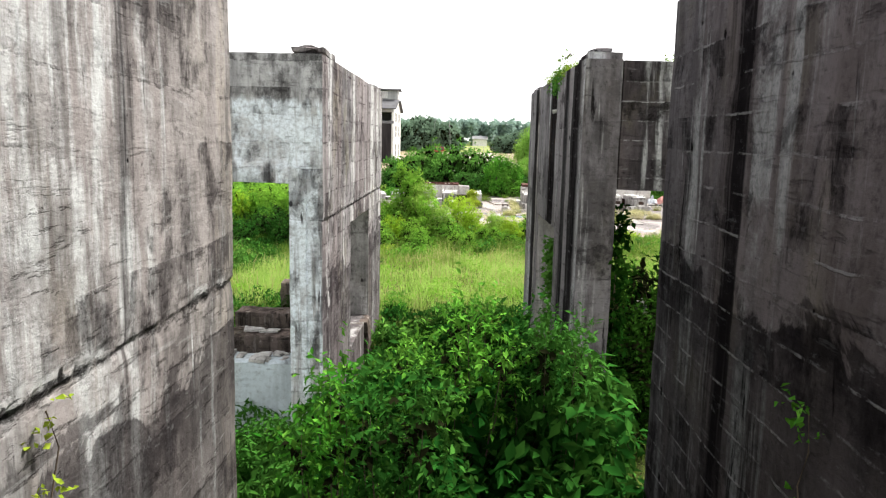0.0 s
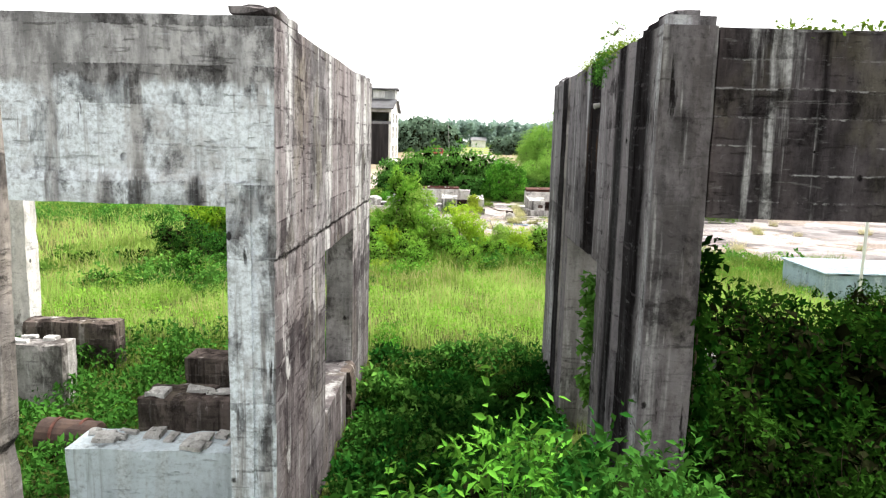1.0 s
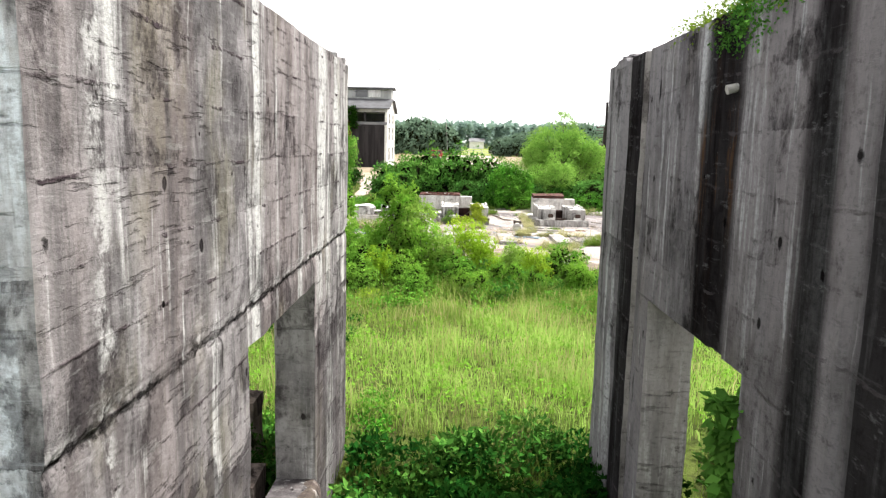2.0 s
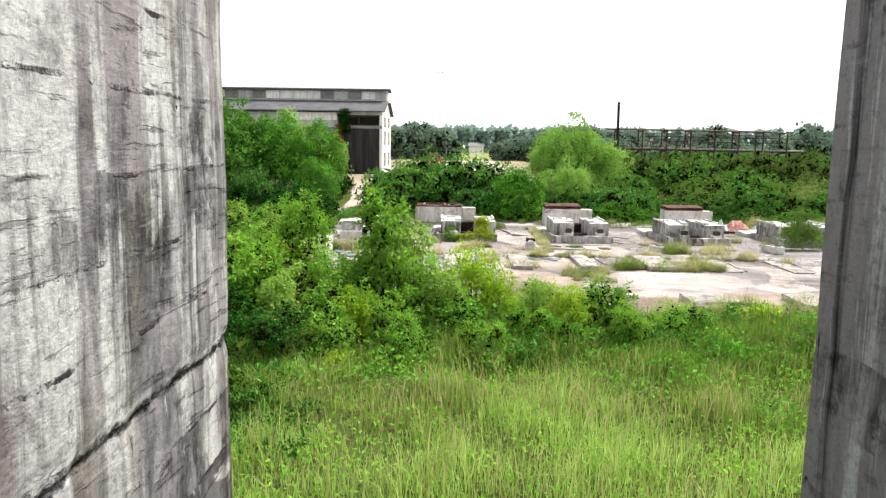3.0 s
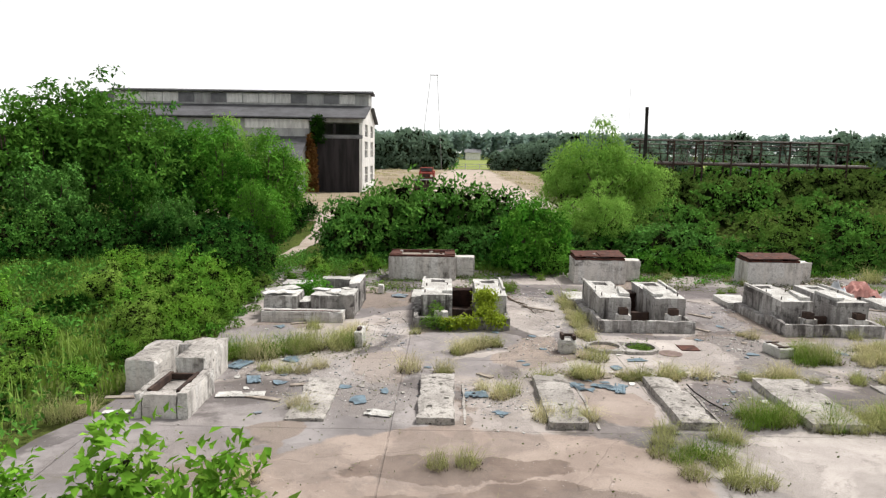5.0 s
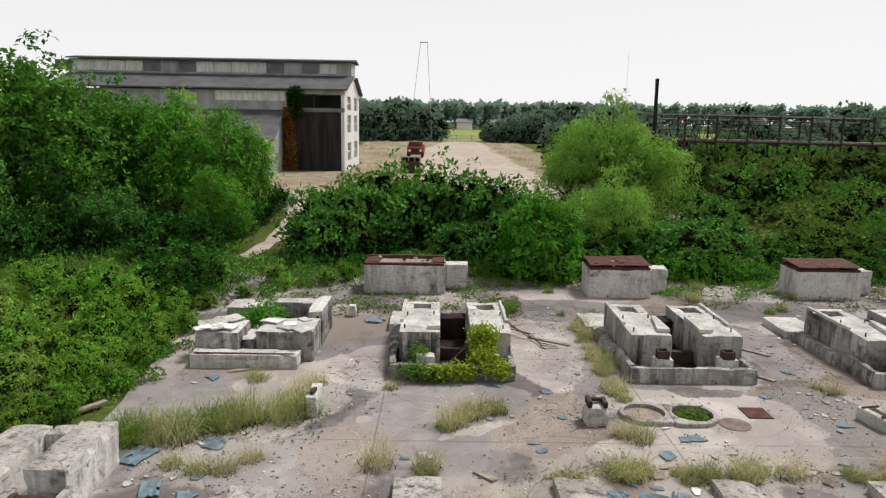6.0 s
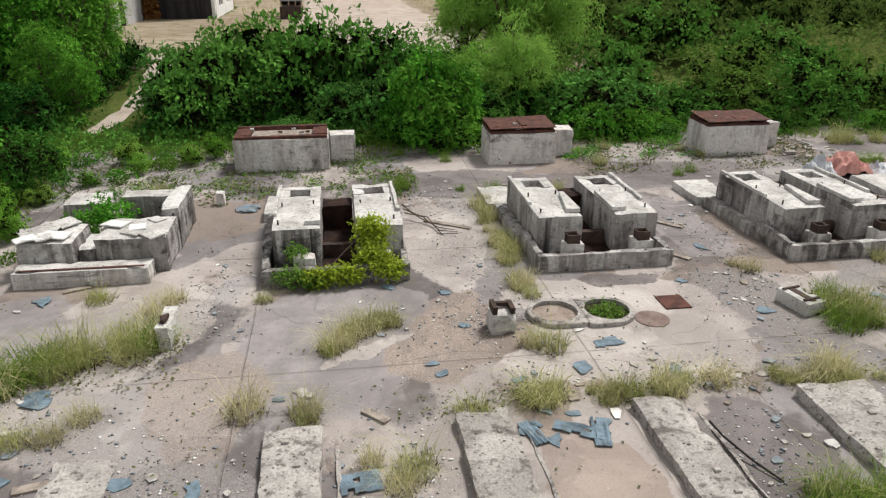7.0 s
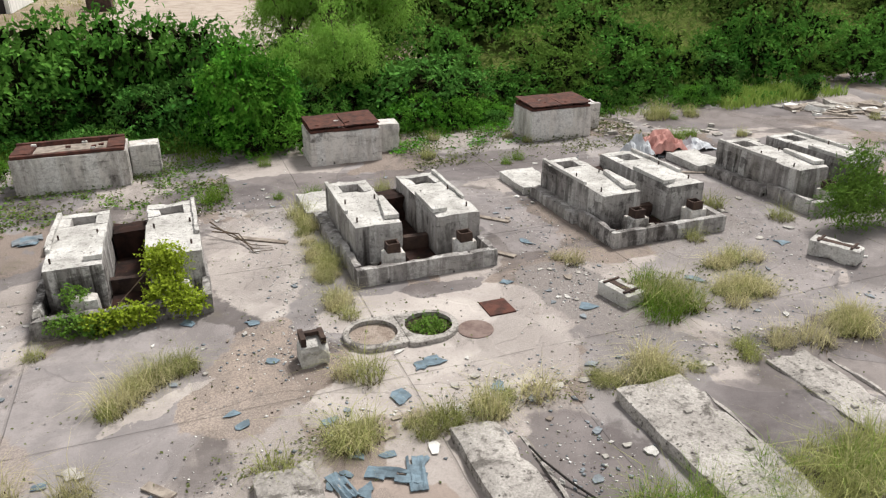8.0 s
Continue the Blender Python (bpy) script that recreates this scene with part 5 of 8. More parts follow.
def back_tank(x, y, w, lid, seed):
    ob = thing("concrete_tank", (x, y, 0), "concrete tank with a rusted steel lid" if lid else "concrete tank with a rusted open steel frame", "tank", "row of tanks along the hedge")
    part("body", worn(((x, y, -0.05), (x + w, y + 1.35, 0.95)), step=0.18, bevel=0.025, amp=0.008, seed=seed), CONCRETE_TANK, ob)
    part("annex", worn(((x + w + 0.003, y + 0.75, -0.05), (x + w + 0.78, y + 1.4, 0.86)), step=0.18, bevel=0.025, amp=0.015, seed=seed + 2), CONCRETE_TANK, ob)
    for a, b in (((x + 0.04, y + 0.05, 0.945), (x + w - 0.05, y + 0.2, 1.02)), ((x + 0.04, y + 1.16, 0.945), (x + w - 0.05, y + 1.3, 1.08)), ((x + 0.04, y + 0.21, 0.945), (x + 0.5, y + 1.15, 1.03)), ((x + w - 0.45, y + 0.21, 0.945), (x + w - 0.05, y + 1.15, 1.05))):
        bm = boxes((a, b), bevel=0.0)
        bmesh.ops.subdivide_edges(bm, edges=bm.edges[:], cuts=3, use_grid_fill=True)
        part("steel_rim", shake(bm, 0.03, 2.6, seed + a[0]), RUST, ob)
    if lid:
        for k in range(2):
            a = x + 0.03 + k * w * 0.49
            bm = boxes(((a, y + 0.03, 1.075), (a + w * 0.48, y + 1.32, 1.095)), bevel=0.0)
            bmesh.ops.subdivide_edges(bm, edges=bm.edges[:], cuts=4, use_grid_fill=True)
            for v in bm.verts:
                v.co.z += (v.co.y - y) * 0.06 + (0.05 if k else 0) * (v.co.x - a) / w
            part("lid", shake(bm, 0.022, 2.0, seed + k), RUST, ob)
    else:
        part("inner_plate", boxes(((x + 0.52, y + 0.22, 0.947), (x + w - 0.47, y + 1.14, 0.965)), bevel=0.0), TIMBER, ob)
    rng = random.Random(seed)
    for k in range(7):
        u, v = x + rng.uniform(0.1, w - 0.3), y + rng.uniform(0.15, 1.1)
        part("rust_flake", worn(((u, v, 1.1 if lid else 1.0), (u + 0.14, v + 0.1, 1.14 if lid else 1.07)), step=0.06, bevel=0.02, amp=0.03, seed=seed + k), (RUST, TOP_PALE)[k % 3 == 0], ob)
    return ob


back_tank(-2.6, 54.4, 2.73, False, 1)
back_tank(4.86, 54.25, 2.08, True, 2)
back_tank(11.85, 54.4, 2.15, True, 3)

TROUGH = thing("u_shaped_block", (-7.0, 39.0, 0), "white-limed U-shaped concrete block with a hollow front box", "concrete block")
for nm, a, b in (("bar", (-7.05, 40.6, -0.05), (-6.38, 42.3, 0.66)), ("bar", (-5.95, 40.6, -0.05), (-5.33, 42.3, 0.74)), ("link", (-6.37, 41.95, -0.05), (-5.96, 42.3, 0.66)), ("box_wall", (-6.15, 39.0, -0.05), (-6.0, 40.58, 0.5)), ("box_wall", (-5.32, 39.0, -0.05), (-5.1, 40.58, 0.52)), ("box_wall", (-5.99, 39.0, -0.05), (-5.33, 39.2, 0.48)), ("box_floor", (-5.99, 39.21, -0.05), (-5.33, 40.58, 0.34))):
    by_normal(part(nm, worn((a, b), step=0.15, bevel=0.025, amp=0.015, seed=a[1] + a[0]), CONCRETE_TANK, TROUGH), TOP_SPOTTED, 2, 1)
for a, b in (((-5.98, 39.25, 0.35), (-5.9, 40.4, 0.5)), ((-5.42, 39.25, 0.35), (-5.34, 40.4, 0.5)), ((-5.9, 40.3, 0.35), (-5.42, 40.38, 0.48))):
    part("timber_frame", boxes((a, b), bevel=0.008), RUST_DARK, TROUGH)


def trough_block(x, y, w, d, h, turn, seed):
    ob = thing("hollow_block", (x, y, 0), "small white concrete block with a rusted slot on top", "concrete block")
    part("body", worn(((x, y, 0), (x + w, y + d, h)), step=0.1, bevel=0.025, amp=0.015, seed=seed), TOP_PALE, ob)
    part("slot", boxes(((x + w * 0.3, y + 0.08, h - 0.01), (x + w * 0.62, y + d - 0.1, h + 0.012)), bevel=0.004), RUST_DARK, ob)
    for k in (0.15, 0.8):
        part("bar", boxes(((x + 0.02, y + d * k, h), (x + w - 0.02, y + d * k + 0.05, h + 0.03)), bevel=0.006), RUST_DARK, ob)
    ob.rotation_euler = (0, 0, radians(turn))
    return ob


trough_block(8.38, 43.85, 0.42, 0.75, 0.26, 12, 1)
trough_block(13.5, 43.7, 0.42, 0.95, 0.34, 25, 2)
STUB = thing("broken_footing", (2.72, 43.95, 0), "small broken footing with rusty brackets on top", "footing")
part("body", worn(((2.74, 43.98, -0.02), (3.2, 44.4, 0.36)), step=0.1, bevel=0.03, amp=0.025, seed=9), TOP_PALE, STUB)
for a, b in (((2.78, 44.02, 0.36), (2.86, 44.36, 0.5)), ((3.08, 44.02, 0.36), (3.16, 44.36, 0.47)), ((2.86, 44.25, 0.4), (3.08, 44.33, 0.47))):
    part("bracket", boxes((a, b), bevel=0.006), RUST_DARK, STUB)

PITS = thing("twin_round_pits", (4.4, 44.5, 0), "two round pits in one raised concrete kerb, one full of weeds", "pit")
for cx, cy, s0 in ((4.02, 44.55, 1), (4.95, 44.5, -1)):
    bm = bmesh.new()
    ring = []
    for edge, z in ((0, 0.0), (0, 0.08), (-0.02, 0.095), (1, 0.095), (0.98, 0.08), (0.98, 0.0)):
        row = []
        for a in range(48):
            c, q = math.cos(a * math.pi / 24), math.sin(a * math.pi / 24)
            r = 0.5
            if c * s0 > 0:
                r = min(0.464 / abs(c), 0.5 / max(abs(q), 1e-3))
            if edge > 0.5:
                r = 0.395 + (1 - edge)
            else:
                r += edge
            row.append(bm.verts.new((cx + r * c, cy + r * q, z)))
        ring.append(row)
    for a, b in zip(ring, ring[1:]):
        for k in range(48):
            bm.faces.new((a[k], a[(k + 1) % 48], b[(k + 1) % 48], b[k]))
    part("kerb", shake(bm, 0.012, 5), TOP_SPOTTED, PITS)
    bm = bmesh.new()
    bmesh.ops.create_circle(bm, cap_ends=True, segments=36, radius=0.41, matrix=Matrix.Translation((cx, cy, 0.014)))
    part("bottom", bm, SAND_DRIFT if cx < 4.5 else BARE_DIRT, PITS)
COVER = thing("manhole_cover", (5.67, 44.18, 0), "round rusty manhole cover flush with the yard", "manhole cover")
bm = bmesh.new()
tube(bm, [(5.67, 44.18, -0.02), (5.67, 44.18, 0.012), (5.67, 44.18, 0.018)], [0.3, 0.3, 0.28], 32)
part("disc", bm, plain("dusty_iron", (0.2, 0.15, 0.135), (0.13, 0.09, 0.08), 0.85, 4), COVER)
PLATE = thing("steel_plate", (6.05, 44.48, 0), "square rusted steel cover plate on the yard", "steel plate")
part("plate", boxes(((6.07, 44.48, 0.0), (6.56, 45.0, 0.025)), bevel=0.005), RUST, PLATE)

TARP = thing("crumpled_tarp", (14.6, 51.2, 0), "crumpled red and white tarpaulin over junk", "tarpaulin")


def cloth(x0, y0, w, d, h, seed):
    bm = bmesh.new()
    g = [[bm.verts.new((x0 + w * i / 14, y0 + d * k / 10, max(0.02, h * math.sin(math.pi * min(1, (i + 0.5) / 14)) ** 0.6 * math.sin(math.pi * (k + 0.5) / 11) ** 0.5 * (0.75 + 0.5 * noise.noise((i * 0.4, k * 0.5, seed))) + 0.1 * noise.noise((i * 0.9, k * 0.9, seed))))) for k in range(11)] for i in range(15)]
    for i in range(14):
        for k in range(10):
            bm.faces.new((g[i][k], g[i + 1][k], g[i + 1][k + 1], g[i][k + 1]))
    return bm


part("red_sheet", cloth(14.2, 51.4, 1.5, 1.1, 0.75, 2), TARP_RED, TARP)
part("white_sheet", cloth(13.7, 51.3, 0.7, 1.0, 0.72, 5), TARP_WHITE, TARP)
part("white_sheet", cloth(15.6, 51.5, 1.1, 0.8, 0.35, 7), TARP_WHITE, TARP)
for i in range(6):
    concrete_block((24.5 + 1.1 * i, 52.2 - 0.5 * i, 0), (0.5, 0.4, 0.12 + 0.05 * (i % 3)), RUBBLE if i % 2 else TIMBER, "low heap of rubble and broken boards", 40 + i)


def strewn(name, n, seed, a, b, spread, size, mat, label):
    """Broken pieces lying along the line from a to b."""
    q = random.Random(seed)
    bm = bmesh.new()
    for _ in range(n):
        f, r = q.random(), size * (0.4 + q.random() ** 2)
        x, y = a[0] + (b[0] - a[0]) * f + q.gauss(0, spread), a[1] + (b[1] - a[1]) * f + q.gauss(0, spread)
        h = r * q.uniform(0.15, 0.5)
        turn = Matrix.Translation((x, y, h * 0.4)) @ Matrix.Rotation(q.uniform(0, 6.28), 4, "Z") @ Matrix.Rotation(q.uniform(-0.3, 0.3), 4, "X")
        got = bmesh.ops.create_cube(bm, size=1.0, matrix=turn @ Matrix.Diagonal((r * q.uniform(0.7, 2.2), r, h, 1)))
        for v in got["verts"]:
            v.co += Vector((q.uniform(-1, 1), q.uniform(-1, 1), q.uniform(-0.4, 0.4))) * r * 0.2
    return tagged(part(name, bm, mat), label, "rubble", kind="stuff")


strewn("rubble_strip", 70, 5, (22.6, 54.9), (27.6, 52.8), 0.35, 0.3, RUBBLE, "broken concrete strewn over the far slab")
strewn("rubble_strip", 60, 6, (22.9, 54.7), (28.0, 52.6), 0.4, 0.34, TIMBER, "dark rotten boards among the rubble")
strewn("torn_sheeting", 16, 7, (22.8, 54.8), (26.8, 53.0), 0.4, 0.36, WHITE, "scraps of torn white sheeting on rubble")
strewn("rubble_strip", 60, 8, (14.5, 55.4), (18.0, 52.4), 0.7, 0.2, RUBBLE, "pale broken concrete round the rusty sheet heap")


# ---- buildings and fixtures behind the hedge ----
Z0 = 1.2
MILL = thing("mill_building", (-9, 94, Z0), "derelict long mill building with a dark roof and monitor", "building")
XE, XW = -8.45, -34.0
part("front_wall", boxes(((-13.4, 94.0, Z0), (XE - 0.3, 94.3, 6.25)), bevel=0.0), BLACK_WALL, MILL, "blackened sheet-metal wall")
part("front_wall", boxes(((XW, 94.0, Z0), (-13.41, 94.3, 8.0)), bevel=0.0), GREY_BOARD, MILL)
part("lintel", boxes(((-13.4, 93.9, 6.26), (XE, 94.3, 6.6)), bevel=0.02), ROOF_PALE, MILL)
part("lintel", boxes(((-13.4, 93.95, 7.75), (XE, 94.3, 8.16)), bevel=0.02), GREY_BOARD, MILL)
part("corner_post", boxes(((XE - 0.29, 93.97, Z0), (XE - 0.01, 94.31, 7.74)), bevel=0.02), WHITE, MILL)
part("white_panel", boxes(((-19.5, 93.93, 7.15), (-13.5, 93.99, 8.0)), bevel=0.0), WHITE, MILL)
part("back_wall", boxes(((XW, 104.7, Z0), (XE - 0.3, 105.0, 8.0)), bevel=0.0), GREY_BOARD, MILL)
ROWS, BAYS, BAY = ((2.0, 3.6), (4.5, 6.05), (6.5, 7.7)), (95.9, 100.9), 2.7
part("gable_wall", slab_wall(bmesh.new(), lines(94.35, 105.0, 0.6, *[a for y in BAYS for a in (y, y + BAY)]), lines(Z0, 8.0, 0.5, *[a for r in ROWS for a in r]),
             lambda u, z: any(y < u < y + BAY for y in BAYS) and any(a < z < b for a, b in ROWS), lambda u, d, z: (XE - d, u, z), 0.25, lambda u, z: 0.0), WHITE, MILL, "chalky white gable wall")
bm = bmesh.new()
for x in (XE, XE - 0.25):
    bm.faces.new([bm.verts.new(c) for c in ((x, 94.0, 8.0), (x, 105.0, 8.0), (x, 101.0, 9.4), (x, 98.2, 9.4))])
part("gable_top", bm, WHITE, MILL)
for y0 in BAYS:
    for a, b in ROWS:
        wdw = part("window", boxes(*[((XE - 0.16, y0 + BAY * f - 0.05, a), (XE - 0.08, y0 + BAY * f + 0.05, b)) for f in (0.02, 0.34, 0.66, 0.98)], ((XE - 0.155, y0, (a + b) / 2 - 0.04), (XE - 0.085, y0 + BAY, (a + b) / 2 + 0.04)), bevel=0.0), WHITE, MILL, "white window frame with dirty dark panes")
        part("pane", boxes(((XE - 0.14, y0, a), (XE - 0.12, y0 + BAY, b)), bevel=0.0), GLASS_DARK, wdw)


def roof_plane(pts, thick=0.12):
    bm = bmesh.new()
    top = [bm.verts.new(p) for p in pts]
    low = [bm.verts.new((p[0], p[1], p[2] - thick)) for p in pts]
    bm.faces.new(top)
    bm.faces.new(low[::-1])
    for i in range(len(pts)):
        bm.faces.new((top[i], low[i], low[(i + 1) % len(pts)], top[(i + 1) % len(pts)]))
    return bm


part("roof", roof_plane([(XW, 93.4, 8.2), (XE + 0.35, 93.4, 8.2), (XE + 0.35, 98.2, 9.55), (XW, 98.2, 9.55)]), ROOF, MILL)
part("roof", roof_plane([(XW, 105.6, 8.1), (XE + 0.35, 105.6, 8.1), (XE + 0.35, 101.0, 9.55), (XW, 101.0, 9.55)]), ROOF, MILL)
part("monitor", boxes(((XW, 98.2, 9.4), (XE + 0.1, 98.35, 10.75)), ((XW, 100.85, 9.4), (XE + 0.1, 101.0, 10.75)), ((XE - 0.05, 98.36, 9.4), (XE + 0.1, 100.84, 10.75)), bevel=0.0), GREY_BOARD, MILL)
part("monitor_roof", roof_plane([(XW, 97.6, 10.85), (XE + 0.4, 97.6, 10.85), (XE + 0.4, 99.6, 11.1), (XW, 99.6, 11.1)]), ROOF, MILL)
part("monitor_roof", roof_plane([(XW, 101.6, 10.85), (XE + 0.4, 101.6, 10.85), (XE + 0.4, 99.6, 11.1), (XW, 99.6, 11.1)]), ROOF, MILL)
for k in range(16):
    x = -9.7 - 1.6 * k
    part("monitor_panel", boxes(((x - 1.5, 98.12, 9.72), (x, 98.19, 10.62)), bevel=0.0), (WHITE, ROOF_PALE, WHITE, GREY_BOARD, WHITE, ROOF_PALE, WHITE)[(k * 5) % 7], MILL)
for x in (-11.2,):
    part("post", boxes(((x, 94.05, 6.6), (x + 0.2, 94.25, 7.75)), bevel=0.0), BLACK_WALL, MILL)
LEAN = thing("lean_to_shed", (-20, 88, Z0), "lean-to shed with a dark grey roof against the mill", "shed")
part("roof", roof_plane([(-28.0, 93.9, 6.4), (-13.6, 93.9, 6.4), (-13.2, 88.0, 4.0), (-28.0, 88.0, 4.0)]), ROOF, LEAN)
part("low_roof", roof_plane([(-18.0, 88.0, 4.02), (-13.5, 88.0, 4.02), (-13.5, 86.5, 3.7), (-18.0, 86.5, 3.7)]), TAN_BOARD, LEAN)
bm = bmesh.new()
for x in (-13.7, -13.9):
    bm.faces.new([bm.verts.new(c) for c in ((x, 88.2, Z0), (x, 93.9, Z0), (x, 93.9, 6.2), (x, 88.2, 3.85))])
part("end_wall", bm, GREY_BOARD, LEAN)
for x in (-13.8, -16.5, -19.5):
    part("post", boxes(((x - 0.35, 86.7, Z0 - 0.2), (x + 0.05, 87.1, 3.68)), bevel=0.02), WHITE, LEAN)
part("back_wall", boxes(((-28, 88.1, Z0 - 0.2), (-14.2, 88.3, 3.8)), bevel=0.0), BLACK_WALL, LEAN)

TRUCK = thing("old_red_truck", (-3.2, 118.5, 1.2), "abandoned faded red truck with round headlamps", "truck")
tx, ty, tz = -4.2, 118.3, 1.2
bm = boxes(((tx, ty + 1.2, tz + 0.55), (tx + 2.0, ty + 2.6, tz + 1.35)), ((tx + 0.15, ty + 1.3, tz + 1.3), (tx + 1.85, ty + 2.5, tz + 1.95)), bevel=0.12)
part("cab", bm, TRUCK_RED, TRUCK)
part("hood", boxes(((tx + 0.25, ty, tz + 0.6), (tx + 1.75, ty + 1.25, tz + 1.3)), bevel=0.12), TRUCK_RED, TRUCK)
part("cargo_bed", boxes(((tx, ty + 2.7, tz + 0.6), (tx + 2.05, ty + 5.4, tz + 1.5)), bevel=0.05), TRUCK_RED, TRUCK)
part("windscreen", boxes(((tx + 0.28, ty + 1.27, tz + 1.42), (tx + 1.72, ty + 1.31, tz + 1.85)), bevel=0.0), GLASS_DARK, TRUCK)
part("bumper", boxes(((tx, ty - 0.18, tz + 0.42), (tx + 2.0, ty - 0.04, tz + 0.62)), bevel=0.03), RUST_DARK, TRUCK)
part("grille", boxes(((tx + 0.55, ty - 0.035, tz + 0.7), (tx + 1.45, ty - 0.002, tz + 1.15)), bevel=0.0), RUST_DARK, TRUCK)
for x in (tx + 0.32, tx + 1.68):
    bm = bmesh.new()
    tube(bm, [(x, ty + 0.12, tz + 0.9), (x, ty - 0.05, tz + 0.9)], 0.16, 14)
    part("headlamp", bm, LAMP_GLASS, TRUCK)
for x in (tx + 0.02, tx + 1.72):
    for y in (ty + 0.5, ty + 4.4):
        bm = bmesh.new()
        tube(bm, [(x, y, tz + 0.42), (x + 0.05, y, tz + 0.42), (x + 0.2, y, tz + 0.42), (x + 0.26, y, tz + 0.42)], [0.36, 0.42, 0.42, 0.36], 18)
        part("wheel", bm, RUBBER, TRUCK)
CRATE = thing("scrap_crate", (-2.7, 93, 1.2), "dark rusted scrap bin on the gravel", "bin")
for a, b in (((-3.5, 92.6, 1.2), (-1.9, 92.75, 2.15)), ((-3.5, 94.0, 1.2), (-1.9, 94.15, 2.15)), ((-3.5, 92.76, 1.2), (-3.38, 93.99, 2.15)), ((-2.02, 92.76, 1.2), (-1.9, 93.99, 2.15)), ((-3.37, 92.76, 1.25), (-2.03, 93.99, 1.32))):
    part("side", shake(boxes((a, b), bevel=0.01), 0.03, 1.2), RUST_DARK, CRATE)


def pole(x, y, z0, z1, r, label, mat, arms=True):
    ob = thing("utility_pole", (x, y, z0), label, "pole")
    bm = bmesh.new()
    tube(bm, [(x, y, z0), (x + 0.03, y, (z0 + z1) / 2), (x, y, z1)], [r * 1.2, r, r * 0.8], 10)
    part("shaft", bm, mat, ob)
    return ob


pole(15.7, 85, 1.1, 9.0, 0.17, "bare black timber utility pole in brush", TIMBER_BLACK)
pole(42.5, 200, 1.2, 21.8, 0.03, "thin pale distant mast", GREY_BOARD)
MAST = thing("guyed_mast", (-4.5, 188, 1.2), "slender two-legged mast with a short crossbar", "mast")
for a, b in ((-7.1, -4.7), (-2.0, -3.3)):
    bm = bmesh.new()
    tube(bm, [(a, 188, 1.1), ((a + b) / 2, 188, 11.5), (b, 188, 22.0)], [0.07, 0.055, 0.05], 6)
    part("leg", bm, GREY_BOARD, MAST)
bm = bmesh.new()
tube(bm, [(-4.9, 188, 22.0), (-3.1, 188, 22.0)], 0.09, 6)
part("crossbar", bm, RUST_DARK, MAST)

SKIP = thing("rusty_hopper", (-2.75, 95.6, 1.2), "rusty steel hopper with a dark open front", "hopper")
part("floor_plate", boxes(((-3.6, 95.0, 1.25), (-1.9, 96.4, 1.34)), bevel=0.01), RUST_DARK, SKIP)
for x in (-3.6, -1.98):
    part("side_plate", boxes(((x, 95.05, 1.35), (x + 0.08, 96.4, 2.4)), bevel=0.01), RUST_DARK, SKIP)
part("back_plate", boxes(((-3.51, 96.3, 1.35), (-1.99, 96.38, 2.45)), bevel=0.01), RUST_DARK, SKIP)
part("top_plate", boxes(((-3.62, 95.0, 2.41), (-1.88, 96.42, 2.5)), bevel=0.01), ROOF_PALE, SKIP)
for x in (-3.6, -2.98, -2.45, -1.98):
    part("rib", boxes(((x, 94.97, 1.3), (x + 0.1, 95.04, 2.42)), bevel=0.01), TAN_BOARD, SKIP)

RACK = thing("pipe_rack", (15, 88, 1.2), "long rusty pipe rack on steel posts in brush", "pipe rack")
for k in range(8):
    x = 16.4 + 2.45 * k
    for y in (87.5, 89.3):
        part("post", boxes(((x - 0.06, y - 0.06, 1.1), (x + 0.06, y + 0.06, 6.45)), bevel=0.0), RUST_DARK, RACK)
    part("cross_beam", boxes(((x - 0.06, 87.6, 4.2), (x + 0.06, 89.2, 4.34)), bevel=0.0), RUST_DARK, RACK)
    part("cross_beam", boxes(((x - 0.06, 87.6, 6.2), (x + 0.06, 89.2, 6.34)), bevel=0.0), RUST_DARK, RACK)
for z, y, r, m in ((4.42, 87.6, 0.1, RUST_DARK), (4.5, 88.3, 0.15, GREY_PIPE), (4.45, 89.0, 0.1, RUST_DARK), (6.42, 87.7, 0.06, GREY_PIPE), (6.45, 88.6, 0.11, RUST_DARK), (6.1, 88.9, 0.06, GREY_PIPE), (5.75, 87.5, 0.04, RUST_DARK), (5.3, 89.2, 0.04, RUST_DARK)):
    bm = bmesh.new()
    tube(bm, [(15.4, y, z + 0.03), (24, y, z), (33.2 if z > 6 else 35.6, y, z - 0.07)], r * 0.85, 8)
    part("pipe", bm, m, RACK)
rng = random.Random(11)
for k in range(40):
    x = 16.6 + rng.random() * 6 + (10 * rng.random() if k % 3 == 0 else 0)
    bm = bmesh.new()
    tube(bm, [(x, 87.5 + rng.random(), 4.4), (x + rng.uniform(-0.7, 0.7), 88, 4.7 + rng.random() * 1.7)], 0.035, 5)
    part("brace", bm, (RUST_DARK, GREY_PIPE)[k % 2], RACK)

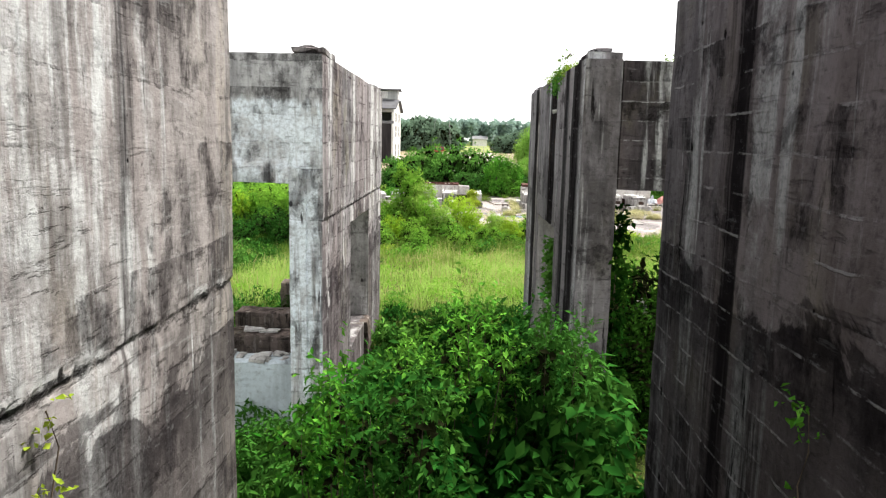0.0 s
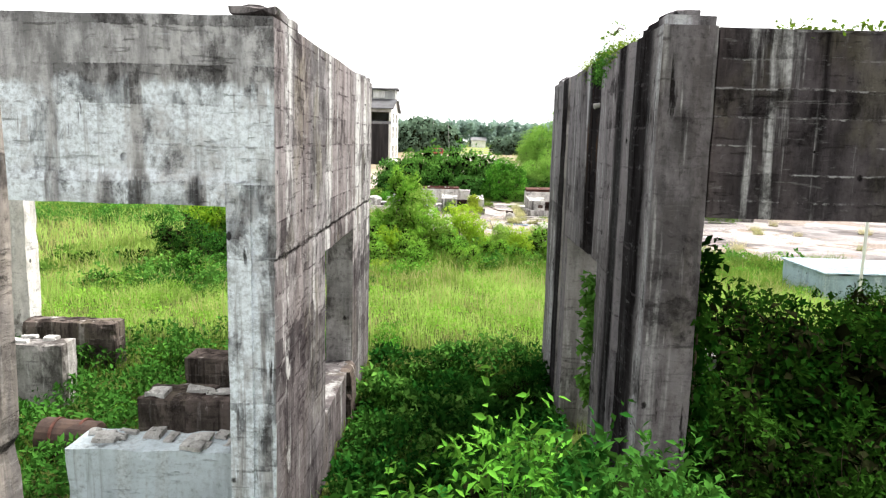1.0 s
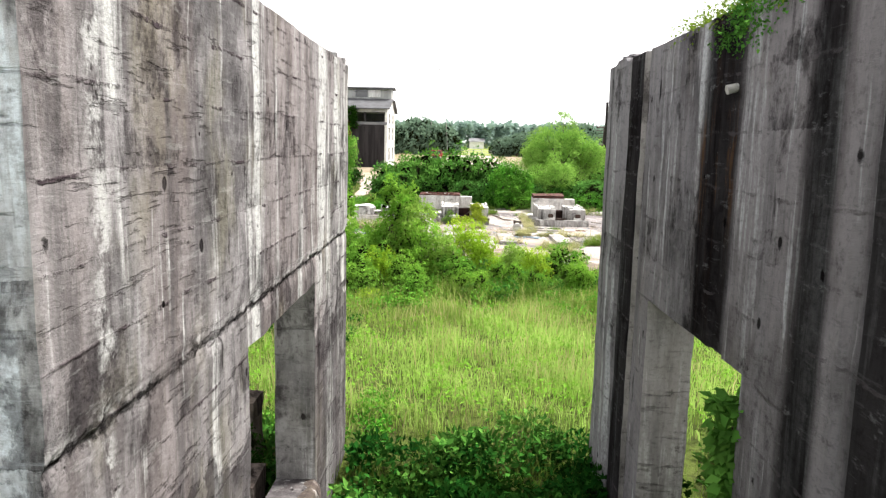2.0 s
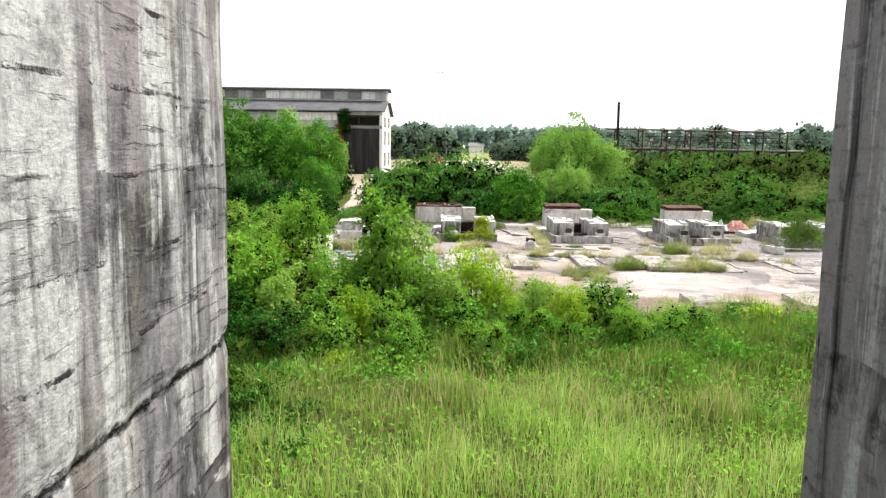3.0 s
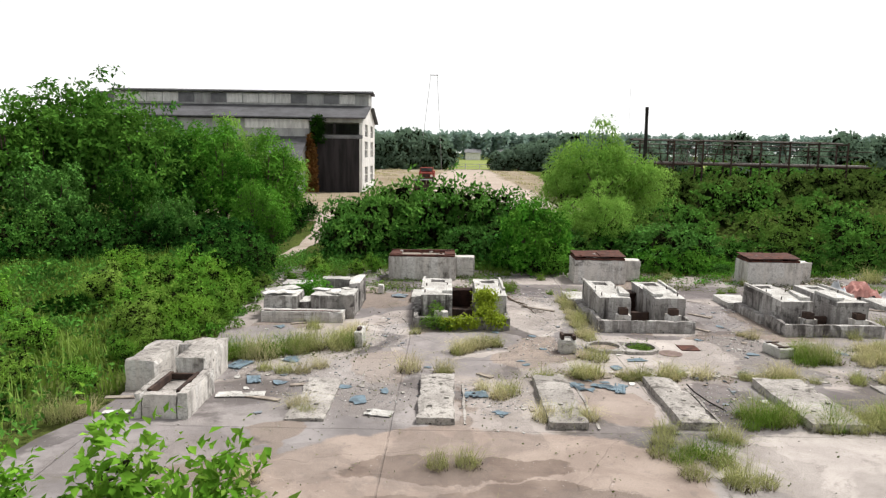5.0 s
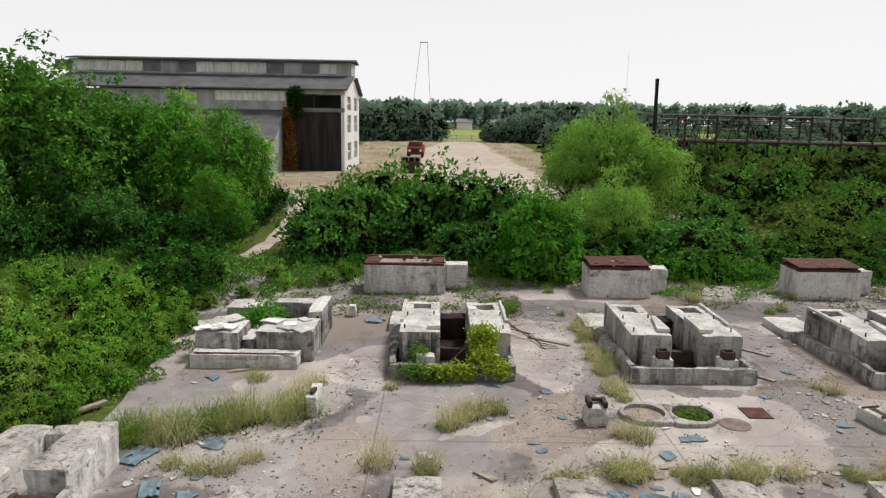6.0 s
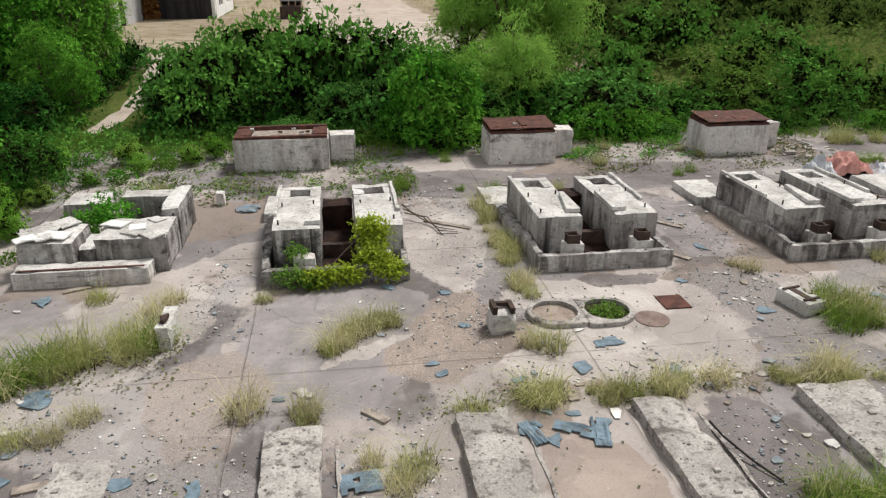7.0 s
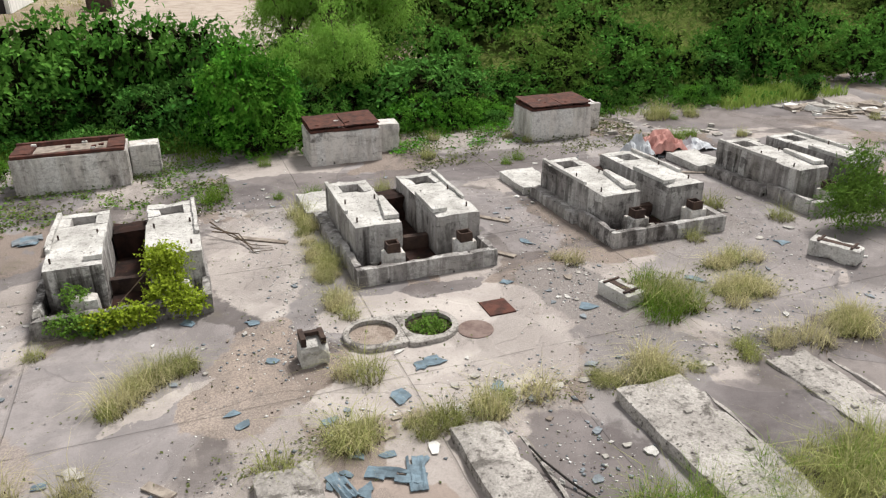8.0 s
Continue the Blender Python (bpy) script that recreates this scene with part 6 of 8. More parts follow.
for k, (x, w, h) in enumerate(((26, 14, 4), (48, 10, 4.5), (66, 16, 4), (96, 12, 4), (8, 8, 4))):
    ob = thing("far_house", (x, 410, 1.2), "distant white house below the tree line", "house")
    part("wall", boxes(((x, 410, 1.2), (x + w, 418, 1.2 + h)), bevel=0.0), WHITE, ob)
    part("roof", roof_plane([(x - 0.5, 409, 1.2 + h), (x + w + 0.5, 409, 1.2 + h), (x + w + 0.5, 414, 3 + h), (x - 0.5, 414, 3 + h)]), ROOF_PALE, ob)
for a, b in ((-6, 20),):
    ob = thing("field_gate", (0, 192, 1.2), "low tubular gate across the track", "gate")
    for z in (1.9, 2.5):
        bm = bmesh.new()
        tube(bm, [(0.2, 192, z), (5, 192, z), (10.0, 192, z)], 0.06, 6)
        part("rail", bm, GREY_BOARD, ob)
    for x in (0.2, 3.4, 6.7, 10.0):
        bm = bmesh.new()
        tube(bm, [(x, 192, 1.1), (x, 192, 2.7)], 0.08, 6)
        part("post", bm, GREY_BOARD, ob)


# ---- plants ----
def spot(ob, x, y, s=1.0, turn=None, sz=1.0, rng=random):
    z = float(ground_z(x, y)) if not (y > 33 and y < 57 and -6 < x < 40) else 0.0
    return copy_thing(ob, Matrix.Translation((x, y, z - 0.03)) @ Matrix.Rotation(rng.random() * 6.28 if turn is None else turn, 4, "Z") @ Matrix.Diagonal((s, s, s * sz, 1)))


def retire(ob):
    for o in (*ob.children_recursive, ob):
        bpy.data.objects.remove(o)


R = random.Random(21)
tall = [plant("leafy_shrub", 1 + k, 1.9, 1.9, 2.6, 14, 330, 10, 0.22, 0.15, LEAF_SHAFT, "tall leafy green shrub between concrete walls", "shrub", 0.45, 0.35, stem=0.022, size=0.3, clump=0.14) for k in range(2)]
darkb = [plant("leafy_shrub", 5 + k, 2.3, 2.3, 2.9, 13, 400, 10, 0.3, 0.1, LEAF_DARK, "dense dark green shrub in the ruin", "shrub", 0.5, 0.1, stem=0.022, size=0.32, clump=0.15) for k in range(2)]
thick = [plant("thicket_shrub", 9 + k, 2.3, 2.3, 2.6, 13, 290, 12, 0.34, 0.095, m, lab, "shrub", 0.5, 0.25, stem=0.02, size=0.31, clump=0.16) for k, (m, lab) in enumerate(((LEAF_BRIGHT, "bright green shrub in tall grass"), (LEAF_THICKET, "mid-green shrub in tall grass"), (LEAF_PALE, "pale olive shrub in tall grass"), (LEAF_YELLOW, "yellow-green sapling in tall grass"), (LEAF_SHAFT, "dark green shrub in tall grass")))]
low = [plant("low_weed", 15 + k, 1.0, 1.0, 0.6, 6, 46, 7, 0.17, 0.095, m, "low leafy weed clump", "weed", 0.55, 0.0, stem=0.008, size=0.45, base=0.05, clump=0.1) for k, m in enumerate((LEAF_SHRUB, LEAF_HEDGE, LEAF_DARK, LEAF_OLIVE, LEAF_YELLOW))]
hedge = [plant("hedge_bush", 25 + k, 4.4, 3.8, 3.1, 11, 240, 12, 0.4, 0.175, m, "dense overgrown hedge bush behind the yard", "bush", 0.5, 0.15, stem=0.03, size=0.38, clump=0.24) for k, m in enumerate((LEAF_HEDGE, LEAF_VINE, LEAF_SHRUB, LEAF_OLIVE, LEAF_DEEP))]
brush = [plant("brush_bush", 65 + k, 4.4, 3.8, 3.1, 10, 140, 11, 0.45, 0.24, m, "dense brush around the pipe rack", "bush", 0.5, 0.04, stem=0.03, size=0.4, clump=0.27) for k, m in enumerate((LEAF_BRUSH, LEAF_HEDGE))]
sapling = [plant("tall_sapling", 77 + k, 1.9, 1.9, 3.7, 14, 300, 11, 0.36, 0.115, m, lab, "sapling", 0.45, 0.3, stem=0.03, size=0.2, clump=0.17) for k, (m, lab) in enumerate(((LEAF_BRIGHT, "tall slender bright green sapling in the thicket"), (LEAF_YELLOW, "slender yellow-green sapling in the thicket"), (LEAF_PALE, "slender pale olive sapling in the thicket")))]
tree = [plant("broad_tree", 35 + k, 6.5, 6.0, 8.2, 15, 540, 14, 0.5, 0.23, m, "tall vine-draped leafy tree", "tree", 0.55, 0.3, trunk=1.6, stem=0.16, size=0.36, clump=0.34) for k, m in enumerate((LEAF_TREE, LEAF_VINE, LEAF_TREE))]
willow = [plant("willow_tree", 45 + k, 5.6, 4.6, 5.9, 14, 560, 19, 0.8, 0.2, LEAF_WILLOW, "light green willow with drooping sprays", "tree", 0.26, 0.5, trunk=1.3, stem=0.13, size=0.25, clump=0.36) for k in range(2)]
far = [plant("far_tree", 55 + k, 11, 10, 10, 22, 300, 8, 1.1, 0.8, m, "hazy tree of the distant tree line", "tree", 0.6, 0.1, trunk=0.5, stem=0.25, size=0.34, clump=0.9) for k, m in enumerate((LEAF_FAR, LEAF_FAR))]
near_willow = plant("willow_tree", 49, 3.4, 3.2, 6.6, 18, 430, 17, 0.8, 0.18, LEAF_SHRUB, "mid-green tree draped with hanging vine", "tree", 0.4, 0.3, trunk=1.2, stem=0.13, size=0.26, clump=0.32)

# the shaft between the walls
for x, y, s in ((-1.3, 4.15, 1.0), (-1.05, 4.6, 0.98), (-1.35, 4.9, 0.86), (-2.6, 7.6, 0.66), (-2.3, 8.7, 0.6), (-1.4, 6.3, 0.82), (0.3, 4.7, 0.72), (-0.5, 5.0, 0.88), (-0.35, 6.7, 1.2), (-0.75, 7.6, 1.08), (0.3, 7.7, 1.02), (1.15, 6.7, 1.12), (0.95, 7.5, 1.2), (0.3, 6.0, 0.78), (-1.3, 7.6, 0.9), (1.2, 8.6, 1.14), (0.95, 5.3, 0.8), (-0.4, 8.7, 0.85), (0.4, 9.1, 0.98), (-1.5, 8.6, 0.75), (1.4, 9.7, 0.85), (-0.8, 5.8, 0.9)):
    spot(tall[R.randrange(2)], x, y, s, rng=R)
# bright saplings that overtop the shaft's shrubs
slender = [plant("slender_sapling", 101 + k, 1.0, 0.9, 3.4, 8, n, 8, 0.24, 0.08, m, "slender green sapling with drooping leaves between walls", "sapling", 0.42, 0.14, stem=0.02, size=0.22, base=2.1, shell=0.75) for k, (m, n) in enumerate(((LEAF_SHRUB, 150), (LEAF_SHAFT, 190)))]
for x, y, s, k, turn in ((0.2, 6.9, 0.96, 0, 0.3), (0.8, 7.05, 0.93, 1, 2.1), (1.1, 7.2, 0.87, 1, 4.0), (-0.3, 6.7, 0.85, 0, 1.0), (-0.4, 4.9, 0.95, 1, 2.6), (-0.95, 5.3, 0.9, 0, 5.0)):
    spot(slender[k], x, y, s, turn, rng=R)
for ob in slender:
    retire(ob)
for x, y, s in ((2.9, 11.6, 0.98), (3.9, 12.8, 1.22), (5.1, 12.4, 1.22), (6.4, 12.8, 1.25), (3.4, 14.2, 0.95), (4.8, 14.6, 1.1), (7.6, 12.6, 1.25), (8.8, 13.6, 1.2), (8.4, 17.5, 0.85), (9.8, 18.0, 0.9), (6.8, 16.5, 0.8), (2.7, 10.6, 0.6), (4.4, 10.9, 0.8), (6.0, 15.2, 0.9), (1.0, 15.2, 0.35), (-3.1, 16.0, 0.5), (-3.6, 15.9, 0.45)):
    spot(darkb[R.randrange(2)], x, y, s, rng=R)
for k in range(40):
    spot(low[R.choice((0, 1, 1, 2))], R.uniform(-1.6, 1.5), R.uniform(8.6, 17.0), R.uniform(0.7, 1.2), rng=R)
for k in range(30):
    x, y = R.uniform(-9, -2.5), R.uniform(10.3, 18.2)
    spot(low[R.choice((0, 1, 2, 0))], x, y, R.uniform(0.5, 0.9), rng=R)
for k in range(22):
    spot(low[R.choice((1, 2, 2))], R.uniform(2.3, 8), R.uniform(10.3, 18.5), R.uniform(0.8, 1.3), rng=R)
for k in range(14):
    spot(low[R.choice((0, 1, 3))], R.uniform(-5, 7), R.uniform(17.5, 19.5), R.uniform(0.5, 0.9), rng=R)

# the thicket before the yard
for x, y, s, k in ((-8.4, 30.2, 1.1, 0), (-6.8, 30.0, 1.25, 0), (-5.6, 31.5, 1.1, 1), (-4.3, 30.3, 1.05, 2), (-4.6, 32.6, 0.8, 0), (-2.9, 31.4, 0.95, 1), (-2.2, 30.6, 1.0, 1), (-3.2, 29.2, 0.8, 1), (-0.9, 30.2, 0.7, 2), (1.6, 30.4, 0.6, 2), (2.7, 29.9, 0.65, 1),
                   (3.7, 28.8, 0.55, 0), (4.6, 29.4, 0.5, 1), (-7.4, 28.3, 0.8, 4), (-5.6, 28.4, 0.7, 4), (-9.2, 32.2, 1.0, 3), (-6.9, 32.6, 0.7, 2), (-0.2, 29.2, 0.6, 1), (1.4, 28.9, 0.5, 0), (-1.6, 28.6, 0.6, 0), (3.2, 30.4, 0.7, 1), (5.2, 29.9, 0.5, 1)):
    spot(thick[k], x, y, s, rng=R)
spot(sapling[2], -1.7, 30.6, 0.98, rng=R)
crowned = plant("tall_sapling", 91, 1.3, 1.2, 3.5, 12, 360, 8, 0.26, 0.105, LEAF_BRIGHT, "tall bright green sapling with a full leafy top", "sapling", 0.5, 0.04, stem=0.03, size=0.24, base=1.7)
spot(crowned, -2.2, 30.5, 1.0, 0.5, rng=R)
spot(crowned, -4.2, 31.2, 0.95, 2.5, rng=R)
for x, y, s, k in ((-4.7, 31.9, 0.8, 1), (-4.6, 31.2, 0.8, 1), (-2.5, 31.2, 0.7, 0), (-5.6, 31.8, 0.75, 0)):
    spot(sapling[k], x, y, s, rng=R)
retire(crowned)
# kind 4 along the front: dark leaves paint the thicket's shaded hollows
for x, y, s, k in ((-9.5, 27.2, 0.85, 4), (-8.0, 26.6, 0.7, 4), (-6.6, 27.0, 0.7, 4), (-5.2, 26.8, 0.6, 4), (-4.0, 27.2, 0.65, 4), (-2.9, 27.6, 0.6, 1), (-1.4, 27.4, 0.5, 1), (0.2, 27.8, 0.45, 0), (-7.4, 30.6, 1.22, 0), (-9.3, 30.8, 1.15, 1), (-5.2, 30.9, 1.12, 0), (-6.3, 29.6, 1.15, 1), (2.0, 28.4, 0.45, 1)):
    spot(thick[k], x, y, s, rng=R)
for x, y, s, k in ((0.6, 30.0, 0.62, 1), (-3.3, 30.0, 0.72, 0), (-5.0, 29.8, 0.78, 0), (-7.6, 29.4, 0.85, 0), (-6.2, 31.0, 0.8, 2), (1.5, 29.6, 0.5, 2), (-0.6, 29.6, 0.6, 2), (-9.4, 29.8, 0.85, 1), (-4.2, 28.6, 0.6, 2), (3.4, 28.6, 0.4, 0), (-2.6, 28.8, 0.55, 1), (2.2, 29.4, 0.55, 1), (0.1, 30.6, 0.8, 1), (-1.2, 29.8, 0.75, 0)):
    spot(sapling[k], x, y, s, rng=R)
for k in range(40):
    x = R.uniform(-9.6, 8)
    spot(low[R.choice((0, 1, 3, 3, 4))], x, R.uniform(27, 33) if x < 1 else R.uniform(27.6, 31), R.uniform(0.7, 1.3), rng=R)

for k in range(12):
    spot(low[R.choice((0, 1, 3, 4))], R.uniform(-11, 10), R.uniform(23.5, 28.5), R.uniform(0.45, 0.85), rng=R)
for k in range(40):
    x = R.uniform(-14, -3.5)
    spot(low[R.choice((0, 1, 1, 2, 3))], x, R.uniform(21.5, 28.5), R.uniform(0.7, 1.3), rng=R)
for k in range(44):
    x = R.uniform(0, 12)
    spot(low[R.choice((0, 1, 3, 0))], x, R.uniform(27.5, 31.2), R.uniform(0.6, 1.15), rng=R, sz=R.uniform(0.7, 1.5))
# overgrowth on the yard's west side
for k in range(44):
    y = R.uniform(36, 62)
    x = R.uniform(-24, -8.3 if y < 52 else -8.6)
    spot(low[R.choice((0, 1, 1, 2, 3))], x, y, R.uniform(0.9, 1.7), rng=R)
for x, y, s, k in ((-8.3, 44.4, 0.55, 2), (-7.6, 46.5, 0.45, 0), (-9.2, 46.6, 0.7, 1), (-8.6, 49.5, 0.75, 0), (-10.5, 43.2, 0.6, 1), (-11.2, 48.5, 0.8, 2), (-10.4, 51.2, 0.7, 1), (-13, 45, 0.7, 0), (-9.4, 40.4, 0.5, 2), (-7.3, 49.0, 0.5, 1), (-15, 48, 0.8, 1), (-12.5, 53, 0.7, 0), (-8.0, 42.6, 0.4, 1), (-7.6, 45.2, 0.6, 0), (-8.0, 47.6, 0.8, 1), (-7.2, 44.0, 0.4, 1), (-7.9, 50.6, 0.6, 0), (-9.0, 52.6, 0.6, 1), (-8.0, 40.6, 0.4, 1)):
    spot(thick[k], x, y, s * 0.98, rng=R)

for x, y, s, k in ((-8.2, 51.8, 1.1, 4), (-9.0, 50.2, 0.95, 1), (-7.6, 53.2, 0.85, 4), (-7.0, 47.2, 0.42, 1), (-7.2, 48.3, 0.5, 2), (-6.9, 49.6, 0.42, 1), (-7.5, 50.8, 0.5, 1), (-7.1, 52.2, 0.36, 2), (-6.4, 53.6, 0.3, 1), (-7.0, 45.8, 0.36, 2), (-7.3, 44.8, 0.4, 1), (-7.8, 43.4, 0.4, 2), (-5.2, 54.6, 0.3, 1), (-4.0, 55.4, 0.34, 1), (-3.4, 56.2, 0.4, 1), (-5.8, 55.8, 0.42, 2), (-7.6, 54.8, 0.45, 1), (-8.6, 44.9, 0.7, 2), (-8.9, 47.2, 0.8, 2), (-8.4, 51.6, 0.6, 2)):
    spot(thick[k], x, y, s * 0.98, rng=R)
for k in range(26):
    y = R.uniform(44, 57)
    spot(low[R.choice((0, 1, 1, 3))], R.uniform(-7.6, -6.5) if y < 51 else R.uniform(-8, -3.6), y if y < 51 else R.uniform(53, 57), R.uniform(0.4, 0.85), rng=R)

# the hedge and the trees behind the yard
for k in range(24):
    x = -4.4 + 2.3 * k + R.uniform(-0.4, 0.4)
    if not 2.2 < x < 4.8:
        spot(hedge[R.choice((0, 0, 1, 1, 2, 0)) if x < 15 else R.choice((0, 3, 3, 1))], x, 59.6 + R.uniform(-0.9, 1.0) - max(0, x - 14) * 0.05, R.uniform(0.6, 1.2), rng=R, sz=R.uniform(0.7, 1.2))
    if k % 2 or x < 4:
        spot(hedge[R.choice((0, 1, 3, 0))], x + 0.9, 62.8 + R.uniform(-0.6, 1.2) - max(0, x - 14) * 0.05, R.uniform(0.85, 1.1), rng=R)
for k in range(22):
    x = R.uniform(-5, 26)
    spot(hedge[R.choice((0, 1, 2))], x, 57.4 + R.uniform(-0.3, 0.6) - max(0, x - 14) * 0.05, R.uniform(0.22, 0.42), rng=R)
for x, y, s, k in ((2.7, 57.5, 0.5, 1), (3.5, 56.3, 0.5, 2), (4.3, 56.3, 0.5, 2), (3.6, 58.8, 1.0, 1), (9.0, 57.6, 0.55, 2), (10.4, 57.2, 0.5, 2)):
    spot(hedge[k], x, y, s, rng=R)
for x, y, s, k in ((7.2, 60.8, 0.7, 0), (5.8, 60.6, 0.62, 1), (8.6, 68.5, 1.16, 0), (10.4, 69, 1.02, 1), (6.8, 69, 0.86, 1), (-12.9, 66.5, 1.15, 0), (-11.4, 67.6, 1.1, 1)):
    spot(willow[k], x, y, s, rng=R)
for x, y, s in ((-10.3, 65.6, 1.0), (-12.6, 65.0, 1.08), (-9.2, 62.3, 0.55), (-11.2, 64.2, 0.82), (-14.3, 66.0, 1.05), (-9.6, 66.8, 0.8), (-10.4, 62.6, 0.6)):
    spot(near_willow, x, y, s, rng=R)
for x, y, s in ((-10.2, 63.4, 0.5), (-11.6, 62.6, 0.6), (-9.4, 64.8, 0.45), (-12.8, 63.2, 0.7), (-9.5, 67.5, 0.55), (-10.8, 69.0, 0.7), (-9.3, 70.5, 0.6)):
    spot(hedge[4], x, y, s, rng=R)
hung = plant("vine_hung_tree", 97, 3.0, 2.6, 4.5, 20, 420, 12, 0.6, 0.17, LEAF_SHRUB, "vivid green tree smothered in hanging vine", "tree", 0.55, 0.3, trunk=0.6, stem=0.12, size=0.25, clump=0.26)
spot(hung, 3.3, 56.6, 0.82, 0.4, rng=R)
spot(hung, 4.3, 56.9, 0.7, 2.4, rng=R)
spot(hung, 2.6, 57.4, 0.62, 4.0, rng=R)
retire(hung)
retire(near_willow)
for x, y, s, k in ((-19.6, 64, 1.12, 2), (-26.2, 64, 0.98, 0), (-16.6, 64, 1.0, 2), (-22.6, 63, 1.06, 2), (-20.4, 66, 1.1, 0), (-30, 60, 0.9, 1), (-26, 62, 0.82, 1), (-19.5, 60.5, 0.7, 1), (-15.8, 61.5, 0.6, 2), (-23.5, 58.8, 0.7, 1), (-28.5, 57.5, 0.85, 0), (-17.4, 69, 1.0, 1), (-31, 63, 1.0, 1), (-13.8, 61.0, 0.45, 1), (-26.5, 55, 0.6, 0), (-34, 56, 0.9, 1), (-15.2, 64.6, 0.78, 0)):
    spot(tree[k], x, y, s, rng=R)
for k in range(30):
    x = R.uniform(-26, -10.2)
    spot(hedge[R.choice((0, 4, 4))], x, R.uniform(57.5, 62) + max(0, (-16 - x)) * -0.3, R.uniform(0.5, 0.9), rng=R)
for k in range(44):
    x = R.uniform(12, 52)
    y = R.uniform(66, 86)
    spot(brush[R.choice((0, 0, 1))], x, y + max(0, x - 22) * 0.1, R.uniform(0.8, 1.15), rng=R)
for k in range(26):
    spot(brush[R.choice((0, 1))], 12 + 1.7 * k + R.uniform(-0.8, 0.8), R.uniform(92, 106), R.uniform(0.9, 1.3), rng=R)
for x, y, s in ((-5.5, 60.4, 0.8), (-5.1, 62.4, 1.2), (-3.4, 61.9, 1.4), (-1.4, 62.3, 1.42), (0.6, 61.8, 1.38), (2.2, 62.4, 1.3)):
    spot(hedge[R.choice((0, 1, 0))], x, y, s * 0.85, sz=1.17, rng=R)
for k in range(16):
    spot(hedge[R.choice((0, 1, 3))], R.uniform(-6, 13), R.uniform(66, 71.5), R.uniform(0.3, 0.55), rng=R)
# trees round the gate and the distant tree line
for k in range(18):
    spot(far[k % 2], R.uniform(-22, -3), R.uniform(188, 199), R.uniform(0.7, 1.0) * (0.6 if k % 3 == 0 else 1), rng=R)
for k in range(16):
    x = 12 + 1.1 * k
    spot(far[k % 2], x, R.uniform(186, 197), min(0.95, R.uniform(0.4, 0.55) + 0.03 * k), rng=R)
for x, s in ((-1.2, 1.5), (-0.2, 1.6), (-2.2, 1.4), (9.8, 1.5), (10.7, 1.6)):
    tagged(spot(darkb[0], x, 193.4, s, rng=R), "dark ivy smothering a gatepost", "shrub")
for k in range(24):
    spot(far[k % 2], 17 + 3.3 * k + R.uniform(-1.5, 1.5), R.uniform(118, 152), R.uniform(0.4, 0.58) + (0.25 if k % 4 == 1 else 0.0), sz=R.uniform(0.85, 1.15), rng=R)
for ob in (*tall, *darkb, *thick, *low, *hedge, *brush, *sapling, *tree, *willow, *far):
    retire(ob)

# the distant tree line
w = np.random.default_rng(17)
n = 46000
x = w.uniform(-250, 330, n)
crown = 7.6 + 2.2 * np.sqrt(np.abs(np.sin(x * 0.13 + 1))) + 2.0 * np.sqrt(np.abs(np.sin(x * 0.29 + 2 * np.sin(x * 0.05)))) + 0.5 * np.sin(x * 1.3)
z = 1.2 + (crown + 3.0) * np.sqrt(w.random(n))
y = 428 + 6 * np.sin(x * 0.6) - np.abs(x - 60) * 0.12 + w.uniform(-3, 3, n)
way = unit(w.normal(size=(n, 3)))
ln = 1.6 + 1.3 * w.random(n)
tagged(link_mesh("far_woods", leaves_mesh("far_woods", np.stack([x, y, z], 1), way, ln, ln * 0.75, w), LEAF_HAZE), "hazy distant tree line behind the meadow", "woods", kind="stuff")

# meadow grass
g = np.random.default_rng(4)


def meadow(name, n, x0, x1, y0, y1, h0, h1, w, mat, label, keep=None, z=None):
    x, y = g.uniform(x0, x1, n), g.uniform(y0, y1, n)
    clump = np.sin(x * 1.7 + np.sin(y * 1.3) * 2) * np.sin(y * 1.1 + np.sin(x * 0.8) * 2)
    ok = g.random(n) < 0.62 + 0.38 * clump
    if keep is not None:
        ok &= keep(x, y)
    x, y, clump = x[ok], y[ok], clump[ok]
    h = (h0 + (h1 - h0) * g.random(len(x))) * (1 + 0.45 * clump)
    zz = ground_z(x, y) - 0.02 if z is None else np.full(len(x), z)
    v, t = blades(g, x, y, zz, h, w * (0.6 + 0.8 * g.random(len(x))), 0.7)
    return tagged(link_mesh(name, numpy_mesh(name, v, t), mat), label, "grass", kind="stuff")


meadow("meadow_grass", 56000, -14, 14, 18.2, 25.6, 0.3, 0.6, 0.014, GRASS, "tall bright green meadow grass", lambda x, y: y < 24.6 + np.sin(x * 1.1))
meadow("meadow_grass", 42000, -14, 14, 23.6, 32.5, 0.3, 0.6, 0.021, GRASS_MID, "mid-green meadow grass before the thicket", lambda x, y: (y > 24.6 + np.sin(x * 1.1)) & (y < 31.0 + (x < 2) * 1.5))
meadow("meadow_grass", 3000, -14, 14, 18.2, 26, 0.4, 0.8, 0.016, GRASS_DRY, "straw-coloured grass heads in the meadow", lambda x, y: (y < 31.0 + (x < 2) * 1.5))
meadow("pale_grass", 3500, -10, 10, 24.5, 28.5, 0.35, 0.65, 0.018, GRASS_DRY, "pale seeding grass scattered through the meadow", lambda x, y: x > -4)
meadow("pale_grass", 7000, -26, -9.4, 22, 42, 0.35, 0.7, 0.03, GRASS_DRY, "pale seeding grass on the western meadow", lambda x, y: np.sin(x * 0.7 + y * 0.4) + np.sin(y * 0.9 - x * 0.3) > -0.3)
